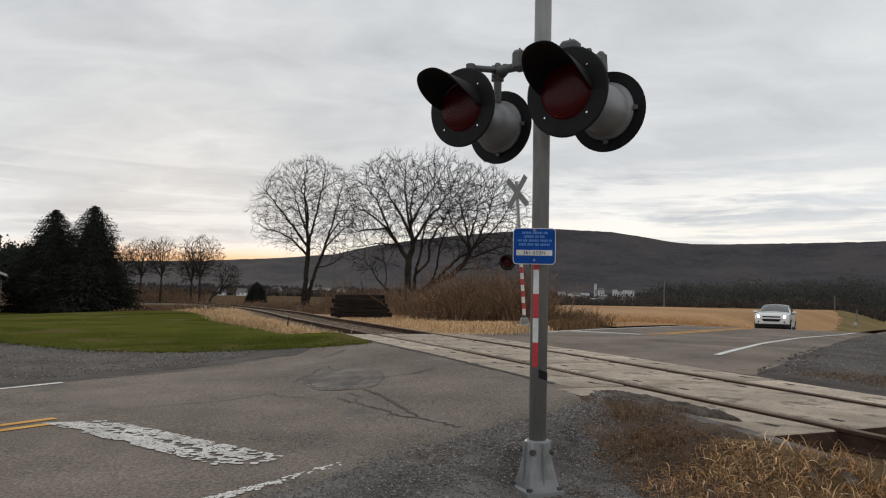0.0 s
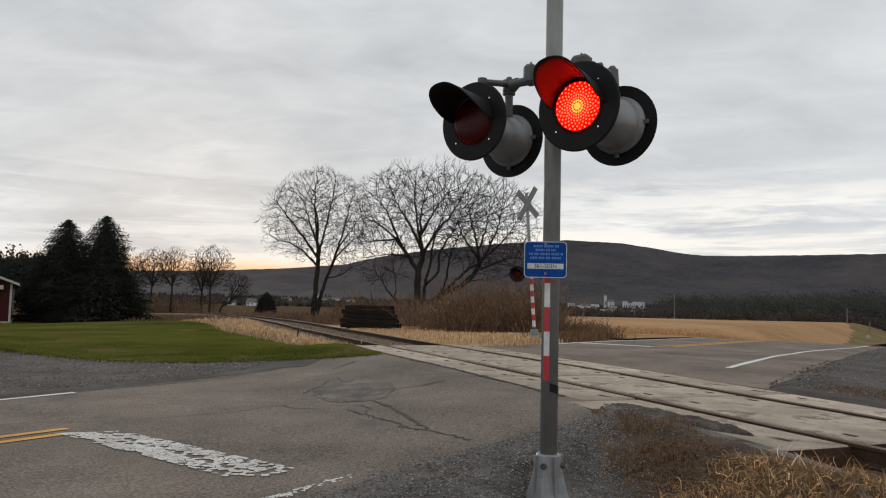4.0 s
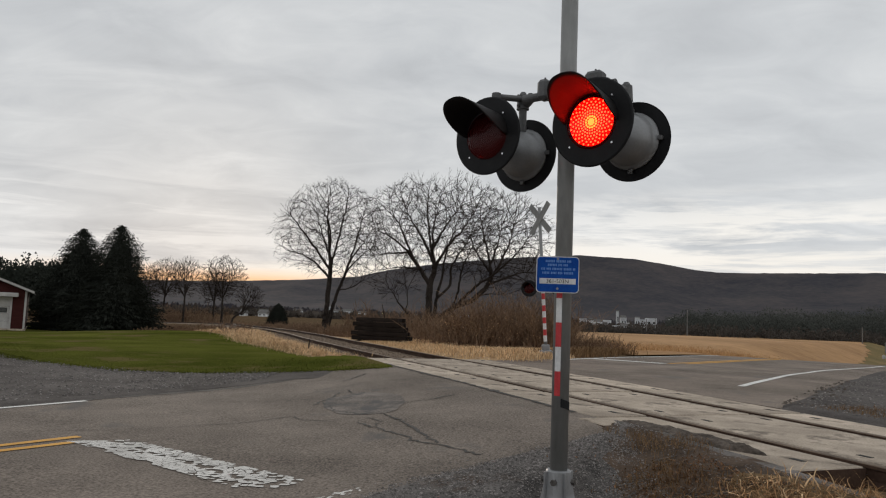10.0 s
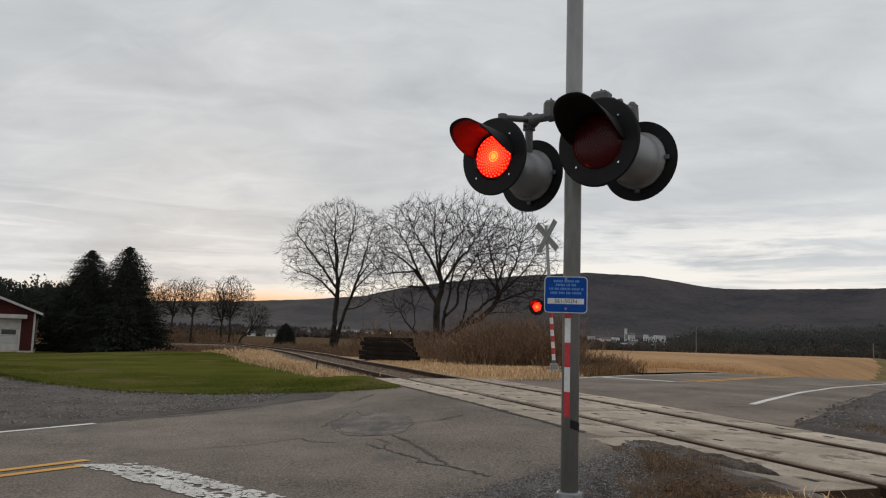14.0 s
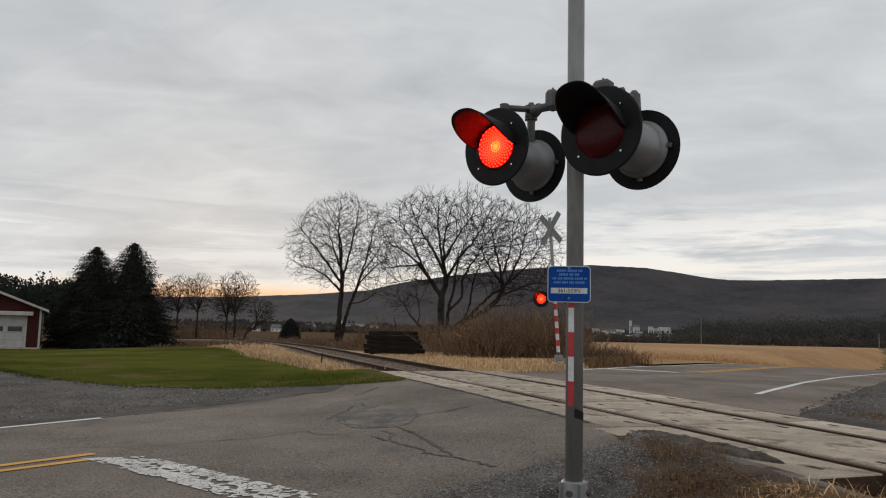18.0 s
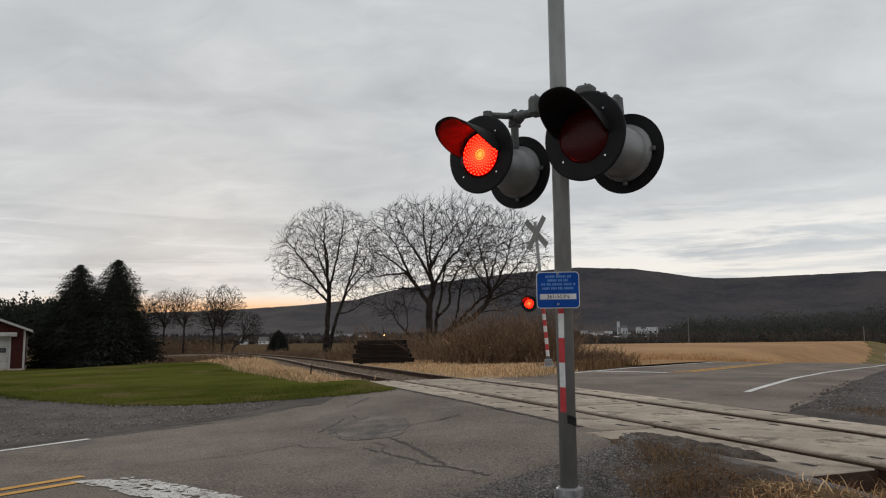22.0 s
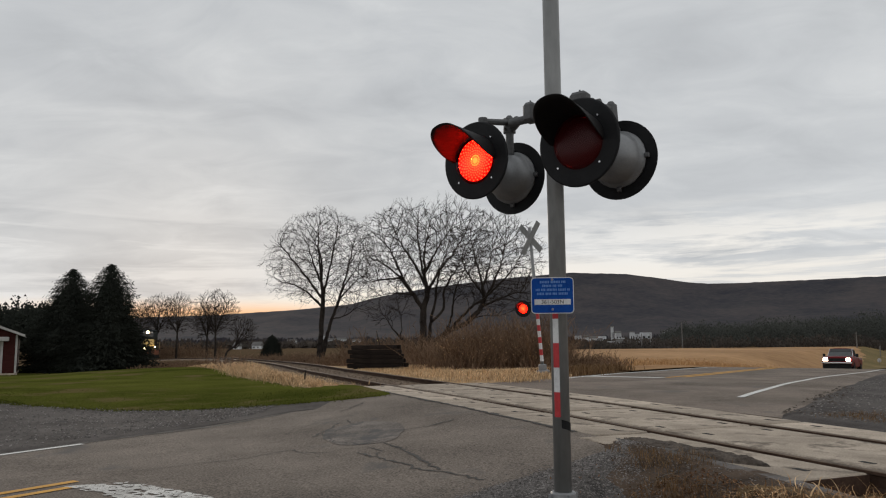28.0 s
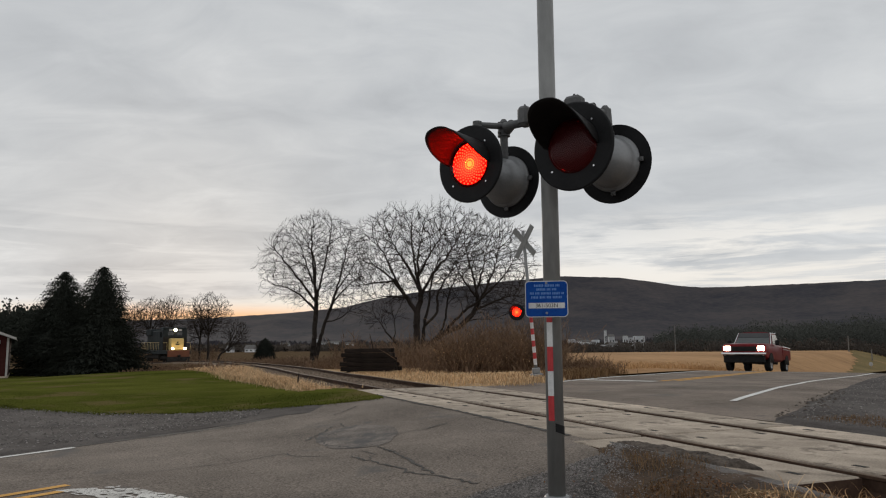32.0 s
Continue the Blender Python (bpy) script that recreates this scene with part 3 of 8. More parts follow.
stripe("edge_line_4", 9.45, 200, 3.30, 0.12, M_WHITE, "white edge line curving over the crest", 170, lambda s: interp(s, [(9.4, 0.27), (11.1, 0.16), (13.4, 0.07), (16, -0.09), (19, -0.16), (21.4, 0.02), (25, 0.35), (40, 0.6)]))
stripe("edge_line_5", 13.9, 200, -2.55, 0.16, M_WHITE, "white edge line on the far lane", 170, lambda s: interp(s, [(13.9, 0.72), (14.4, 0.6), (16.9, 0.15), (19, 0.0), (23, 0.15), (40, 0.1)]))
stripe("stop_line_far", 16.0, 16.6, -1.3, 2.3, M_WHITE, "worn white stop line on the far side", 3)


# ---- crossing: rails, panels, ties ----
def along(y_, off):
    """A point off metres right of the track's centre at plan y."""
    d = 0.5
    x0, x1 = track_xy(y_ - d), track_xy(y_ + d)
    t_ = Vector((x1 - x0, 2 * d)).normalized()
    return track_xy(y_) + t_.y * off, y_ - t_.x * off


RAIL_PROF = [(-0.066, -0.165), (0.066, -0.165), (0.066, -0.150), (0.012, -0.125), (0.010, -0.040), (0.036, -0.030), (0.036, -0.006), (0.026, 0.0), (-0.026, 0.0), (-0.036, -0.006), (-0.036, -0.030), (-0.010, -0.040), (-0.012, -0.125), (-0.066, -0.150)]


def rail_y():
    a = list(np.arange(-26, 40, 1.0)) + list(np.arange(40, 110, 3.0)) + list(np.arange(110, 330, 7.0))
    return [float(v) for v in a]


def build_rail(name, off, label):
    verts, faces, slots = [], [], []
    ys = rail_y()
    n = len(RAIL_PROF)
    for y_ in ys:
        for px_, pz_ in RAIL_PROF:
            x, y = along(y_, off + px_)
            verts.append((x, y, interp(y_, TRACK_Z) + pz_))
    for j in range(len(ys) - 1):
        for i in range(n):
            k_ = (i + 1) % n
            faces.append((j * n + i, j * n + k_, (j + 1) * n + k_, (j + 1) * n + i))
            slots.append(1 if 5 <= i <= 8 else 0)
    return tagged(new(name, mesh_of(name, verts, faces, [M_RAIL, M_RAILTOP], slots)), label, "rail", group="rails of the track")


build_rail("rail", -0.7525, "rusty steel rail with a worn head, set in concrete panels")
build_rail("rail", 0.7525, "rusty steel rail with a worn head, set in concrete panels")

# ballast bed under the open track
def bed_edge(side, y0, y1):
    return lambda u: (*along(y0 + (y1 - y0) * u, side * (1.75 + wob(side + 3, u, 0.2, 60))), 0)


def bed_z(x, y):
    c = abs(x - track_xy(y)) * NEAR_N.x
    return interp(y, TRACK_Z) - 0.115 - 0.20 * smooth01((c - 1.25) / 0.6)


strip("ballast_bed_far", bed_edge(-1, 17.6, 320), bed_edge(1, 17.6, 320), 240, 8, 0.0, M_BALLAST, "grey-brown stone ballast under the track", "ballast", zf=bed_z)
strip("ballast_bed_near", bed_edge(-1, -26, 5.2), bed_edge(1, -26, 5.2), 60, 8, 0.0, M_BALLAST, "dirty ballast beside the crossing", "ballast", zf=bed_z)


def tie_mesh():
    bm = bmesh.new()
    box(bm, 0, 0, -0.085, 2.55, 0.22, 0.17, bevel=0.015)
    me = bpy.data.meshes.new("tie")
    bm.to_mesh(me)
    bm.free()
    me.materials.append(M_TIE)
    return me


TIE = tie_mesh()
first = None
ty = -8.0
ties = 0
while ty < 120:
    if not (5.0 < ty < 17.6):
        x, y = along(ty, random.uniform(-0.05, 0.05))
        a = math.degrees(math.atan2(track_xy(ty + 0.5) - track_xy(ty - 0.5), 1.0))
        ob = new("railway_tie", TIE)
        ob.matrix_world = pose(x, y, interp(ty, TRACK_Z) - 0.150 + 0.03, 0, 0, -a + random.uniform(-1, 1))
        tagged(ob, "dark creosoted wooden tie in the ballast", "railway tie", group="ties of the track")
        ties += 1
    ty += 0.53

crossing = thing("crossing_surface", pose(0, 0, 0), "concrete panel level crossing between asphalt approaches", "level crossing", kind="structure")
TRACK_TURN = math.degrees(math.atan2(TRACK_D.x, TRACK_D.y))


def panel(a0, a1, c0, c1, name="concrete_panel"):
    """A crossing panel between a0 and a1 along the track and c0 and c1 across it."""
    bm = bmesh.new()
    L, W = a1 - a0 - 0.048, c1 - c0
    box(bm, 0, 0, -0.10, W, L, 0.20, bevel=0.012)
    am, cm = (a0 + a1) / 2, 6.10 + (c0 + c1) / 2
    p = NEAR_N * cm + TRACK_D * am
    z0 = interp(p.y, TRACK_Z) - 0.006 + random.uniform(-0.006, 0.004)
    slope = math.degrees(math.atan2(interp(p.y + 1, TRACK_Z) - interp(p.y - 1, TRACK_Z), 2.0 / TRACK_D.y))
    ob = part(name, bm, M_CONC, crossing)
    if a0 < 5:
        for (ex, ey, ew, el) in ((0, -L / 2 - 0.004, W, 0.012), (-W / 2 - 0.004, 0, 0.012, L)):
            if ew > 0.1 or c0 < -1:
                eb = bmesh.new()
                box(eb, ex, ey, -0.105, ew, el, 0.19)
                part("steel_edge", eb, M_RAIL, ob, "rusty steel edge of the end panel")
    ob.matrix_world = pose(p.x, p.y, z0, 0, 0, -TRACK_TURN) @ pose(0, 0, 0, slope, random.uniform(-0.25, 0.25), 0)
    # dark pads laid on top: the shade inside the lifting holes, as colour
    for fx in (-0.33, 0.33) if W > 1 else (0.12,):
        for fy in (-0.38, 0.36):
            hb = bmesh.new()
            box(hb, fx * W + random.uniform(-0.05, 0.05), fy * L, 0.001, 0.055, 0.13, 0.004)
            part("lifting_recess", hb, M_RUBBER, ob)
    return ob


JOINTS = [4.30, 7.0, 9.28, 11.55, 13.83, 16.1]
for a0, a1 in zip(JOINTS, JOINTS[1:]):
    panel(a0, a1, -1.74 if a0 < 5 else -1.50, -0.825)
    panel(a0, a1, -0.615, 0.625)
    panel(a0, a1, 0.825, 1.42)


def flange(c0, c1):
    def e(c):
        return lambda u: (*(NEAR_N * (6.10 + c) + TRACK_D * (4.34 + 11.72 * u)), 0)
    strip("flangeway_filler", e(c0), e(c1), 12, 1, -0.045, M_RUBBER, parent=crossing, zf=lambda x, y: interp(y, TRACK_Z) - 0.035)


for c_ in (-0.83, -0.72, 0.62, 0.785):
    flange(c_, c_ + 0.11)

# the sunken side of the crossing's end: a dark trench wall under the panels
tb = bmesh.new()
p_ = NEAR_N * 6.08 + TRACK_D * 4.46
box(tb, 0, 0, 0, 2.86, 0.30, 0.14)
ob = part("panel_footing", tb, M_TIE, crossing)
ob.matrix_world = pose(p_.x, p_.y, interp(p_.y, TRACK_Z) - 0.285, 0, 0, -TRACK_TURN)

# ---- stop line with cracked paint: islands of paint between cracks ----
def cracked_bar(name, corners, nu, nv, seed, mat, label, loss, gap_=0.0065):
    """Paint on a slanted quad, cracked into uneven islands; some are worn away."""
    rnd = random.Random(seed)
    c = [Vector(v) for v in corners]
    lu, lv = (c[1] - c[0]).length, (c[3] - c[0]).length
    seeds = {(i, j): Vector(((i + rnd.uniform(0.02, 0.98)) / nu * lu, (j + rnd.uniform(0.02, 0.98)) / nv * lv)) for i in range(-2, nu + 2) for j in range(-2, nv + 2)}

    def at(p):
        u, v = p.x / lu, p.y / lv
        return (c[0].lerp(c[1], u)).lerp(c[3].lerp(c[2], u), v)
    verts, faces = [], []
    for i in range(nu):
        for j in range(nv):
            o = seeds[i, j]
            if rnd.random() < loss(o.x / lu, o.y / lv) + 0.40 * max(0.0, noise.noise(Vector((o.x * 2.2, o.y * 9.0, seed))) - 0.12):
                continue
            cell = [Vector(q) for q in ((0, rnd.uniform(-0.01, 0.02)), (lu, rnd.uniform(-0.01, 0.02)), (lu, lv - rnd.uniform(-0.01, 0.02)), (0, lv - rnd.uniform(-0.01, 0.02)))]
            g_ = gap_ * rnd.choice((0.12, 0.2, 0.3, 0.9))
            for di in (-2, -1, 0, 1, 2):
                for dj in (-2, -1, 0, 1, 2):
                    if (di, dj) == (0, 0) or (i + di, j + dj) not in seeds or not cell:
                        continue
                    e = seeds[i + di, j + dj] - o
                    lim = e.length / 2 - g_
                    e = e.normalized()
                    out = []
                    for p, q in zip(cell, cell[1:] + cell[:1]):
                        a, b = (p - o).dot(e) - lim, (q - o).dot(e) - lim
                        if a <= 0:
                            out.append(p)
                        if a * b < 0:
                            out.append(p.lerp(q, a / (a - b)))
                    cell = out
            if len(cell) < 3:
                continue
            b_ = len(verts)
            for p in cell:
                p = at(p + Vector((rnd.uniform(-0.003, 0.003), rnd.uniform(-0.003, 0.003))))
                verts.append((p.x, p.y, road_z(p.x, p.y) + 0.007))
            faces.append(tuple(range(b_, len(verts))))
    return tagged(new(name, mesh_of(name, verts, faces, mat)), label, "road marking", kind="structure")


cracked_bar("stop_line", [road_xy(0.42, 0.30), road_xy(0.40, 2.74), road_xy(-0.12, 2.74), road_xy(-0.05, 0.04)], 50, 9, 3, M_WHITEWORN, "thick white stop line, cracked into islands and worn",
            lambda u, v: 0.02 + 0.7 * max(0, u - 0.72) / 0.28 * (1 if v > 0.5 else 0.6) + (0.6 if abs(v - 0.30 - 0.35 * u) < 0.08 and u < 0.75 else 0) + (0.6 if u < 0.10 and v < 0.4 else 0) + (0.3 if v > 0.88 or v < 0.10 else 0))
cracked_bar("edge_line_worn", [road_xy(-0.9, 3.165), road_xy(0.48, 3.165), road_xy(0.48, 3.285), road_xy(-0.9, 3.285)], 40, 4, 8, M_WHITE, "cracked end of the white edge line beside the gravel",
            lambda u, v: 0.08 + 0.75 * max(0, u - 0.5) / 0.5 + (0.2 if v > 0.7 else 0))


# ---- gravel, lawn, field ----
def poly(pts):
    """A polyline as a function of 0..1 by its own measure."""
    P_ = [Vector((*p, 0)) for p in pts]
    d = [0.0]
    for a, b in zip(P_, P_[1:]):
        d.append(d[-1] + (b - a).length)

    def at(u):
        q = u * d[-1]
        return Vector((float(np.interp(q, d, [p.x for p in P_])), float(np.interp(q, d, [p.y for p in P_])), 0))
    return at


def ragged(f, seed, amp, freq):
    return lambda u: f(u) + Vector((wob(seed, u, amp, freq), wob(seed + 9, u, amp, freq), 0))


strip("gravel_verge", ragged(poly([(-11.5, -11.0), (-3.1, 1.2), (-1.75, 3.7), (-1.03, 4.85), (-0.73, 5.35), (-0.37, 5.75), (0.02, 6.02), (0.35, 6.24), (0.65, 6.46), (0.92, 6.70), (1.2, 6.98), (1.5, 7.28), (1.72, 7.5)]), 2, 0.05, 26), poly([(5.5, -12.0), (3.6, -3.0), (3.4, 1.0), (3.3, 3.0), (3.2, 4.2), (2.7, 5.4), (1.84, 7.35)]), 120, 36, 0.035, M_GRAVEL, "dark gravel verge round the signal foot", "gravel", skirt=0.04)
strip("gravel_shoulder", ragged(poly([(-46, 2), (-30, 16), (-22, 26.6), (-14, 20.4), (-9.0, 15.9), (-5.2, 14.6), (-3.2, 14.2), (-2.0, 13.75)]), 3, 0.06, 20), ragged(poly([road_xy(s_, l_) for s_, l_ in ((-34, -2.72), (-20, -2.72), (-10, -2.72), (-4, -2.72), (0, -2.72), (3.2, -2.72), (4.2, -2.62), (5.0, -2.40), (5.35, -1.85))]), 4, 0.03, 20), 120, 40, 0.012, M_SHOULDER, "grey gravel shoulder between road and lawn", "gravel", skirt=0.03)
strip("gravel_drive", ragged(poly([(-60, 30), (-44, 38), (-30, 34), (-22, 27), (-14, 19.5), (-9.6, 15.6)]), 6, 0.3, 20), poly([(-60, -14), (-44, -8), (-30, -4), (-22, 1), (-14, 8), (-9.6, 11)]), 60, 26, 0.02, M_SHOULDER, "grey gravel drive in front of the garage", "gravel", skirt=0.05)
strip("gravel_apron", ragged(poly([road_xy(s_, l_) for s_, l_ in ((6.5, 4.80), (7.45, 4.70), (8, 4.72), (10.2, 4.60), (13.5, 4.50), (19.4, 4.22), (30, 4.15))]), 9, 0.10, 60), ragged(poly([(5.6, 5.8), (9.5, 9.0), (15.0, 14.0), (20.0, 20.0), (26.0, 30.0)]), 8, 0.25, 20), 60, 24, 0.012, M_SHOULDER, "dark gravel apron beside the far road", "gravel", skirt=0.04)
lawn = strip("lawn", ragged(poly([(-31.5, 35), (-22, 27.3), (-14, 20.0), (-8.7, 15.2), (-7.8, 14.65), (-6.4, 14.1), (-5.2, 14.05), (-4.2, 14.1), (-3.0, 13.7), (-2.2, 13.55), (-1.5, 13.8), (-1.15, 14.5)]), 10, 0.07, 50), ragged(poly([(-52, 72), (-36, 70), (-29, 66), (-20, 52), (-11.4, 34.8), (-7.0, 25.8), (-3.4, 18.6), (-2.0, 16.2), (-1.5, 15.0)]), 11, 0.2, 30), 110, 60, 0.03, M_LAWN, "mown green lawn sloping to the conifers", "lawn", skirt=0.05)
def field_z(x, y):
    s_, lat = road_sl(x, y)
    return ground_z(x, y) + 0.12 * smooth01((-lat - 3.3) / 5.0) + 0.30 * smooth01((s_ - 45) / 30)


strip("stubble_field", ragged(poly([tuple(road_xy(22.5, -3.3)), tuple(road_xy(29.0, -3.4)), tuple(road_xy(39.0, -3.6)), tuple(road_xy(78, -3.6)), tuple(road_xy(135, -3.6)), tuple(road_xy(215, -3.6))]), 12, 0.3, 20), ragged(poly([(-2, 150), (22, 154), (60, 165), (84, 178), (104, 192), (116, 204)]), 13, 1.0, 12), 80, 60, 0.0, M_STUBBLE, "cut corn stubble field, tan rows of stalks", "field", zf=field_z)
strip("far_verge_field", ragged(poly([(29, 56), (37.0, 72), (62, 119), (100, 194)]), 77, 1.0, 30), poly([road_xy(s_, -3.2) for s_ in (56, 78, 133, 215)]), 60, 16, 0.05, M_VERGE, "green and brown grass between field and road", "grass", zf=field_z)
strip("far_verge_road", poly([road_xy(s_, 4.7) for s_ in (34, 60, 120, 200, 300)]), poly([(60, 48), (90, 70), (140, 110), (220, 190), (300, 260)]), 60, 20, 0.05, M_VERGE, "green and brown grass beside the far road", "grass", skirt=0.1)
strip("dry_grass_bed_left", ragged(poly([(-1.7, 16.6), (-3.4, 19.0), (-8.0, 26.0), (-13.0, 34.8), (-21.4, 52), (-29.5, 66)]), 14, 0.2, 30), poly([(-1.7, 16.9), (-2.9, 18.3), (-6.2, 25.6), (-8.9, 34.4), (-14.2, 51.0), (-19.8, 66.0)]), 60, 12, 0.015, M_HAYBED, "matted dry grass along the track", "grass", skirt=0.03)
strip("dry_grass_bed_right", ragged(poly([(0.6, 17.2), (-1.2, 21.0), (-2.6, 25.4), (-4.7, 33.5), (-9.4, 47)]), 15, 0.2, 30), ragged(poly([(2.6, 20.2), (3.4, 24.4), (4.4, 29.0), (3.5, 36.0), (-4.5, 50)]), 16, 0.4, 30), 60, 24, 0.02, M_HAYBED, "matted dry grass between track and brush", "grass", skirt=0.03)

# ---- distance: mountain, foothill, woods ----
def ridge(az):
    """Height of the skyline over the horizon, in degrees, by bearing."""
    return interp(az, [(-60, 2.6), (-40, 2.2), (-24, 1.75), (-18, 1.95), (-12, 2.35), (-8, 2.75), (-5.5, 3.4), (-1.5, 4.05), (4, 4.65), (8.5, 4.95), (12.5, 4.75), (15, 4.35), (16.5, 4.06), (18, 3.9), (20, 3.86), (23, 3.9), (29, 3.96), (40, 4.3), (60, 4.4)])


def slope_sheet(name, r_near, r_far, scale, mat, label, seed, rough, low=-8.0, power=1.6):
    verts, faces = [], []
    az = np.arange(-75, 75.01, 0.35)
    rows = 12
    for j in range(rows + 1):
        u = j / rows
        for a in az:
            r = r_near + (r_far - r_near) * u
            top = math.tan(radians(ridge(a) * scale)) * r_far + 1.3
            z = low + (top - low) * (u ** power)
            z += rough * u * (noise.noise(Vector((a * 0.45, u * 3.0, seed))) + 0.4 * noise.noise(Vector((a * 2.0, u * 8.0, seed)))) if u < 1 else rough * 0.14 * noise.noise(Vector((a * 6.0, 0.0, seed)))
            verts.append((r * math.sin(radians(a)), r * math.cos(radians(a)), z))
    n = len(az)
    for j in range(rows):
        for i in range(n - 1):
            faces.append((j * n + i, j * n + i + 1, (j + 1) * n + i + 1, (j + 1) * n + i))
    b_ = len(verts)
    return tagged(new(name, mesh_of(name, verts, faces, mat, smooth=True)), label, "mountain", kind="structure")


slope_sheet("backdrop_mountain", 1900, 3600, 1.0, M_MOUNTAIN, "long dark wooded ridge under the clouds", 2.0, 16.0)
strip("straw_bed", ragged(poly([(2.0, 5.9), (2.6, 5.2), (3.5, 4.2), (4.6, 2.0)]), 21, 0.06, 20), ragged(poly([(1.7, 5.2), (1.95, 4.3), (2.3, 3.2), (2.6, 1.0)]), 22, 0.12, 20), 40, 16, 0.045, M_LUMP2, "matted straw and dirt beside the track", "grass", skirt=0.05)

strip("bare_soil", ragged(poly([(1.50, 7.7), (1.22, 6.8), (1.15, 5.8), (1.30, 4.7), (1.5, 3.6)]), 31, 0.12, 24), ragged(poly([(1.66, 7.75), (1.90, 7.0), (2.25, 6.1), (2.6, 5.2), (2.9, 4.2)]), 32, 0.05, 24), 50, 20, 0.041, M_BARESOIL, "bare brown soil with grit below the panel edge", "soil", skirt=0.03)


# ---- the near signal ----
def hood_mesh():
    """A visor: part of a tube round the lens, long above and cut away below. It points along +z; its top is +y."""
    bm = bmesh.new()
    sides, r0, r1 = 48, 0.158, 0.168
    a_lo, a_hi = radians(-88), radians(94)
    rings = []
    for rr in (0.0, 0.006):
        for e in range(9):
            u = e / 8
            row = []
            for i in range(sides + 1):
                a = a_lo + (a_hi - a_lo) * i / sides
                fall = min(1.0, max(0.0, (abs(a) - radians(22)) / (radians(66) if a < 0 else radians(74))))
                L = 0.318 * max(0.04, math.cos(fall * math.pi / 2) ** 0.62)
                r = r0 + (r1 - r0) * u + rr
                row.append(bm.verts.new((r * math.sin(a), r * math.cos(a) + 0.085 * L * u, 0.004 + L * u)))
            rings.append(row)
    for k_ in (0, 9):
        for A, B in zip(rings[k_:k_ + 8], rings[k_ + 1:k_ + 9]):
            for i in range(sides):
                bm.faces.new((A[i], A[i + 1], B[i + 1], B[i]))
    for i in range(sides):
        bm.faces.new((rings[8][i], rings[8][i + 1], rings[17][i + 1], rings[17][i]))
    for i in (0, sides):
        for e in range(8):
            bm.faces.new((rings[e][i], rings[e + 1][i], rings[e + 10][i], rings[e + 9][i]))
    me = bpy.data.meshes.new("hood")
    bmesh.ops.recalc_face_normals(bm, faces=bm.faces)
    bm.to_mesh(me)
    bm.free()
    me.materials.append(M_HOODIN)
    me.polygons.foreach_set("use_smooth", [True] * len(me.polygons))
    return me


M_LED_MID = glow("led_centre", (1.0, 0.13, 0.022), 45.0)
M_LED = glow("led_ring", (1.0, 0.038, 0.014), 75.0)
M_LEDBOARD = glow("led_board_red", (1.0, 0.012, 0.006), 2.2)
M_LENS = clear("red_lens", (0.92, 0.16, 0.13), (0.11, 0.008, 0.010), 0.62, 0.30)


def led_mesh():
    """A lamp unit that turns inside its housing: one face carries lit diodes in rings, the rest is a dark drum."""
    verts, faces, slots = [], [], []

    def disc(cx, cy, z, r, sides, slot, flip=False):
        b_ = len(verts)
        for i in range(sides):
            a = 2 * math.pi * i / sides
            verts.append((cx + r * math.cos(a), cy + r * math.sin(a), z))
        f = tuple(range(b_, b_ + sides))
        faces.append(f[::-1] if flip else f)
        slots.append(slot)
    disc(0, 0, 0.012, 0.138, 32, 0)
    for q in range(1, 9):
        r = 0.0162 * q
        n = {1: 8, 2: 14, 3: 20}.get(q, 26)
        for i in range(n):
            a = 2 * math.pi * (i + 0.5 * (q % 2)) / n
            disc(r * math.cos(a), r * math.sin(a), 0.0145, 0.0058 if q > 2 else 0.0072, 6, 1 if q <= 2 else 2)
    disc(0, 0, 0.0150, 0.015, 12, 1)
    b_ = len(verts)
    for z, r in ((0.011, 0.142), (-0.014, 0.142)):
        for i in range(32):
            a = 2 * math.pi * i / 32
            verts.append((r * math.cos(a), r * math.sin(a), z))
    for i in range(32):
        j = (i + 1) % 32
        faces.append((b_ + i, b_ + 32 + i, b_ + 32 + j, b_ + j))
        slots.append(3)
    faces.append(tuple(range(b_ + 63, b_ + 31, -1)))
    slots.append(3)
    return mesh_of("led_unit", verts, faces, [M_LEDBOARD, M_LED_MID, M_LED, M_HOODIN], slots)


def disc_mesh():
    bm = bmesh.new()
    sides = 48
    lathe(bm, [(0.1432, 0.004), (0.246, 0.004), (0.254, -0.002), (0.254, -0.008), (0.246, -0.006), (0.1432, -0.006), (0.1432, 0.004)], sides)
    return bm


def lens_mesh():
    bm = bmesh.new()
    lathe(bm, [(0.155, 0.004), (0.150, 0.016), (0.132, 0.027), (0.10, 0.035), (0.06, 0.041), (0.0008, 0.043)], 36)
    return bm


def bowl_mesh():
    bm = bmesh.new()
    lathe(bm, [(0.168, -0.004), (0.182, -0.010), (0.182, -0.024), (0.166, -0.03), (0.160, -0.07), (0.146, -0.125), (0.118, -0.17), (0.075, -0.20), (0.03, -0.212), (0.0008, -0.214)], 32)
    return bm


HOOD, LED, DISC, LENS, BOWL = hood_mesh(), led_mesh(), None, None, None


def shared(bm, mat, name, smooth=True):
    me = bpy.data.meshes.new(name)
    bmesh.ops.recalc_face_normals(bm, faces=bm.faces)
    bm.to_mesh(me)
    bm.free()
    me.materials.append(mat)
    if smooth:
        me.polygons.foreach_set("use_smooth", [True] * len(me.polygons))
    return me


DISC = shared(disc_mesh(), M_BLACK, "background_disc", False)
LENS = shared(lens_mesh(), M_LENS, "lens")
BOWL = shared(bowl_mesh(), M_CAST, "housing")


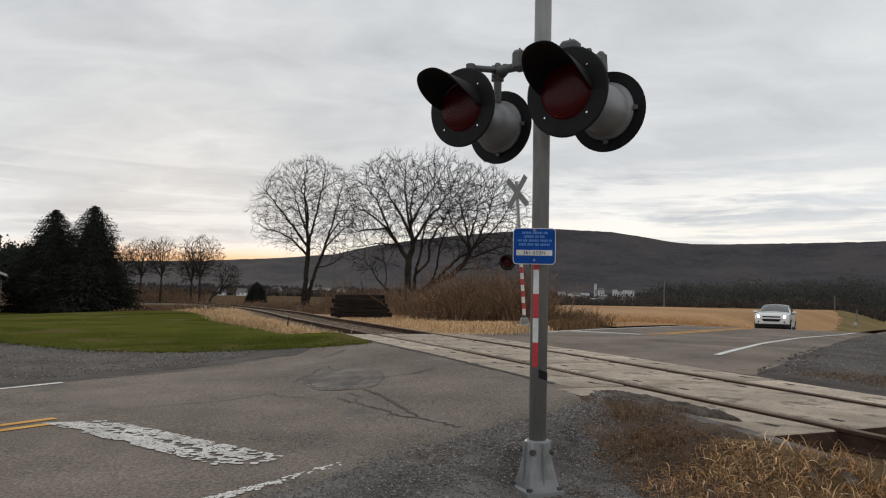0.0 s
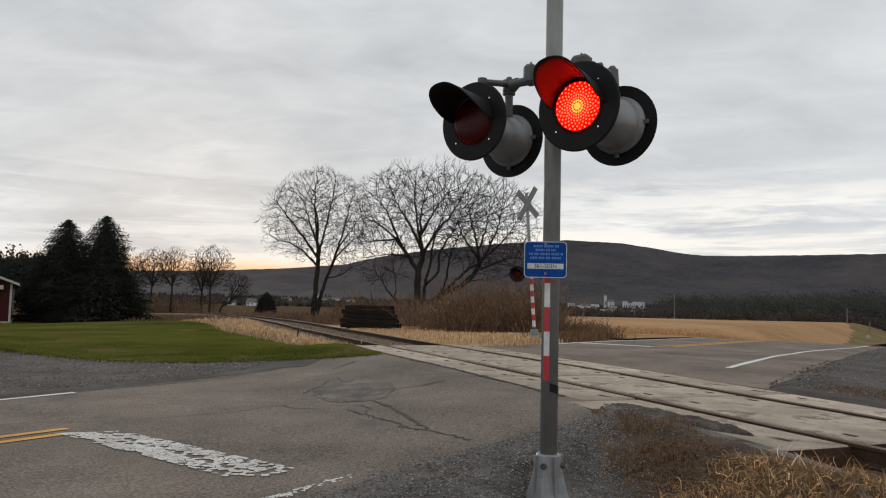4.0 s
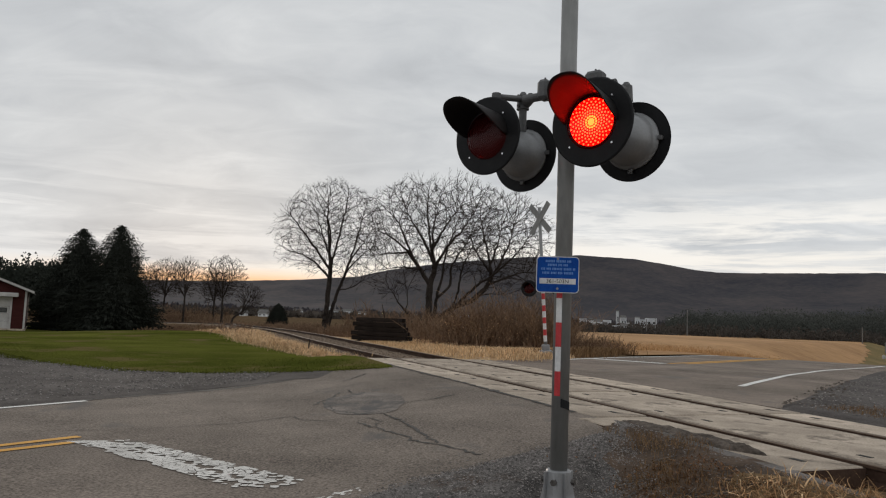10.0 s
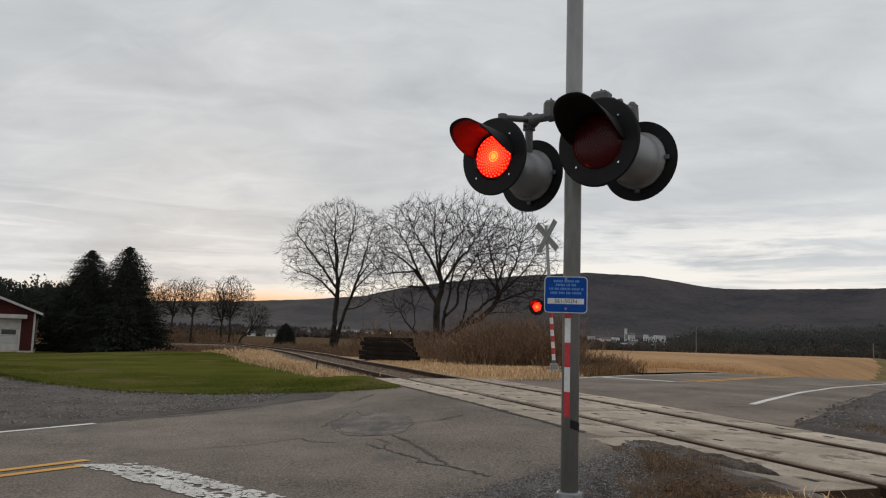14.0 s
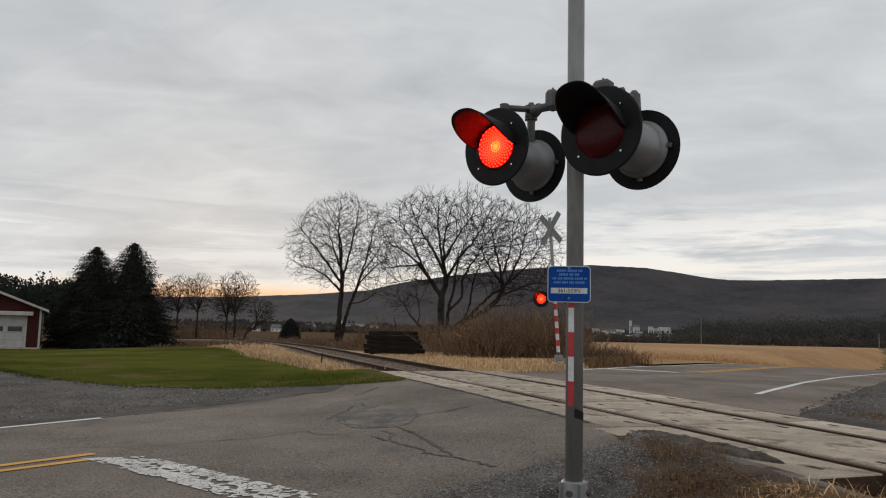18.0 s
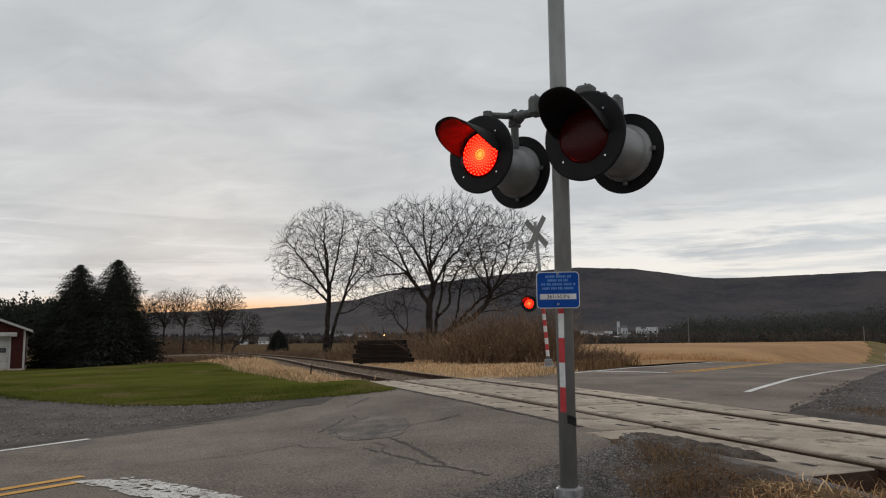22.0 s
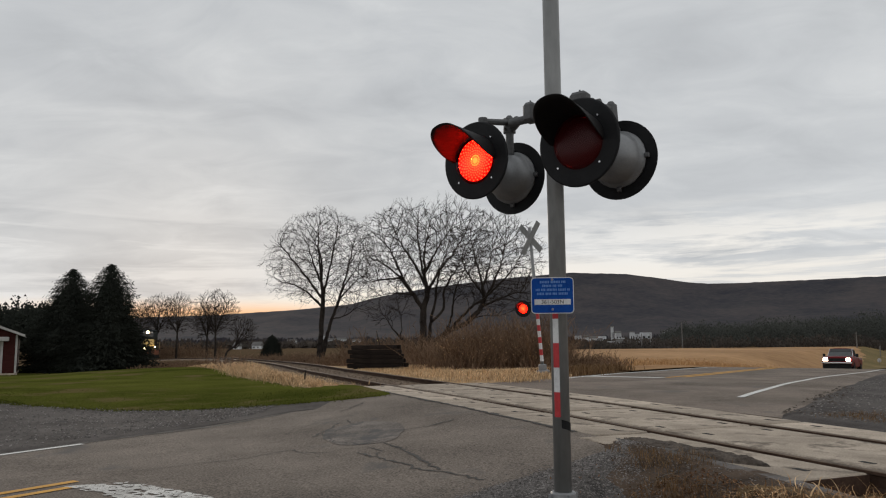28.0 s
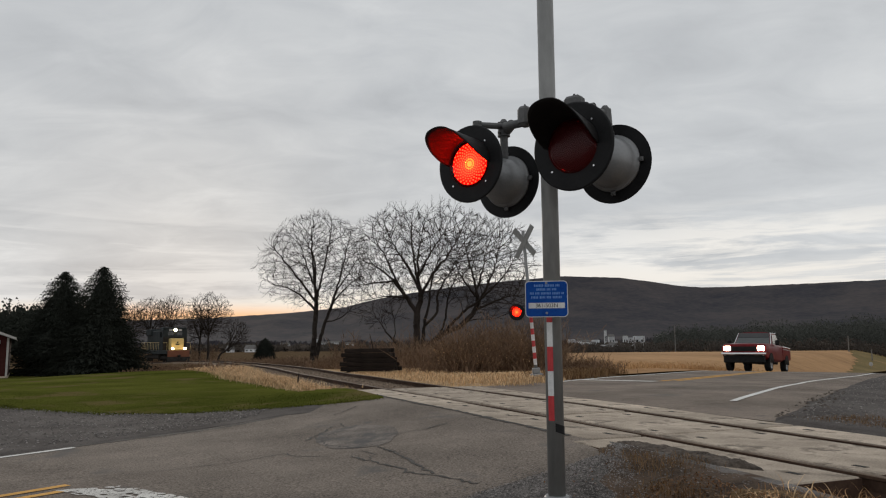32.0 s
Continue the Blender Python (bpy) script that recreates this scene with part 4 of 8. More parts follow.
def screw_mesh():
    bm = bmesh.new()
    tube(bm, (0, 0, 0.0), (0, 0, 0.011), 0.007, 0.006, 8)
    return shared(bm, M_CHROME, "disc_screw", False)


def lug_mesh():
    bm = bmesh.new()
    box(bm, 0, 0, 0, 0.03, 0.03, 0.022, bevel=0.004)
    return shared(bm, M_HOUSING, "housing_lug", False)


def plug_mesh():
    bm = bmesh.new()
    tube(bm, (0, 0, -0.20), (0, 0, -0.232), 0.012, 0.011, 10)
    return shared(bm, M_HOUSING, "housing_plug", False)


SCREW, LUG, PLUG = screw_mesh(), lug_mesh(), plug_mesh()


def signal_lamp(parent, m, label, reach=1.0, tilt=0.0):
    """Disc, hood, lens, housing and the turning lamp unit; +z of its pose is the way it shines, +y its top."""
    d = part("signal_lamp", DISC, M_BLACK, parent, label)
    d.matrix_local = m
    h_ = part("hood", HOOD, M_HOODIN, d, "black sheet hood over the lens")
    h_.scale = (1, 1, reach)
    h_.rotation_euler.x = radians(tilt)
    part("lens", LENS, M_LENS, d, "dark red lens")
    part("housing", BOWL, M_CAST, d, "grey cast housing")
    for a in (45, 135, 225, 315):
        c_, s_ = math.cos(radians(a)), math.sin(radians(a))
        part("disc_screw", SCREW, M_CAST, d).location = (0.186 * c_, 0.186 * s_, 0)
        c_, s_ = math.cos(radians(a + 45)), math.sin(radians(a + 45))
        part("housing_lug", LUG, M_HOUSING, d).location = (0.192 * c_, 0.192 * s_, -0.020)
    part("housing_plug", PLUG, M_HOUSING, d)
    u = part("led_unit", LED, M_LED, d, "round lamp unit with rings of red diodes")
    u.location = (0, 0, -0.012)
    return d, u


def facing(x, y, z, way, nod=0.0):
    """Pose whose +z points along the plan's direction way, +y up."""
    d = Vector((way[0], way[1], nod)).normalized()
    right = Vector((0, 0, 1)).cross(d).normalized()
    upv = d.cross(right)
    m = Matrix((right, upv, d)).transposed().to_4x4()
    m.translation = (x, y, z)
    return m


MX, MY, MZ = 0.650, 5.105, 0.07
NEARWAY = Vector((-0.62, -0.785))           # towards the drivers on this side
ARM = Vector((0.785, -0.62))                # along the crossarm
signal = thing("crossing_signal", pose(MX, MY, MZ), "galvanised crossing signal with four hooded lamps and a blue notice", "railway signal", group="crossing signals")


def rel(x, y, z):
    return Vector((x - MX, y - MY, z - MZ))


bm = bmesh.new()
tube(bm, (0, 0, 0.20), (0, 0, 4.35), 0.0572, 0.0572, 32)
mast = part("mast", bm, M_GALV, signal, "grey galvanised pipe mast", smooth=True)

# cast base: a square flared casting with clamp bolts, on a plate and a concrete footing
bm = bmesh.new()
levels = [(0.345, 0.075), (0.335, 0.082), (0.20, 0.088), (0.10, 0.098), (0.040, 0.112), (0.030, 0.132), (0.0, 0.135)]
rings = []
for z_, hw in levels:
    row = []
    for k_ in range(24):
        a = 2 * math.pi * k_ / 24 + radians(20)
        c_, s_ = math.cos(a), math.sin(a)
        q = max(abs(math.cos(a - radians(20))), abs(math.sin(a - radians(20))))
        sq = smooth01((0.36 - z_) / 0.30)
        r = hw * ((1 - sq) + sq / q)
        row.append(bm.verts.new((r * c_, r * s_, z_ + 0.01)))
    rings.append(row)
for A, B in zip(rings, rings[1:]):
    for k_ in range(24):
        j_ = (k_ + 1) % 24
        bm.faces.new((A[k_], A[j_], B[j_], B[k_]))
bm.faces.new(rings[0])
bm.faces.new(rings[-1][::-1])
base = part("mast_base", bm, M_CAST, signal, "square cast base with clamp bolts")
base.location = (0, 0, -0.045)
for a in (20, 110, 200, 290):
    rb = bmesh.new()
    c_, s_ = math.cos(radians(a)), math.sin(radians(a))
    rot = Matrix.Rotation(radians(a), 4, "Z")
    box(rb, 0.090 * c_, 0.090 * s_, 0.20, 0.030, 0.014, 0.29, rot, 0.003)
    part("rib", rb, M_CAST, base)
for a, z_ in ((245, 0.285), (335, 0.285), (245, 0.13), (155, 0.285), (335, 0.13)):
    rb = bmesh.new()
    c_, s_ = math.cos(radians(a)), math.sin(radians(a))
    tube(rb, (0.074 * c_, 0.074 * s_, z_), (0.112 * c_, 0.112 * s_, z_), 0.021, 0.021, 6)
    part("clamp_bolt", rb, M_BOLT, base)
for a in (65, 155, 245, 335):
    rb = bmesh.new()
    c_, s_ = 0.150 * math.cos(radians(a)), 0.150 * math.sin(radians(a))
    tube(rb, (c_, s_, 0.02), (c_, s_, 0.065), 0.021, 0.020, 6)
    part("anchor_bolt", rb, M_BOLT, base)
bm = bmesh.new()
box(bm, 0.03, 0.02, -0.115, 0.50, 0.46, 0.15, Matrix.Rotation(radians(20), 4, "Z"), 0.02)
part("footing", bm, M_CONC, signal, "small concrete footing")

# crossarm: clamp box on the mast, a casting over each rear lamp, a bar from it to each front lamp
LAMP_Z, BACK_Z = 2.590, 2.550
bm = bmesh.new()
tube(bm, (-ARM.x * 0.36, -ARM.y * 0.36, 2.845), (ARM.x * 0.36, ARM.y * 0.36, 2.845), 0.030, 0.030, 14)
arm = part("crossarm", bm, M_HOUSING, signal, "grey pipe crossarm")
bm = bmesh.new()
rotm = Matrix.Rotation(math.atan2(ARM.y, ARM.x), 4, "Z")
box(bm, 0, 0, 2.845, 0.20, 0.17, 0.155, rotm, 0.018)
part("clamp_box", bm, M_HOUSING, arm, "cast clamp box round the mast")


def on_arm(a, k_, z):
    """Along the crossarm a, towards the drivers k_, at height z."""
    return (ARM.x * a + NEARWAY.x * k_, ARM.y * a + NEARWAY.y * k_, z)


for sx in (-1, 1):
    a_ = 0.415 if sx < 0 else 0.40
    zt = 2.80 if sx < 0 else 2.735
    bm = bmesh.new()
    tube(bm, on_arm(sx * a_, -0.07, zt - 0.005), on_arm(sx * a_, -0.07, zt + 0.10), 0.046, 0.040, 14)
    tube(bm, on_arm(sx * a_, -0.07, zt + 0.10), on_arm(sx * a_, -0.07, zt + 0.125), 0.034, 0.016, 14)
    tube(bm, on_arm(sx * (a_ - 0.03), -0.07, zt + 0.045), on_arm(sx * 0.30, 0.0, 2.85), 0.040, 0.036, 12)
    fit_ = part("tee_fitting", bm, M_HOUSING, arm, "cast tee over a lamp")
    for z_ in (zt + 0.012, zt + 0.085):
        bm = bmesh.new()
        tube(bm, on_arm(sx * a_, -0.02, z_), on_arm(sx * a_, -0.005, z_), 0.010, 0.010, 6)
        part("cap_bolt", bm, M_BOLT, fit_)
    bm = bmesh.new()
    tube(bm, on_arm(sx * a_, -0.07, zt), on_arm(sx * a_, -0.075, BACK_Z - MZ + 0.15), 0.030, 0.026, 12)
    part("drop_pipe", bm, M_HOUSING, arm)
    bm = bmesh.new()
    zb = 2.815 if sx < 0 else 2.775
    tube(bm, on_arm(sx * a_, -0.05, zt + 0.07), on_arm(sx * (a_ + 0.01), 0.245, zb), 0.024, 0.022, 12)
    tube(bm, on_arm(sx * (a_ + 0.01), 0.245, zb + 0.024), on_arm(sx * (a_ + 0.01), 0.245, zb - 0.04), 0.032, 0.034, 12)
    tube(bm, on_arm(sx * (a_ + 0.01), 0.245, zb - 0.03), on_arm(sx * (a_ + 0.01), 0.25, LAMP_Z - MZ + 0.14), 0.026, 0.030, 12)
    part("lamp_bracket", bm, M_HOUSING, arm, "grey pipe bar to a lamp")

LAMPS = []
for sx, tag_ in ((-1, "left"), (1, "right")):
    for k_, zl, way in ((0.335, LAMP_Z, NEARWAY), (-0.180, BACK_Z, -NEARWAY)):
        al = (0.428 if k_ > 0 else 0.458) if sx < 0 else (0.372 if k_ > 0 else 0.398)
        p = Vector((ARM.x * al * sx + NEARWAY.x * k_, ARM.y * al * sx + NEARWAY.y * k_, zl + ((-0.012 if k_ > 0 else 0.003) if sx > 0 else 0)))
        d, u = signal_lamp(signal, facing(p.x, p.y, p.z - MZ, way, -0.02), "black disc with a hooded red flashing lamp" if k_ > 0 else "black disc of a lamp turned away", (1.0 if sx < 0 else 0.93) if k_ > 0 else 0.55, 3.5 if sx < 0 else -2.0)
        k2 = 1.105 if sx > 0 and k_ > 0 else 1.06
        d.scale = (k2, k2, k2)
        LAMPS.append((sx, k_ > 0, u))

# reflective strip of red and white pieces, and the black band
STRIP_A = math.atan2(-0.95, -0.30)
for i in range(5):
    bm = bmesh.new()
    z0 = 1.499 - 0.160 * i
    rows_ = []
    for z_ in (z0, z0 + 0.160):
        for rr in (0.0580, 0.0592):
            rows_.append([bm.verts.new((rr * math.cos(STRIP_A + radians(q)), rr * math.sin(STRIP_A + radians(q)), z_ - MZ)) for q in (-34, -20, -7, 7)])
    for q in range(3):
        bm.faces.new((rows_[1][q], rows_[1][q + 1], rows_[3][q + 1], rows_[3][q]))
    part("reflective_strip", bm, M_STRIPRED if i % 2 == 0 else M_STRIPWHITE, signal, "red reflective strip" if i % 2 == 0 else "white reflective strip")
bm = bmesh.new()
rows_ = [[bm.verts.new((rr * math.cos(STRIP_A + radians(q)), rr * math.sin(STRIP_A + radians(q)), z_ - 0.0003 * q)) for q in range(12, 118, 10)] for rr, z_ in ((0.0575, 0.722), (0.0605, 0.724), (0.0605, 0.776), (0.0575, 0.778))]
for A_, B_ in zip(rows_, rows_[1:]):
    for q in range(len(A_) - 1):
        bm.faces.new((A_[q], A_[q + 1], B_[q + 1], B_[q]))
part("tape_patch", bm, M_BLACK, signal, "black tape patch")
# cast junction boxes on the crossarm, one beside the mast and one over the further pair of lamps
for p_, dim, nm in ((on_arm(-0.185, 0.0, 2.885), (0.090, 0.10, 0.145), "junction_box"), (on_arm(0.21, 0.0, 2.905), (0.13, 0.10, 0.085), "terminal_box")):
    bm = bmesh.new()
    box(bm, p_[0], p_[1], p_[2], *dim, rotm, 0.022)
    jb = part(nm, bm, M_HOUSING, arm, "grey cast box on the crossarm")
    bm = bmesh.new()
    tube(bm, (p_[0], p_[1], p_[2] + dim[2] / 2), (p_[0], p_[1], p_[2] + dim[2] / 2 + 0.018), 0.008, 0.006, 8)
    part("cap_bolt", bm, M_HOUSING, jb)

# blue notice
SIGNWAY = Vector((-0.10, -0.995))
notice = thing("blue_notice", facing(0.597, 4.985, 1.650, SIGNWAY), "blue notice plate with white border and number panel", "sign")


def rounded_plate(bm, w_, h_, r_, t_, z_):
    pts = []
    for cx, cy, a0 in ((w_ / 2 - r_, h_ / 2 - r_, 0), (-w_ / 2 + r_, h_ / 2 - r_, 90), (-w_ / 2 + r_, -h_ / 2 + r_, 180), (w_ / 2 - r_, -h_ / 2 + r_, 270)):
        for q in range(6):
            a = radians(a0 + 18 * q)
            pts.append((cx + r_ * math.cos(a), cy + r_ * math.sin(a)))
    A = [bm.verts.new((x, y, z_)) for x, y in pts]
    B = [bm.verts.new((x, y, z_ + t_)) for x, y in pts]
    bm.faces.new(A[::-1])
    bm.faces.new(B)
    for i in range(len(A)):
        j = (i + 1) % len(A)
        bm.faces.new((A[i], A[j], B[j], B[i]))


bm = bmesh.new()
rounded_plate(bm, 0.278, 0.238, 0.026, 0.003, 0.0)
part("plate", bm, M_STRIPWHITE, notice, "white-edged aluminium plate")
bm = bmesh.new()
rounded_plate(bm, 0.268, 0.228, 0.022, 0.001, 0.003)
part("blue_field", bm, M_SIGNBLUE, notice, "blue printed field")
bm = bmesh.new()
box(bm, 0.0, -0.043, 0.0048, 0.235, 0.036, 0.0015)
part("number_panel", bm, M_STRIPWHITE, notice, "white number panel")
for y_, w_ in ((0.088, 0.16), (0.063, 0.13), (0.037, 0.215), (0.011, 0.20)):
    x_ = -w_ / 2
    rnd = random.Random(int(y_ * 1000) + 5)
    bm = bmesh.new()
    while x_ < w_ / 2:
        for _ in range(rnd.randint(3, 7)):
            if x_ < w_ / 2:
                l_ = rnd.uniform(0.0055, 0.0085)
                box(bm, x_ + l_ / 2, y_, 0.0045, l_, rnd.uniform(0.014, 0.016), 0.001)
                x_ += l_ + 0.0030
        x_ += 0.007
    part("text_line", bm, M_SIGNPALE, notice, "faded white line of lettering")
for y_ in (0.104, -0.092):
    bm = bmesh.new()
    tube(bm, (0, y_, 0.003), (0, y_, 0.009), 0.009, 0.007, 8)
    part("bolt", bm, M_CAST, notice)
txt = bpy.data.curves.new("number_text", "FONT")
txt.body = "361-503N"
txt.size, txt.align_x, txt.align_y, txt.extrude = 0.036, "CENTER", "CENTER", 0.0006
txt.materials.append(M_BLACK)
tmp = new("number_text", txt)
bpy.context.view_layer.update()
num = bpy.data.meshes.new_from_object(tmp)
bpy.data.objects.remove(tmp)
part("number_text", num, M_BLACK, notice, "black number").matrix_local = pose(0, -0.044, 0.0065)


# ---- the far signal: a leaning crossbuck mast with lamps ----
def far_signal():
    bx, by = 2.24, 20.5
    bz = ground_z(bx, by)
    t = thing("crossing_signal", pose(bx, by, bz, 0, -4.2, 0), "leaning crossbuck signal with hooded lamps beside the far lane", "railway signal", group="crossing signals")
    bm = bmesh.new()
    tube(bm, (0, 0, 0.0), (0, 0, 4.02), 0.045, 0.045, 14)
    part("mast", bm, M_GALV, t, "grey pipe mast", smooth=True)
    bm = bmesh.new()
    box(bm, 0, 0, 0.09, 0.34, 0.34, 0.20, bevel=0.03)
    box(bm, 0, 0, 0.26, 0.20, 0.20, 0.16, bevel=0.02)
    part("mast_base", bm, M_CAST, t, "pale cast base")
    for k_, sgn in ((0.0, 1), (0.012, -1)):
        bm = bmesh.new()
        box(bm, 0, 0, 0, 1.04, 0.010, 0.17, Matrix.Rotation(radians(48 * sgn), 4, "Y"), 0.002)
        b = part("crossbuck_board", bm, M_GALV, t, "grey back of a crossbuck board")
        b.matrix_local = pose(0.0, -0.062 - k_, 3.72, 0, 0, -50)
    for i in range(9):
        bm = bmesh.new()
        lathe(bm, [(0.0462, 0), (0.0462, 0.16)], 14)
        b = part("reflective_strip", bm, M_STRIPRED if i % 2 else M_STRIPWHITE, t)
        b.location = (0, 0, 0.42 + 0.16 * i)
    bm = bmesh.new()
    tube(bm, (-0.36, 0.02, 2.0), (0.36, -0.02, 2.0), 0.02, 0.02, 8)
    box(bm, 0, 0, 2.0, 0.17, 0.17, 0.15, bevel=0.015)
    part("crossarm", bm, M_BLACK, t, "pipe crossarm")
    got = []
    for sx in (-1, 1):
        d, u = signal_lamp(t, facing(0.385 * sx, -0.20, 1.84, (-0.30, -0.95), -0.02), "black disc with a hooded red flashing lamp")
        d.scale = (0.86, 0.86, 0.86)
        got.append((sx, True, u))
        bm = bmesh.new()
        tube(bm, (0.36 * sx, 0, 2.0), (0.38 * sx, -0.12, 1.95), 0.022, 0.022, 8)
        part("lamp_bracket", bm, M_BLACK, t)
    return got


FAR_LAMPS = far_signal()


# ---- bare trees ----
def tubes_mesh(name, segs, mat, thin=4, thick=7, rmin=0.006):
    verts, faces = [], []
    for a, b, ra, rb, lv in segs:
        sides = thick if lv < 2 else (thin if lv < 4 else 3)
        q = (b - a).to_track_quat("Z", "Y").to_matrix()
        s0 = len(verts)
        for p, r in ((a, max(ra, rmin)), (b, max(rb, rmin))):
            for i in range(sides):
                an = 2 * math.pi * i / sides
                verts.append(p + q @ Vector((r * math.cos(an), r * math.sin(an), 0)))
        for i in range(sides):
            j = (i + 1) % sides
            faces.append((s0 + i, s0 + j, s0 + sides + j, s0 + sides + i))
    return mesh_of(name, verts, faces, mat)


def curve_pts(pts, step):
    """A smooth line through the points, cut into even steps."""
    P_ = [Vector(p) for p in pts]
    P_ = [P_[0] * 2 - P_[1]] + P_ + [P_[-1] * 2 - P_[-2]]
    out = []
    for i in range(1, len(P_) - 2):
        a, b, c, d = P_[i - 1:i + 3]
        n = max(2, int((c - b).length / step))
        for k_ in range(n):
            u = k_ / n
            out.append(0.5 * ((2 * b) + (c - a) * u + (2 * a - 5 * b + 4 * c - d) * u * u + (3 * b - a - 3 * c + d) * u ** 3))
    return out + [P_[-2]]


def grow(seed, lobes, stems, count, step=0.26, reach=2.8, kill=0.30, twig=0.46, up=0.10, fine=0.0074):
    """Branch segments of a leafless tree: side shoots grow from the limbs towards points strewn through the crown's lobes.
    lobes: (centre, radii); stems: (points, radius at the foot, radius at the tip)."""
    rg = np.random.default_rng(seed)
    pts = []
    share = np.array([l[1][0] * l[1][1] * l[1][2] for l in lobes])
    for (c_, r_), k_ in zip(lobes, (share / share.sum() * count).astype(int)):
        v = rg.normal(size=(k_, 3))
        v /= np.linalg.norm(v, axis=1)[:, None]
        lump = np.array([1 + 0.13 * noise.noise(Vector(q) * 2.3 + Vector((seed, 0, 0))) for q in v])
        v *= (rg.random(k_) ** 0.38 * lump)[:, None]
        pts.append(np.array(c_) + v * np.array(r_))
    A = np.concatenate(pts)
    nodes, parent, least, owner = [], [], [], []
    hub = np.array(lobes[0][0]) * np.array((0.6, 0.6, 0.45))
    for k0, (st, r0, r1) in enumerate(stems):
        last = -1
        line = curve_pts(st, step)
        if nodes:
            gap_ = [np.linalg.norm(np.array(n_) - np.array(line[0])) for n_ in nodes]
            last = int(np.argmin(gap_)) if min(gap_) < 0.6 and st[0][2] > 0.3 else -1
        for i, p in enumerate(line):
            nodes.append(np.array(p) + rg.normal(size=3) * 0.025)
            parent.append(last)
            owner.append(k0)
            least.append(1.32 * (r0 + (r1 - r0) * (i / (len(line) - 1)) ** 0.8))
            last = len(nodes) - 1
    N = np.array(nodes)
    D = np.linalg.norm(A[:, None] - N[None], axis=2)
    near, dist = D.argmin(1), D.min(1)
    alive = dist > kill
    tally = {}
    for _ in range(60):
        act = alive & (dist < reach)
        if not act.any():
            break
        idx = near[act]
        vec = A[act] - N[idx]
        vec /= np.linalg.norm(vec, axis=1)[:, None] + 1e-9
        u_, inv = np.unique(idx, return_inverse=True)
        free = np.array([tally.get(int(i), 0) < 3 for i in u_])
        S = np.zeros((len(u_), 3))
        np.add.at(S, inv, vec)
        S /= np.linalg.norm(S, axis=1)[:, None] + 1e-9
        # shoots keep some of their parent's way, so that they sweep instead of zigzagging
        back_ = np.array([N[i] - N[parent[i]] if parent[i] >= 0 else np.array((0, 0, 1.0)) for i in u_])
        back_ /= np.linalg.norm(back_, axis=1)[:, None] + 1e-9
        out = N[u_] - hub
        out /= np.linalg.norm(out, axis=1)[:, None] + 1e-9
        S = S + 0.85 * back_ + 0.42 * out + rg.normal(size=S.shape) * 0.06
        S[:, 2] += up
        S /= np.linalg.norm(S, axis=1)[:, None] + 1e-9
        u_, S = u_[free], S[free]
        if not len(u_):
            break
        for i in u_:
            tally[int(i)] = tally.get(int(i), 0) + 1
        fresh = N[u_] + S * step
        base_ = len(N)
        N = np.concatenate([N, fresh])
        parent.extend(int(i) for i in u_)
        D = np.linalg.norm(A[:, None] - fresh[None], axis=2)
        j = D.argmin(1)
        m_ = D[np.arange(len(A)), j]
        better = m_ < dist
        near[better], dist[better] = base_ + j[better], m_[better]
        alive &= dist > kill
    kids = [0] * len(N)
    for p in parent:
        if p >= 0:
            kids[p] += 1
    area = np.zeros(len(N))
    order = sorted(range(len(N)), reverse=True)
    for i in order:
        if kids[i] == 0:
            area[i] = 1.0
        if parent[i] >= 0:
            area[parent[i]] += area[i]
    rad = fine * np.power(np.maximum(area, 1.0), 0.46)
    rad[:len(least)] = np.maximum(np.minimum(rad[:len(least)], np.array(least) * 1.3), np.array(least))
    segs, limbs = [], {}
    for i, p in enumerate(parent):
        if p >= 0:
            lv = 0 if i < len(owner) else (2 if rad[i] > 0.022 else 4)
            if i < len(owner):
                limbs.setdefault(owner[i], []).append((Vector(N[p]), Vector(N[i]), float(min(rad[p], rad[i] * 1.25)), float(rad[i]), 0))
                continue
            segs.append((Vector(N[p]), Vector(N[i]), float(min(rad[p], rad[i] * 1.25)), float(rad[i]), lv))
    for i in range(len(least), len(N)):
        if area[i] < 5 and parent[i] >= 0:
            d = Vector(N[i] - N[parent[i]]).normalized()
            for _ in range(3 if kids[i] == 0 else 1):
                e = (d * 1.1 + Vector(N[i] - hub).normalized() * 0.5 + Vector(rg.normal(size=3) * 0.26) + Vector((0, 0, 0.10))).normalized()
                p = Vector(N[i])
                q = p + e * twig * rg.uniform(0.5, 1.15)
                segs.append((p, q, fine * 0.8, fine * 0.5, 5))
    return limbs, segs


def bare_tree(x, y, label, seed, lobes, stems, count, rmin=0.0048, **sizes):
    limbs, segs = grow(seed, lobes, stems, count, **sizes)
    t = thing("bare_tree", pose(x, y, ground_z(x, y)), label, "tree", group="bare trees")
    for k_, run in limbs.items():
        nm = "trunk" if stems[k_][0][0][2] < 0.3 else "limb"
        part(nm, tubes_mesh(nm, run, M_BARK, rmin=rmin), M_BARK, t, "dark bare trunk" if nm == "trunk" else "")
    part("crown", tubes_mesh("crown", segs, M_TWIG, rmin=rmin), M_TWIG, t, "leafless crown of fine twigs")
    return t


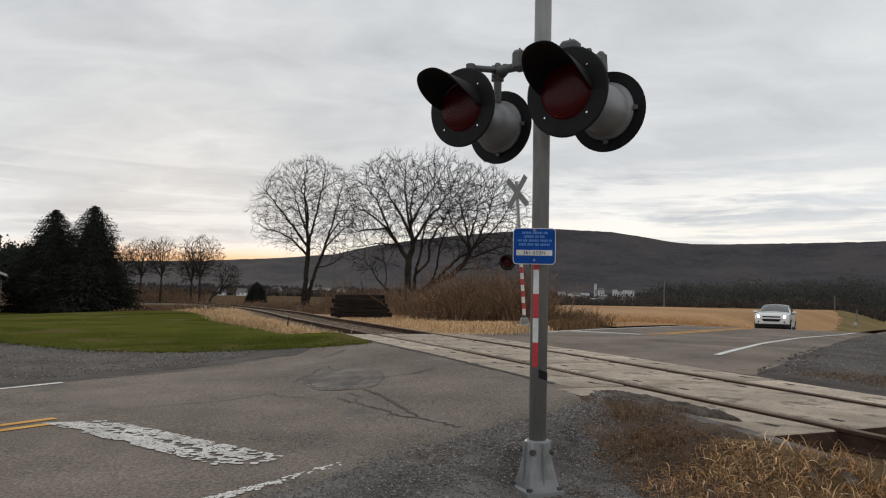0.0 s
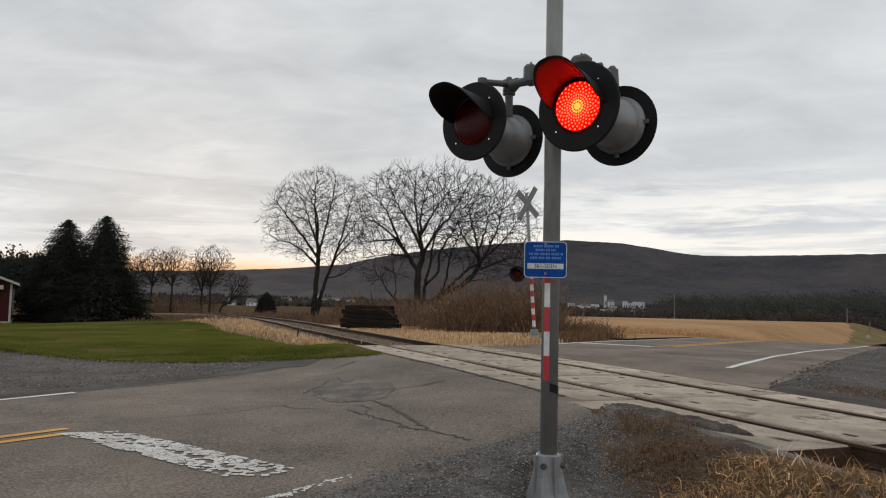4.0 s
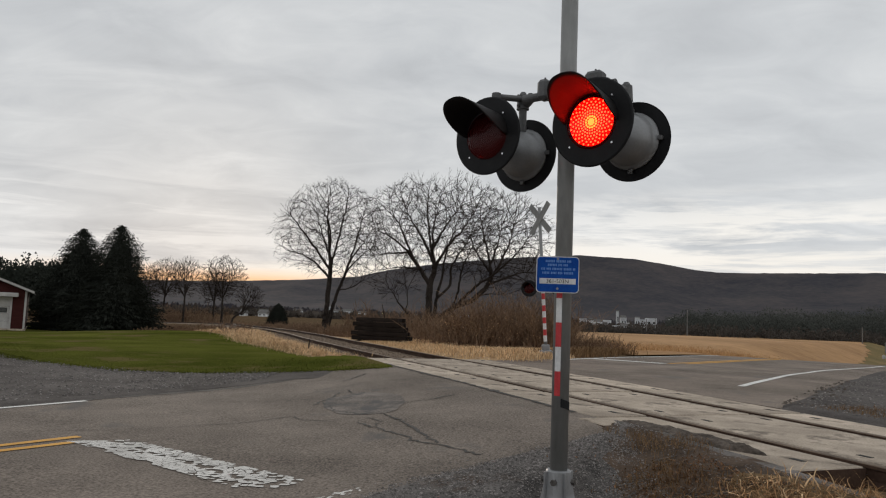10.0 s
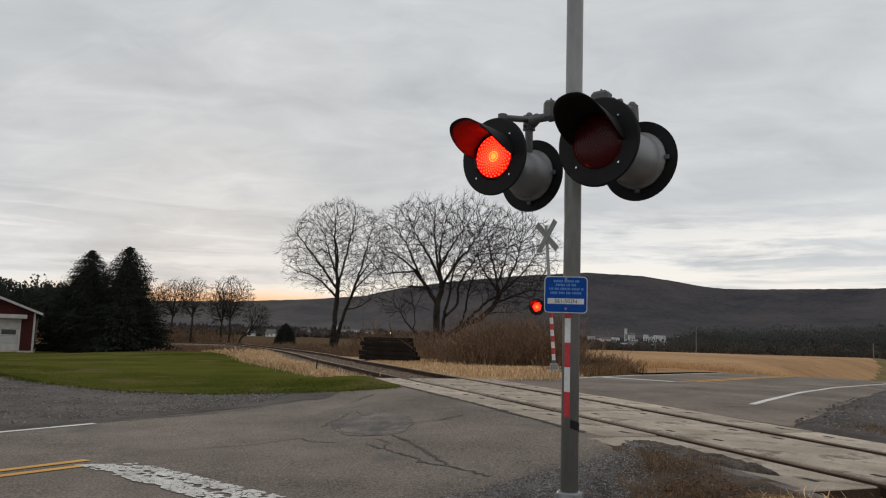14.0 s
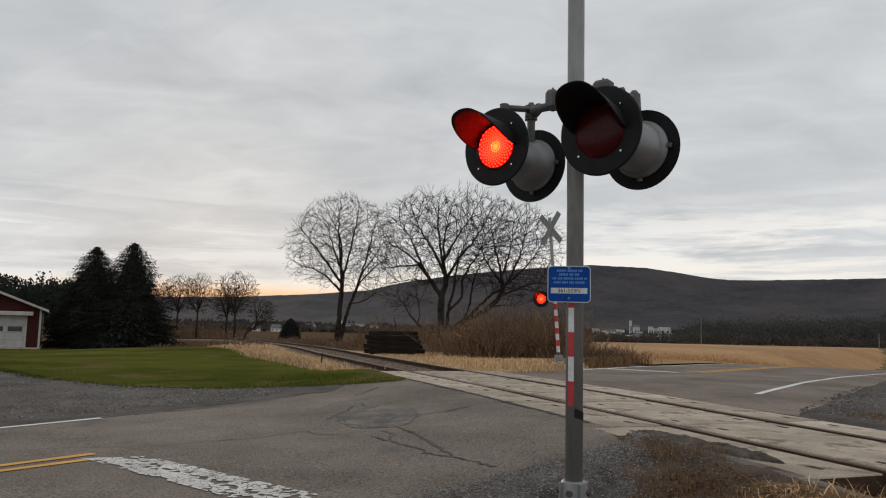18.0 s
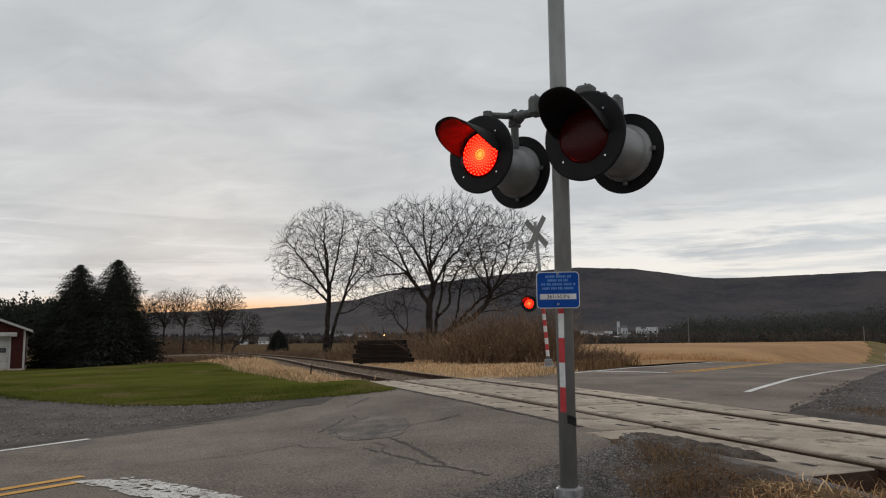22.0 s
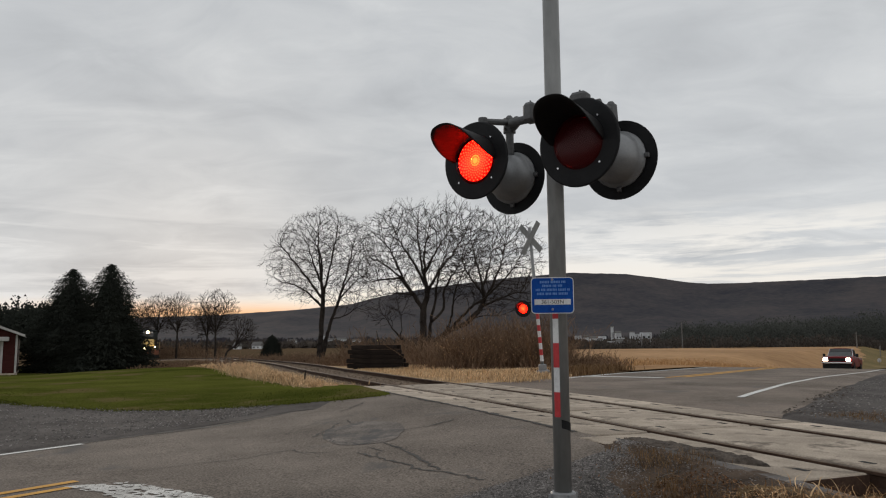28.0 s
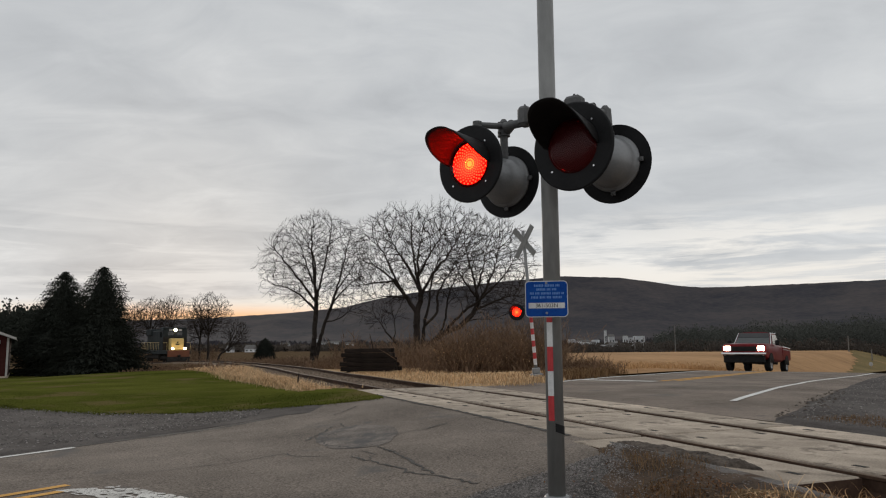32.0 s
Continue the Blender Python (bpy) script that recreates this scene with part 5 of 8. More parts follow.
def rounded_tree(x, y, label, seed, h_, w_, lean=0.0, fork=0.42):
    """A small tree whose limbs fan out of a fork into a rounded crown."""
    rnd = random.Random(seed)
    top = Vector((lean * 0.6, 0, h_ * fork))
    stems = [([(0, 0, -0.4), (lean * 0.2, 0, h_ * 0.2), tuple(top), (lean * 0.7, 0, h_ * 0.72)], 0.16, 0.03)]
    for k_ in range(8):
        a = 2 * math.pi * (k_ + rnd.random() * 0.6) / 8
        el = rnd.uniform(0.45, 1.3)
        v = Vector((math.cos(a) * math.cos(el) * w_ * 0.85 + lean * 0.5, math.sin(a) * math.cos(el) * w_ * 0.85, math.sin(el) * h_ * (0.85 - fork)))
        s0 = top + Vector((0, 0, -rnd.uniform(0, 0.10) * h_))
        stems.append(([tuple(s0), tuple(s0 + v * 0.5 + Vector((0, 0, 0.05 * h_))), tuple(top + v)], 0.07, 0.02))
    return bare_tree(x, y, label, seed, [((lean, 0, h_ * 0.69), (w_, w_, h_ * 0.31))], stems, 1900, rmin=0.010, step=0.34, kill=0.38, twig=0.5, fine=0.0125)


bare_tree(-10.5, 58.0, "tall bare tree with two upright stems by the track", 5,
          [((0.15, 0, 8.0), (4.2, 3.5, 3.65)), ((2.3, 0, 5.2), (2.2, 1.6, 1.7)), ((-1.8, 0, 6.3), (2.2, 1.8, 1.6))],
          [([(0, 0, -0.3), (0.12, 0, 2.6), (0.22, 0, 5.0), (-0.10, 0.1, 8.0), (-0.25, 0.2, 10.1)], 0.19, 0.03),
           ([(0.05, 0.05, -0.3), (0.72, 0.2, 2.8), (1.35, 0.3, 4.6), (2.0, 0.5, 7.0), (2.45, 0.4, 9.0)], 0.15, 0.025),
           ([(0.20, 0, 4.9), (-1.05, -0.5, 6.7), (-2.3, -0.8, 8.3), (-3.0, -1.0, 9.1)], 0.085, 0.016),
           ([(0.16, 0, 4.3), (-1.1, 0.6, 5.5), (-2.5, 1.0, 6.2), (-3.5, 1.2, 6.4)], 0.07, 0.014),
           ([(0.22, 0, 5.2), (0.9, -0.6, 7.5), (1.3, -0.9, 9.4), (1.5, -1.0, 10.3)], 0.085, 0.016),
           ([(0.16, 0, 5.8), (-0.7, 1.0, 7.8), (-1.4, 1.6, 9.6)], 0.07, 0.014),
           ([(0.1, 0, 6.2), (0.3, -1.2, 8.0), (-0.2, -2.0, 9.3)], 0.07, 0.014),
           ([(1.40, 0.3, 4.8), (2.5, 0.1, 6.0), (3.3, 0, 6.7)], 0.055, 0.012),
           ([(0.95, 0.2, 3.4), (2.0, 0.4, 3.7), (3.1, 0.5, 4.7)], 0.045, 0.010),
           ([(1.6, 0.4, 5.6), (2.6, 1.4, 7.4), (3.0, 1.8, 8.2)], 0.05, 0.012)], 4300, rmin=0.0036)
bare_tree(-2.35, 54.0, "spreading bare tree with several trunks in brush", 12,
          [((-0.6, 0, 7.8), (4.5, 3.6, 3.6)), ((-3.1, 0, 6.2), (2.8, 2.0, 1.9)), ((2.1, 0, 8.5), (3.1, 2.4, 3.3))],
          [([(0, 0, -0.3), (-0.06, 0, 2.0), (-0.08, 0, 3.8), (0.2, 0, 4.9), (-0.10, 0.1, 6.6), (-0.5, 0.2, 8.9)], 0.24, 0.03),
           ([(0.35, 0.4, -0.3), (0.38, 0.4, 2.6), (0.72, 0.4, 4.2), (0.95, 0.4, 6.0), (1.6, 0.5, 8.0)], 0.14, 0.022),
           ([(-0.10, 0, 3.8), (-0.9, -0.3, 5.0), (-1.75, -0.5, 6.1), (-2.7, -0.7, 6.9), (-3.5, -0.8, 7.3)], 0.13, 0.018),
           ([(-1.70, -0.5, 6.0), (-3.0, -0.3, 5.9), (-4.3, -0.2, 5.7)], 0.05, 0.012),
           ([(-0.9, -0.3, 4.9), (-2.2, 0.4, 5.0), (-3.2, 0.8, 4.9)], 0.045, 0.012),
           ([(0.10, 0, 5.5), (-0.8, 0.6, 7.2), (-1.7, 0.9, 8.6), (-2.1, 1.0, 9.5)], 0.085, 0.016),
           ([(-1.3, -0.4, 5.6), (-2.2, -1.2, 7.6), (-3.0, -1.6, 8.8)], 0.07, 0.014),
           ([(0.2, 0, 4.9), (0.95, -0.6, 6.3), (2.1, -0.9, 7.7), (2.9, -1.0, 9.0)], 0.10, 0.016),
           ([(-0.05, 0, 6.2), (0.9, 0.9, 8.2), (1.8, 1.3, 9.6)], 0.075, 0.014),
           ([(0.0, 0, 5.8), (0.1, -1.5, 7.6), (0.4, -2.2, 9.2)], 0.075, 0.014),
           ([(0.6, 0.3, 3.0), (1.35, 0.4, 3.9), (1.4, 0.3, 5.1), (2.4, 0.2, 6.9), (2.9, 0.2, 8.2)], 0.075, 0.014)], 5600, rmin=0.0046, fine=0.0084)
bare_tree(-2.45, 55.2, "wide bare tree leaning out of the brush", 23,
          [((5.2, 0, 7.2), (3.5, 3.0, 3.8)), ((3.2, 0, 6.2), (2.2, 1.8, 2.0)), ((6.0, 0, 4.3), (2.5, 1.4, 1.2))],
          [([(0.00, 0, -0.3), (0.64, 0, 1.2), (1.81, 0, 2.3), (3.08, 0, 2.9), (4.25, 0, 4.2), (4.25, 0.1, 5.6), (3.90, 0.2, 7), (3.50, 0.3, 8.8)], 0.22, 0.022),
           ([(4.20, 0, 4.1), (5.00, -0.4, 5.6), (5.70, -0.7, 7.4), (5.90, -0.8, 8.6)], 0.085, 0.015),
           ([(4.10, 0, 4), (5.50, 0.3, 4.6), (6.70, 0.5, 5), (7.50, 0.6, 5.1)], 0.07, 0.013),
           ([(4.25, 0.1, 5.3), (4.80, 0.7, 7), (5.10, 1, 8.5)], 0.07, 0.013),
           ([(1.81, 0, 2.3), (3.26, -0.5, 3.8), (4.60, -0.9, 4.8), (6.20, -1.2, 6.4), (7.00, -1.3, 7.6)], 0.10, 0.014),
           ([(2.30, 0, 2.5), (3.96, 0.4, 3.3), (5.58, 0.6, 3.4)], 0.05, 0.011),
           ([(0.88, 0, 1.4), (1.90, 0.5, 3), (2.30, 0.8, 5.2), (3.10, 1, 7.2)], 0.08, 0.014),
           ([(4.20, 0.1, 5), (3.20, -0.9, 6.4), (2.70, -1.2, 7.6)], 0.06, 0.013)], 3600, rmin=0.0046, fine=0.0084)
bare_tree(-3.45, 54.0, "thin crooked bare stem between larger trees", 27,
          [((-1.6, 0, 3.6), (1.3, 0.9, 0.9)), ((-0.6, -0.4, 3.9), (0.8, 0.7, 0.9))],
          [([(0, 0, -0.2), (-0.25, 0, 1.3), (-0.75, 0, 2.0), (-1.25, 0, 2.6)], 0.10, 0.04),
           ([(-1.2, 0, 2.55), (-1.7, 0.2, 3.3), (-2.3, 0.3, 3.8)], 0.03, 0.008), ([(-0.6, 0, 1.8), (-0.5, -0.4, 3.0), (-0.7, -0.5, 4.0)], 0.03, 0.008)], 420)
for i, (x, y, h_, w_, lean) in enumerate([(-50.6, 128, 10.6, 3.3, 0.2), (-46.4, 126, 10.8, 2.4, 0.1), (-39.6, 125, 11.0, 3.7, -0.1), (-55.5, 132, 9.6, 3.2, 0.0), (-36.4, 119, 6.2, 1.9, 3.0), (-43.0, 131, 9.0, 2.7, 0.0)]):
    rounded_tree(x, y, "small bare tree with a rounded crown across the track" if i != 4 else "leaning small bare tree across the track", 31 + i, h_, w_, lean, 0.46 if i != 4 else 0.35)


# ---- spruces ----
def spruce(x, y, height, radius, seed, label, full=0.60):
    rnd = random.Random(seed)
    verts, faces = [], []
    whorls = 96
    for w_ in range(whorls):
        u = (w_ + rnd.uniform(0, 0.6)) / whorls
        z = height * (0.02 + 0.98 * u) + rnd.uniform(-0.06, 0.06)
        reach = radius * ((1 - u) ** full) * rnd.uniform(0.80, 1.12) * min(1.0, 0.40 + 8.0 * (1 - u)) + 0.05
        n = int(30 + 62 * (1 - u))
        for i in range(n):
            a = 2 * math.pi * (i + rnd.random()) / n
            rr, z1 = reach * rnd.choice((0.85, 0.95, 1.0, 1.06)) * rnd.uniform(0.82, 1.06), z + rnd.uniform(-0.14, 0.14)
            rr *= 1 + 0.34 * noise.noise(Vector((math.cos(a) * 1.6, math.sin(a) * 1.6, z * 0.55 + seed)))
            dirv = Vector((math.cos(a), math.sin(a), 0))
            steps = max(4, int(rr / 0.25))
            for k_ in range(steps):
                f = (k_ + rnd.random()) / steps
                if f < 0.44 * (1 - u ** 3) or (f < 0.58 and rnd.random() < 0.5 * (1 - u ** 2)):
                    continue
                c = dirv * (rr * f) + Vector((0, 0, z1 - 0.26 * rr * f + 0.10 * rr * f * f))
                s_ = rnd.uniform(0.055, 0.115) * (0.8 + 0.5 * (1 - u))
                side = Vector((-dirv.y, dirv.x, 0)) * s_ * rnd.uniform(0.35, 0.7)
                tip = dirv * s_ * rnd.uniform(1.0, 1.7) + Vector((0, 0, rnd.uniform(-0.16, 0.06)))
                hang = Vector((0, 0, -s_ * rnd.uniform(0.35, 0.75)))
                b_ = len(verts)
                verts.extend((c - tip * 0.5, c + side, c + tip, c - side, c + hang, c - hang * 0.35))
                faces.extend(((b_, b_ + 1, b_ + 5), (b_ + 1, b_ + 2, b_ + 5), (b_ + 2, b_ + 3, b_ + 5), (b_ + 3, b_, b_ + 5),
                              (b_ + 1, b_, b_ + 4), (b_ + 2, b_ + 1, b_ + 4), (b_ + 3, b_ + 2, b_ + 4), (b_, b_ + 3, b_ + 4)))
    b_, rings_ = len(verts), 12
    for k_ in range(rings_ + 1):
        u = k_ / rings_
        for q in range(14):
            a = 2 * math.pi * q / 14 + 0.2 * k_
            rr = radius * 0.64 * ((1 - u) ** full) * rnd.uniform(0.85, 1.08) * (1 - 0.35 * u * u) + 0.02
            verts.append(Vector((rr * math.cos(a), rr * math.sin(a), height * (0.03 + 0.86 * u))))
    for k_ in range(rings_):
        for q in range(14):
            faces.append((b_ + 14 * k_ + q, b_ + 14 * k_ + (q + 1) % 14, b_ + 14 * k_ + 14 + (q + 1) % 14, b_ + 14 * k_ + 14 + q))
    t = thing("spruce_tree", pose(x, y, ground_z(x, y) - 0.05), label, "tree", group="spruces by the lawn")
    bm = bmesh.new()
    tube(bm, (0, 0, 0), (0, 0, height * 0.97), 0.17, 0.02, 8)
    part("trunk", bm, M_BARK, t)
    part("crown", mesh_of("crown", verts, faces, M_NEEDLE), M_NEEDLE, t, "dense dark green needles in layered boughs")
    return t


spruce(-31.1, 61.0, 8.3, 3.75, 41, "tall dark green spruce beside another", 0.50)
spruce(-27.3, 59.5, 8.5, 3.45, 42, "full dark green spruce at the edge of the lawn", 0.43)
spruce(-32.6, 62.5, 6.6, 2.3, 43, "dark green spruce half behind a taller one")
spruce(-26.7, 61.8, 4.3, 1.6, 44, "low dark spruce at the edge of the group")


# ---- stacked ties ----
stack = thing("tie_stack", pose(-3.65, 35.0, ground_z(-3.65, 35.0) - 0.02, 0, 0, -6), "stack of old dark railway ties on the dead grass", "timber stack")
rnd = random.Random(7)
for lv in range(5):
    n = 5 if lv < 4 else 4
    for i in range(n):
        bm = bmesh.new()
        box(bm, 0, 0, 0, 2.5 - 0.12 * lv + rnd.uniform(-0.12, 0.12), 0.22, 0.185, bevel=0.012)
        ob = part("tie", bm, M_TIE, stack)
        ob.matrix_local = pose(-0.10 * (lv > 2) + rnd.uniform(-0.06, 0.06), (i - n / 2) * 0.25, 0.22 + 0.205 * lv, 0, rnd.uniform(-0.6, 0.6), rnd.uniform(-1.6, 1.6))
for x_ in (-0.85, 0.85):
    bm = bmesh.new()
    box(bm, 0, 0, 0, 0.2, 1.6, 0.13, bevel=0.012)
    part("bearer", bm, M_TIE, stack).matrix_local = pose(x_, -0.1, 0.065)


# ---- garage ----
def garage():
    t = thing("garage", pose(-31.85, 55.0, -0.72, 0, 0, 29), "red sided garage with a white overhead door and grey gable roof", "garage")
    W, D_, H_ = 7.4, 9.0, 2.75
    for nm, (cx, cy, sx, sy) in {"wall_side": (-0.08, D_ / 2, 0.16, D_), "wall_far": (-W + 0.08, D_ / 2, 0.16, D_), "wall_back": (-W / 2, D_ - 0.08, W - 0.33, 0.16)}.items():
        bm = bmesh.new()
        box(bm, cx, cy, H_ / 2, sx, sy, H_)
        part(nm, bm, M_BARN_RED, t)
    # front wall: piers, lintel, gable; the door opening is left free
    d0, d1, dh = -5.9, -1.05, 2.12
    bm = bmesh.new()
    box(bm, (d1 - 0.163) / 2, 0.08, H_ / 2, -d1 - 0.163, 0.16, H_)
    box(bm, (-W + 0.163 + d0) / 2, 0.08, H_ / 2, d0 + W - 0.163, 0.16, H_)
    box(bm, (d0 + d1) / 2, 0.08, (dh + H_) / 2, d1 - d0, 0.16, H_ - dh)
    g = [bm.verts.new(v) for v in ((0, 0, H_), (-W, 0, H_), (-W / 2, 0, H_ + 1.45), (0, 0.16, H_), (-W, 0.16, H_), (-W / 2, 0.16, H_ + 1.45))]
    for f in ((0, 2, 1), (3, 4, 5), (0, 3, 5, 2), (1, 2, 5, 4)):
        bm.faces.new([g[i] for i in f])
    part("wall_front", bm, M_BARN_RED, t, "red front wall with gable")
    for sgn in (0, 1):
        bm = bmesh.new()
        x0, x1 = (0.45, -W / 2) if sgn == 0 else (-W - 0.45, -W / 2)
        z0, z1 = H_ - 0.17, H_ + 1.47
        q = [(x0, -0.5, z0), (x1, -0.5, z1), (x1, D_ + 0.4, z1), (x0, D_ + 0.4, z0)]
        lo_ = [bm.verts.new(v) for v in q]
        hi_ = [bm.verts.new((v[0], v[1], v[2] + 0.12)) for v in q]
        bm.faces.new(hi_)
        bm.faces.new(lo_[::-1])
        for i in range(4):
            bm.faces.new((lo_[i], lo_[(i + 1) % 4], hi_[(i + 1) % 4], hi_[i]))
        part("roof", bm, M_ROOF, t, "grey shingled roof slope")
        bm = bmesh.new()
        a, b = Vector((x0, -0.52, z0 + 0.02)), Vector((x1, -0.52, z1 + 0.02))
        q = [a, b, b + Vector((0, 0, 0.17)), a + Vector((0, 0, 0.17))]
        A = [bm.verts.new(v) for v in q]
        B = [bm.verts.new(v + Vector((0, -0.03, 0))) for v in q]
        bm.faces.new(B)
        bm.faces.new(A[::-1])
        for i in range(4):
            bm.faces.new((A[i], A[(i + 1) % 4], B[(i + 1) % 4], B[i]))
        part("fascia", bm, M_OFFWHITE, t, "white fascia board")
    door = None
    for i in range(4):
        bm = bmesh.new()
        box(bm, (d0 + d1) / 2, 0.06, 0.02 + dh * (i + 0.5) / 4, d1 - d0 - 0.01, 0.05, dh / 4 - 0.012, bevel=0.006)
        p = part("door_panel", bm, M_OFFWHITE, t, "white overhead door section")
        if i == 2:
            for j in range(4):
                wb = bmesh.new()
                box(wb, d0 + (d1 - d0) * (j + 0.5) / 4, 0.031, 0.02 + dh * 0.625, 0.92, 0.02, 0.36)
                part("pane", wb, M_WINDOW, p)
    for nm, (cx, cz, sx, sz) in {"jamb": (d1 + 0.07, dh / 2, 0.14, dh), "jamb_far": (d0 - 0.07, dh / 2, 0.14, dh), "corner_board": (-0.07, H_ / 2, 0.14, H_), "head_board": ((d0 + d1) / 2, dh + 0.09, d1 - d0 + 0.28, 0.17)}.items():
        bm = bmesh.new()
        box(bm, cx, -0.015, cz, sx, 0.03, sz)
        part(nm, bm, M_OFFWHITE, t, "white trim board")
    bm = bmesh.new()
    box(bm, (d0 + d1) / 2, -0.30, dh + 0.34, d1 - d0 + 1.0, 0.60, 0.30, bevel=0.03)
    part("awning", bm, M_OFFWHITE, t, "pale hood over the door")
    bm = bmesh.new()
    box(bm, -W / 2, D_ / 2, -0.15, W + 0.1, D_ + 0.1, 0.34)
    part("slab", bm, M_CONC, t, "concrete slab")


garage()


# ---- vehicles ----
def wheel(parent, x, y, r, w_, bright=True):
    side = 1 if y > 0 else -1
    bm = bmesh.new()
    lathe(bm, [(r * 0.62, -w_ / 2), (r * 0.93, -w_ / 2), (r, -w_ / 2 + 0.03), (r, w_ / 2 - 0.03), (r * 0.93, w_ / 2), (r * 0.66, w_ / 2)], 28, Matrix.Rotation(radians(90), 4, "X"))
    o = part("wheel", bm, M_TYRE, parent, "black tyre on its wheel")
    o.location = (x, y, r)
    # the dish behind the spokes gets its shade from a dark colour
    bm = bmesh.new()
    m_ = Matrix.Rotation(radians(-90 * side), 4, "X")
    lathe(bm, [(r * 0.67, w_ / 2 - 0.012), (r * 0.60, w_ / 2 - 0.03), (r * 0.56, w_ / 2 - 0.07), (0.02, w_ / 2 - 0.09)], 28, m_)
    part("rim_dish", bm, M_TRIM, o, "inner rim coloured dark in place of shade")
    for i in range(5):
        bm = bmesh.new()
        for e in (-0.13, 0.13):
            a = radians(72 * i) + e
            p0 = Vector((0.05 * math.cos(a), 0.05 * math.sin(a), w_ / 2 - 0.030))
            a2 = radians(72 * i) + e * 1.3
            p1 = Vector((r * 0.60 * math.cos(a2), r * 0.60 * math.sin(a2), w_ / 2 - 0.018))
            tube(bm, m_ @ p0, m_ @ p1, 0.028, 0.024, 6)
        part("spoke", bm, M_ALLOY, o)
    bm = bmesh.new()
    lathe(bm, [(0.0008, w_ / 2 - 0.01), (0.045, w_ / 2 - 0.012), (0.06, w_ / 2 - 0.05)], 14, m_)
    part("hub_cap", bm, M_ALLOY, o)
    bm = bmesh.new()
    lathe(bm, [(r * 0.57, w_ / 2 - 0.045), (r * 0.60, w_ / 2 - 0.004), (r * 0.655, w_ / 2 + 0.002), (r * 0.668, w_ / 2 - 0.02)], 28, m_)
    part("rim", bm, M_ALLOY, o, "bright alloy rim")
    return o


def sharp(me, deg=32):
    me.polygons.foreach_set("use_smooth", [True] * len(me.polygons))
    me.set_sharp_from_angle(angle=radians(deg))


def loft(stations, mat, name, parent, label="", deg=32):
    """A closed body from rings of (x, [(y, z), ...]), mirrored to both sides."""
    verts, faces = [], []
    n = len(stations[0][1])
    for x, ring in stations:
        for y, z in ring:
            verts.append((x, y, z))
        for y, z in reversed(ring):
            verts.append((x, -y, z))
    m_ = 2 * n
    for j in range(len(stations) - 1):
        for i in range(m_):
            k_ = (i + 1) % m_
            faces.append((j * m_ + i, (j + 1) * m_ + i, (j + 1) * m_ + k_, j * m_ + k_))
    faces.append(tuple(range(m_)))
    faces.append(tuple(range(len(verts) - 1, len(verts) - m_ - 1, -1)))
    me = mesh_of(name, verts, faces, mat)
    bm = bmesh.new()
    bm.from_mesh(me)
    bmesh.ops.remove_doubles(bm, verts=bm.verts, dist=0.0005)
    bmesh.ops.recalc_face_normals(bm, faces=bm.faces)
    bm.to_mesh(me)
    bm.free()
    sharp(me, deg)
    return part(name, me, mat, parent, label)


def slab(name, pts, out, mat, parent, label="", inset=0.012):
    """A thin pane or panel: an outline in space, thickened along out."""
    bm = bmesh.new()
    o = Vector(out)
    A = [bm.verts.new(Vector(p) - o * inset) for p in pts]
    B = [bm.verts.new(Vector(p) + o * 0.006) for p in pts]
    bm.faces.new(B)
    bm.faces.new(A[::-1])
    for i in range(len(A)):
        j = (i + 1) % len(A)
        bm.faces.new((A[i], A[j], B[j], B[i]))
    return part(name, bm, mat, parent, label)


def arch(parent, x, y, r, z, low):
    """A dark plate on the uncut flank behind a wheel: the opening's shade, put into colour."""
    side = 1 if y > 0 else -1
    pts = []
    for i in range(25):
        a = math.pi * i / 24
        pts.append((x + r * math.cos(a), y, z + r * math.sin(a)))
    pts += [(x - r, y, low), (x + r, y, low)]
    slab("wheel_well", pts, (0, side, 0), M_TRIM, parent, "dark plate in place of the shaded wheel opening", 0.05)


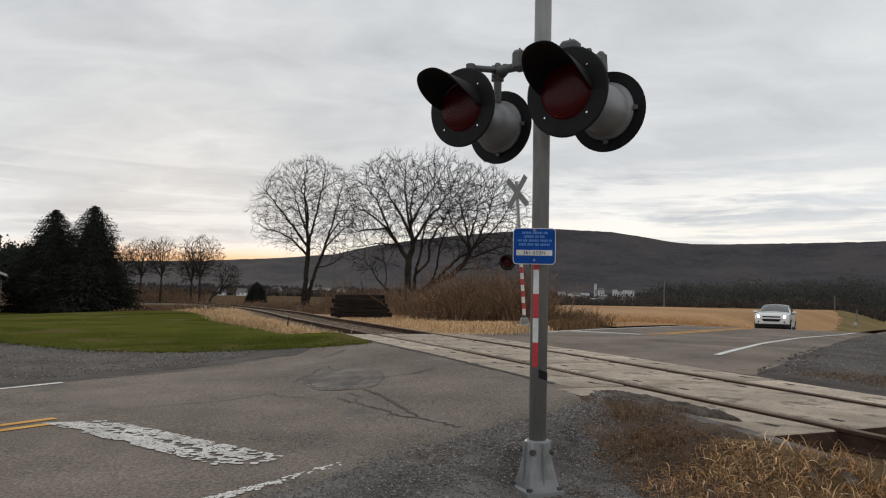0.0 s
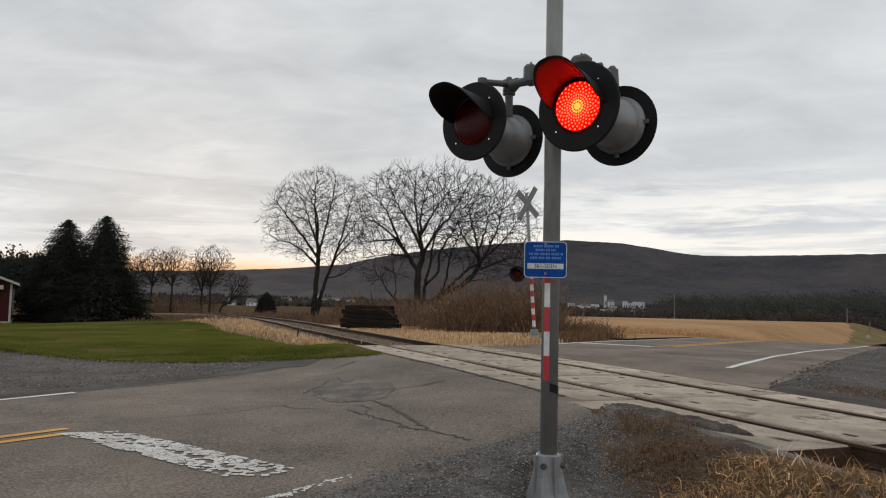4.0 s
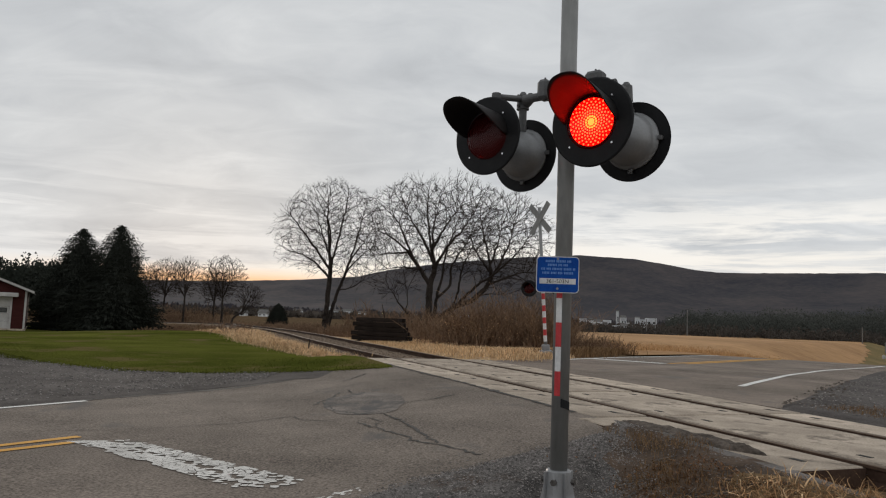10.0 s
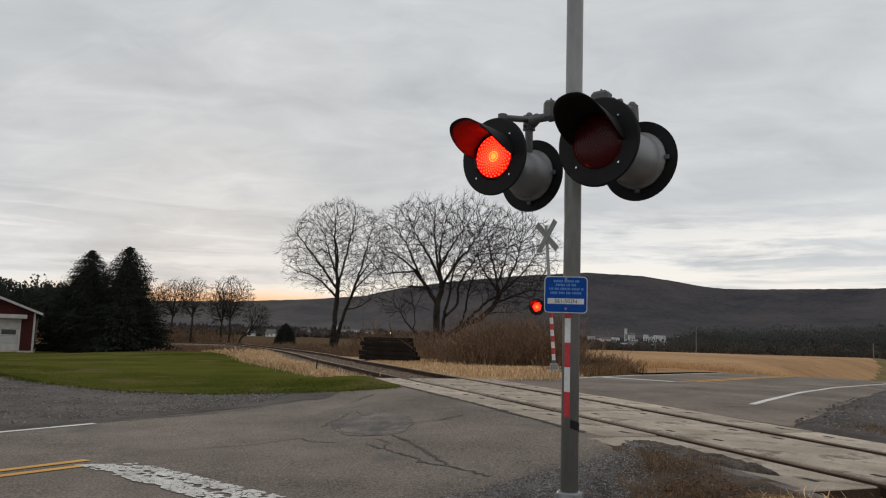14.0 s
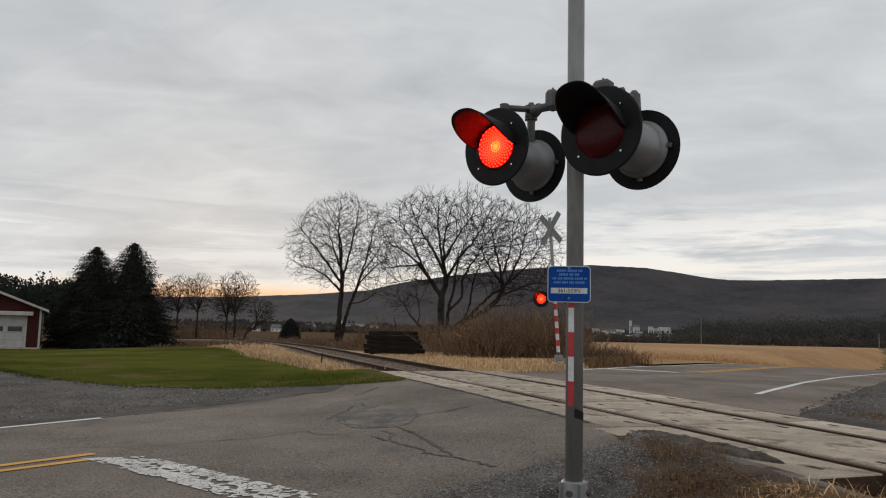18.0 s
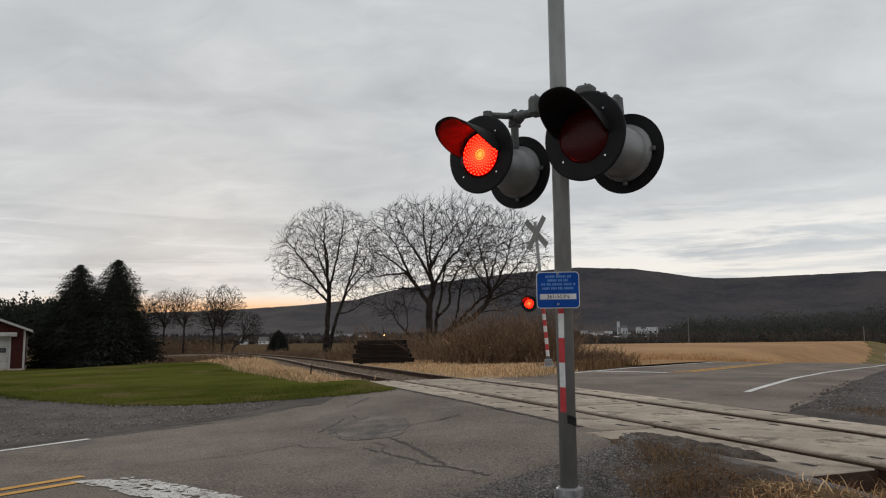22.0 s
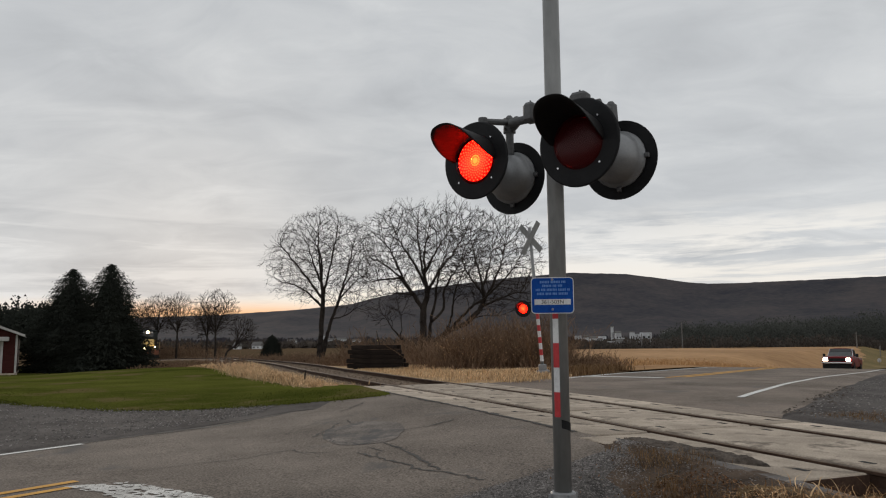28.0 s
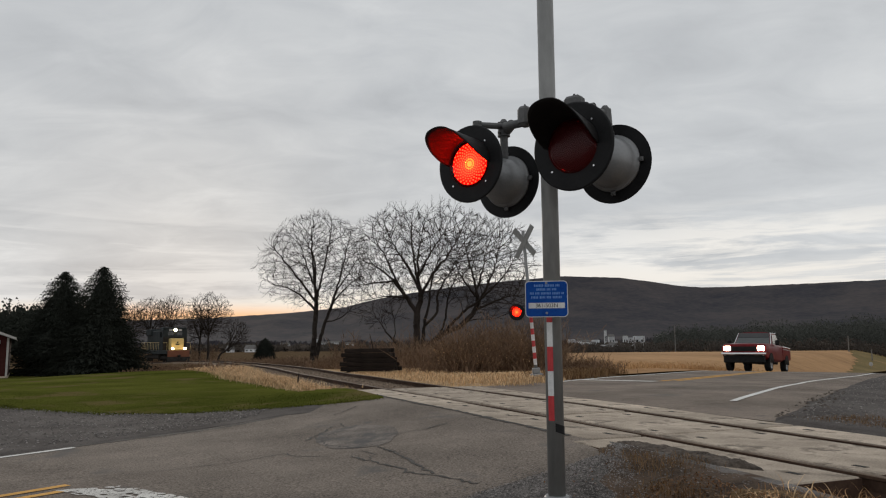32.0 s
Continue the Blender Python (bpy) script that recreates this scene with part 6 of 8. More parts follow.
def suv():
    """It drives along its +x; the origin is on the road under its middle."""
    t = thing("white_suv", pose(18, 42, 0), "white compact sport utility car with grey alloy wheels", "car")

    def ring(zb, w_, belt, wr, roof, crown):
        return [(0, zb), (w_ * 0.86, zb), (w_ * 0.965, zb + 0.10), (w_, zb + 0.30), (w_ * 0.998, (zb + 0.3 + belt) / 2), (w_ * 0.965, belt), ((w_ * 0.965 + wr) / 2 + 0.015, (belt + roof) / 2), (wr, roof - 0.03), (wr * 0.88, roof + 0.01), (wr * 0.45, roof + crown * 0.8), (0, roof + crown)]
    st = [(2.385, ring(0.36, 0.62, 0.74, 0.52, 0.80, 0.02)),
          (2.365, ring(0.31, 0.745, 0.815, 0.65, 0.86, 0.025)),
          (2.30, ring(0.27, 0.825, 0.885, 0.74, 0.925, 0.03)),
          (2.15, ring(0.25, 0.88, 0.955, 0.80, 0.985, 0.035)),
          (1.90, ring(0.24, 0.908, 1.0, 0.835, 1.03, 0.04)),
          (1.43, ring(0.24, 0.920, 1.035, 0.85, 1.07, 0.045)),
          (1.08, ring(0.24, 0.920, 1.055, 0.85, 1.10, 0.045)),
          (0.92, ring(0.24, 0.918, 1.06, 0.84, 1.13, 0.05)),
          (0.50, ring(0.24, 0.918, 1.065, 0.745, 1.38, 0.06)),
          (0.10, ring(0.24, 0.918, 1.075, 0.690, 1.575, 0.055)),
          (-0.20, ring(0.24, 0.918, 1.08, 0.668, 1.63, 0.05)),
          (-0.80, ring(0.24, 0.918, 1.095, 0.66, 1.65, 0.05)),
          (-1.43, ring(0.25, 0.922, 1.12, 0.65, 1.64, 0.045)),
          (-1.85, ring(0.26, 0.915, 1.14, 0.635, 1.61, 0.04)),
          (-2.10, ring(0.29, 0.895, 1.14, 0.615, 1.575, 0.035)),
          (-2.26, ring(0.32, 0.87, 1.10, 0.64, 1.28, 0.02)),
          (-2.37, ring(0.35, 0.83, 1.00, 0.68, 1.07, 0.02)),
          (-2.41, ring(0.38, 0.76, 0.86, 0.64, 0.90, 0.02))]
    body = loft(st, M_PAINT_WHITE, "body", t, "glossy white painted body")
    for sg in (-1, 1):
        o = (0, sg, 0.35)

        def sp(x, f, e=0.012):
            """On the glass side at x: f from belt (0) to roof (1)."""
            for (x1, r1), (x0, r0) in zip(st, st[1:]):
                if x0 <= x <= x1:
                    u = (x1 - x) / (x1 - x0)
                    q = [(a[0] * (1 - u) + b[0] * u, a[1] * (1 - u) + b[1] * u) for a, b in zip(r1, r0)]
                    f *= 2
                    if f <= 1:
                        y_, z_ = q[5][0] + (q[6][0] - q[5][0]) * f, q[5][1] + (q[6][1] - q[5][1]) * f
                    else:
                        y_, z_ = q[6][0] + (q[7][0] - q[6][0]) * (f - 1), q[6][1] + (q[7][1] - q[6][1]) * (f - 1)
                    return (x, sg * (y_ + e), z_)

        def on_side(name, xs, lo, hi, mat, label, e, glass=True, rows_n=4):
            """A skin that hugs the car's flank; lo and hi are its edges by x: shares of the window's height, or heights."""
            vs, fs = [], []
            for x in xs:
                a_, b_ = interp(-x, [(-q[0], q[1]) for q in lo]), interp(-x, [(-q[0], q[1]) for q in hi])
                for r_ in range(rows_n + 1):
                    v_ = a_ + (b_ - a_) * r_ / rows_n
                    vs.append(sp(x, v_, e) if glass else (x, sg * (flank(x, v_) + e), v_))
            for c_ in range(len(xs) - 1):
                for r_ in range(rows_n):
                    k_ = c_ * (rows_n + 1) + r_
                    fs.append((k_, k_ + 1, k_ + rows_n + 2, k_ + rows_n + 1))
            part(name, mesh_of(name, vs, fs, mat, smooth=True), mat, t, label)

        def flank(x, z):
            for (x1, r1), (x0, r0) in zip(st, st[1:]):
                if x0 <= x <= x1:
                    u = (x1 - x) / (x1 - x0)
                    q = [(a[0] * (1 - u) + b[0] * u, a[1] * (1 - u) + b[1] * u) for a, b in zip(r1, r0)]
                    return interp(z, [(p[1], p[0]) for p in q[1:9]])

        def steps(a_, b_, n_):
            return [a_ + (b_ - a_) * k_ / n_ for k_ in range(n_ + 1)]
        on_side("window_surround", steps(0.84, -1.64, 28), [(0.84, 0.015), (-1.64, 0.03)], [(0.84, 0.03), (0.46, 0.53), (0.16, 0.93), (-0.10, 0.98), (-0.80, 0.98), (-1.20, 0.88), (-1.46, 0.46), (-1.64, 0.05)], M_TRIM, "black window surround", 0.006)
        on_side("front_window", steps(0.70, -0.35, 14), [(0.70, 0.07), (-0.35, 0.07)], [(0.70, 0.09), (0.42, 0.45), (0.14, 0.85), (-0.10, 0.91), (-0.35, 0.93)], M_GLASS_CAR, "dark side window", 0.012)
        on_side("rear_window", steps(-0.41, -1.56, 16), [(-0.41, 0.07), (-1.56, 0.10)], [(-0.41, 0.93), (-0.85, 0.92), (-1.16, 0.80), (-1.40, 0.42), (-1.56, 0.12)], M_GLASS_CAR, "dark side window", 0.012)
        on_side("quarter_window", steps(-1.48, -2.09, 10), [(-1.48, 0.86), (-1.80, 0.24), (-2.0, 0.16), (-2.09, 0.24)], [(-1.48, 0.90), (-2.0, 0.90), (-2.09, 0.55)], M_GLASS_CAR, "dark quarter window", 0.008)
        on_side("tail_lamp", steps(-2.02, -2.385, 6), [(-2.02, 1.04), (-2.14, 0.93), (-2.26, 0.90), (-2.385, 0.88)], [(-2.02, 1.13), (-2.14, 1.14), (-2.26, 1.09), (-2.385, 0.98)], M_TAIL, "red tail lamp", 0.010, False)
        for x0, z0, z1 in ((0.82, 0.40, 1.04), (-0.40, 0.40, 1.06), (-1.10, 0.86, 1.08)):
            on_side("door_seam", (x0, x0 - 0.006), [(x0, z0), (x0 - 0.006, z0)], [(x0, z1), (x0 - 0.006, z1)], M_TRIM, "", 0.0022, False, 12)
        for x_ in (-1.43, 1.43):
            arch(t, x_, sg * 0.922, 0.388, 0.362, 0.24)
            wheel(t, x_, sg * 0.828, 0.374, 0.245)
        slab("rocker_trim", [(1.02, sg * 0.905, 0.205), (1.02, sg * 0.932, 0.345), (-1.0, sg * 0.932, 0.365), (-1.0, sg * 0.905, 0.225)], (0, sg, -0.1), M_TRIM, t, "black rocker trim", 0.05)
        slab("door_crease", [(0.86, sg * 0.929, 0.50), (0.86, sg * 0.929, 0.535), (-0.95, sg * 0.930, 0.585), (-0.95, sg * 0.930, 0.55)], (0, sg, 0.2), M_PAINT_WHITE, t, "", 0.02)
        for x_ in (-0.36, -1.26):
            bm = bmesh.new()
            box(bm, x_, sg * 0.925, 0.93 + (0.02 if x_ < -1 else 0), 0.22, 0.035, 0.032, bevel=0.01)
            part("door_handle", bm, M_PAINT_WHITE, t, "white door handle")
        bm = bmesh.new()
        box(bm, 0.62, sg * 1.025, 1.155, 0.13, 0.25, 0.155, Matrix.Rotation(radians(-12 * sg), 4, "Z"), 0.05)
        mir = part("mirror", bm, M_PAINT_WHITE, t, "white door mirror", smooth=True)
        bm = bmesh.new()
        box(bm, 0.64, sg * 0.955, 1.075, 0.12, 0.16, 0.05, bevel=0.015)
        part("mirror_foot", bm, M_TRIM, mir)
        bm = bmesh.new()
        for a_, b_ in (((-0.15, 1.62), (-0.35, 1.675)), ((-0.35, 1.675), (-0.9, 1.705)), ((-0.9, 1.705), (-1.6, 1.69)), ((-1.6, 1.69), (-1.85, 1.62))):
            tube(bm, (a_[0], sg * 0.61, a_[1]), (b_[0], sg * 0.61, b_[1]), 0.019, 0.019, 6)
        part("roof_rail", bm, M_TRIM, t, "dark roof rail")
        lower_ = [(2.385, 0.47, 0.735), (2.375, 0.62, 0.735), (2.32, 0.775, 0.755), (2.17, 0.880, 0.81), (1.96, 0.922, 0.90)]
        upper_ = [(2.375, 0.48, 0.775), (2.352, 0.62, 0.845), (2.285, 0.770, 0.905), (2.12, 0.868, 0.965), (1.90, 0.905, 0.995)]
        vs = [(a_[0] + 0.008, sg * (a_[1] + 0.008), a_[2]) for a_ in lower_ + upper_]
        vs += [(a_[0] - 0.05, sg * (a_[1] - 0.05), a_[2]) for a_ in lower_ + upper_]
        fs = [(i_, i_ + 1, i_ + 6, i_ + 5) for i_ in range(4)] + [(i_, i_ + 1, i_ + 11, i_ + 10) for i_ in range(4)] + [(i_ + 5, i_ + 6, i_ + 16, i_ + 15) for i_ in range(4)] + [(0, 5, 15, 10), (4, 9, 19, 14)]
        part("headlamp", mesh_of("headlamp", vs, fs, M_CLEARLAMP, smooth=True), M_CLEARLAMP, t, "wrap-round clear headlamp glass")
        bm = bmesh.new()
        lathe(bm, [(0.0008, 0.028), (0.075, 0.016), (0.095, -0.012)], 14, Matrix.Translation((2.345, sg * 0.70, 0.815)) @ Vector((0.85, sg * 0.45, 0.1)).to_track_quat("Z", "Y").to_matrix().to_4x4())
        part("lamp_bulb", bm, M_DRL, t, "lit lamp behind the glass")
        bm = bmesh.new()
        lathe(bm, [(0.0008, 0.010), (0.085, 0.010), (0.098, 0.0), (0.098, -0.05)], 18, Matrix.Translation((2.345, sg * 0.715, 0.535)) @ Vector((0.85, sg * 0.5, 0)).to_track_quat("Z", "Y").to_matrix().to_4x4())
        part("fog_recess", bm, M_TRIM, t, "black fog lamp recess")
        bm = bmesh.new()
        lathe(bm, [(0.0008, 0.026), (0.046, 0.024), (0.060, 0.008)], 14, Matrix.Translation((2.345, sg * 0.715, 0.535)) @ Vector((0.85, sg * 0.5, 0)).to_track_quat("Z", "Y").to_matrix().to_4x4())
        part("fog_lamp", bm, M_CHROME, t, "fog lamp with a bright ring")
        slab("mud_flap", [(-1.82, sg * 0.80, 0.12), (-1.82, sg * 0.93, 0.12), (-1.80, sg * 0.93, 0.40), (-1.80, sg * 0.80, 0.40)], (-1, 0, 0), M_TRIM, t, "", 0.01)
    verts, faces = [], []
    rows_ = [(0.88, 1.0), (0.70, 1.0), (0.45, 1.0), (0.24, 1.0), (0.07, 1.0)]
    for x_, _ in rows_:
        for (x1, r1), (x0, r0) in zip(st, st[1:]):
            if x0 <= x_ <= x1:
                u = (x1 - x_) / (x1 - x0)
                q = [(a_[0] * (1 - u) + b_[0] * u, a_[1] * (1 - u) + b_[1] * u) for a_, b_ in zip(r1, r0)]
                line = [(0.97 * q[7][0], q[7][1]), q[8], q[9], q[10]]
                full = line + [(-y_, z_) for y_, z_ in reversed(line[:3])]
                verts += [(x_ + 0.012, y_, z_ + 0.014) for y_, z_ in full]
                break
    for j in range(len(rows_) - 1):
        for i in range(6):
            faces.append((j * 7 + i, j * 7 + i + 1, j * 7 + 8 + i, j * 7 + 7 + i))
    me = mesh_of("windshield", verts, faces, M_SCREEN, smooth=True)
    part("windshield", me, M_SCREEN, t, "raked windshield")
    slab("rear_glass", [(-2.10, -0.56, 1.52), (-2.10, 0.56, 1.52), (-2.27, 0.60, 1.22), (-2.27, -0.60, 1.22)], (-0.85, 0, 0.5), M_GLASS_CAR, t, "tailgate glass", 0.02)
    slab("upper_grille", [(2.390, -0.45, 0.780), (2.390, 0.45, 0.780), (2.374, 0.47, 0.850), (2.374, -0.47, 0.850)], (0.97, 0, 0.2), M_TRIM, t, "black upper grille", 0.04)
    slab("lower_grille", [(2.399, -0.40, 0.560), (2.399, 0.40, 0.560), (2.396, 0.50, 0.70), (2.396, -0.50, 0.70)], (1, 0, 0.05), M_TRIM, t, "black lower grille", 0.04)
    slab("grille_bar", [(2.392, -0.46, 0.715), (2.392, 0.46, 0.715), (2.390, 0.46, 0.765), (2.390, -0.46, 0.765)], (1, 0, 0.1), M_PAINT_WHITE, t, "white grille bar", 0.04)
    slab("badge", [(2.400, -0.11, 0.732), (2.400, 0.11, 0.732), (2.398, 0.13, 0.762), (2.398, -0.09, 0.762)], (1, 0, 0.1), M_CHROME, t, "plain bright badge", 0.02)
    line = [(1.90, 0.922), (2.10, 0.895), (2.24, 0.858), (2.33, 0.795), (2.385, 0.70), (2.402, 0.55), (2.408, 0.0)]
    line += [(x_, -y_) for x_, y_ in reversed(line[:-1])]
    vs = []
    for x_, y_ in line:
        for z_, k_ in ((0.225, 0.965), (0.27, 0.99), (0.40, 1.0), (0.425, 0.99)):
            vs.append((1.2 + (x_ - 1.2) * (k_ * 0.5 + 0.5), y_ * k_, z_))
    fs = [(4 * i_ + q, 4 * i_ + q + 1, 4 * i_ + q + 5, 4 * i_ + q + 4) for i_ in range(len(line) - 1) for q in range(3)]
    part("front_skirt", mesh_of("front_skirt", vs, fs, M_TRIM, smooth=True), M_TRIM, t, "black lower bumper")
    slab("rear_skirt", [(-2.34, -0.74, 0.27), (-2.34, 0.74, 0.27), (-2.42, 0.70, 0.46), (-2.42, -0.70, 0.46)], (-1, 0, -0.2), M_TRIM, t, "black lower rear bumper", 0.10)
    bm = bmesh.new()
    box(bm, 0, 0, 0.25, 4.3, 1.66, 0.16)
    part("underbody", bm, M_TRIM, t)
    # a slightly lower greenhouse
    for ob in t.children_recursive:
        if ob.type == "MESH":
            for v in ob.data.vertices:
                if v.co.z > 1.0:
                    v.co.z = 1.0 + (v.co.z - 1.0) * 0.94
    return t


SUV = suv()


def pickup():
    t = thing("red_pickup", pose(29, 59, 0), "dark red older pickup truck with lit headlamps", "pickup truck")

    def ring(zb, w_, top, crown=0.02):
        return [(0, zb), (w_ * 0.9, zb), (w_ * 0.99, zb + 0.08), (w_, zb + 0.30), (w_ * 0.99, top - 0.08), (w_ * 0.94, top), (w_ * 0.5, top + crown), (0, top + crown)]
    loft([(2.60, ring(0.60, 0.93, 1.12)), (2.52, ring(0.56, 0.96, 1.19)), (2.0, ring(0.50, 0.985, 1.235, 0.03)), (1.2, ring(0.48, 0.99, 1.26, 0.03)), (0.95, ring(0.48, 0.99, 1.27)), (-0.75, ring(0.48, 0.99, 1.25)), (-0.80, ring(0.48, 0.97, 1.23))], M_PAINT_RED, "front_body", t, "dark red hood and cab sides")
    loft([(0.98, [(0, 1.18), (0.86, 1.18), (0.87, 1.22), (0.86, 1.24), (0.4, 1.25), (0, 1.25)]), (0.42, [(0, 1.18), (0.88, 1.18), (0.82, 1.5), (0.70, 1.83), (0.4, 1.86), (0, 1.87)]), (-0.55, [(0, 1.18), (0.88, 1.18), (0.82, 1.5), (0.70, 1.85), (0.4, 1.88), (0, 1.89)]), (-0.80, [(0, 1.18), (0.88, 1.18), (0.80, 1.5), (0.68, 1.80), (0.4, 1.83), (0, 1.84)])], M_PAINT_RED, "cab_roof", t, "dark red cab")
    slab("windshield", [(0.97, -0.78, 1.26), (0.97, 0.78, 1.26), (0.50, 0.66, 1.79), (0.50, -0.66, 1.79)], (0.75, 0, 0.65), M_SCREEN, t, "windshield", 0.02)
    for sg in (-1, 1):
        slab("side_window", [(0.72, sg * 0.868, 1.27), (0.42, sg * 0.76, 1.74), (-0.50, sg * 0.76, 1.76), (-0.58, sg * 0.868, 1.27)], (0, sg, 0.3), M_GLASS_DARK, t, "side window", 0.02)
        for x_ in (-1.72, 1.72):
            arch(t, x_, sg * 0.992, 0.46, 0.38, 0.52)
            wheel(t, x_, sg * 0.85, 0.375, 0.25)
        loft([(-0.86, [(0, 0.60), (0.97, 0.60), (0.985, 0.8), (0.985, 1.0), (0.98, 1.20), (0, 1.20)]), (-2.70, [(0, 0.62), (0.97, 0.62), (0.985, 0.8), (0.985, 1.0), (0.98, 1.18), (0, 1.18)])], M_PAINT_RED, "cargo_bed", t, "dark red cargo bed") if sg > 0 else None
        slab("stripe", [(-0.9, sg * 0.992, 1.10), (-0.9, sg * 0.992, 1.13), (-2.66, sg * 0.992, 1.11), (-2.66, sg * 0.992, 1.08)], (0, sg, 0), M_OFFWHITE, t, "pale side stripe", 0.01)
        bm = bmesh.new()
        box(bm, 2.61, sg * 0.73, 1.0, 0.06, 0.30, 0.21, bevel=0.028)
        part("headlamp", bm, M_HEADLAMP, t, "lit rectangular headlamp")
        bm = bmesh.new()
        box(bm, 2.57, sg * 0.915, 0.99, 0.10, 0.06, 0.18, bevel=0.01)
        part("marker_lamp", bm, M_TAIL, t, "side marker lamp")
        bm = bmesh.new()
        box(bm, 0.80, sg * 1.08, 1.34, 0.10, 0.18, 0.24, bevel=0.03)
        part("mirror", bm, M_TRIM, t, "door mirror")
        bm = bmesh.new()
        tube(bm, (0.985, sg * 0.82, 1.27), (0.47, sg * 0.715, 1.81), 0.020, 0.020, 6)
        tube(bm, (0.47, sg * 0.715, 1.81), (-0.60, sg * 0.72, 1.845), 0.020, 0.020, 6)
        part("drip_rail", bm, M_CHROME, t, "bright drip rail along pillar and roof")
        bm = bmesh.new()
        tube(bm, (-0.86, sg * 0.965, 1.225), (-2.68, sg * 0.965, 1.205), 0.025, 0.025, 6)
        part("bed_rail", bm, M_CHROME, t, "bright rail on the cargo bed")
    slab("sun_visor", [(0.685, -0.70, 1.60), (0.685, 0.70, 1.60), (0.49, 0.67, 1.82), (0.49, -0.67, 1.82)], (0.75, 0, 0.65), M_GLASS_DARK, t, "dark band across the windshield", 0.004)
    bm = bmesh.new()
    box(bm, 2.60, 0, 0.98, 0.06, 1.10, 0.21, bevel=0.015)
    part("grille", bm, M_TRIM, t, "dark grille")
    bm = bmesh.new()
    box(bm, 2.72, 0, 0.765, 0.14, 1.96, 0.085, bevel=0.02)
    part("front_bumper", bm, M_CHROME, t, "chrome front bumper")
    bm = bmesh.new()
    box(bm, 2.58, 0, 0.53, 0.14, 1.80, 0.36, bevel=0.04)
    part("valance", bm, M_TRIM, t, "dark valance")
    bm = bmesh.new()
    box(bm, 0, 0, 0.48, 4.6, 0.9, 0.16)
    part("underframe", bm, M_TRIM, t)
    return t


TRUCK = pickup()


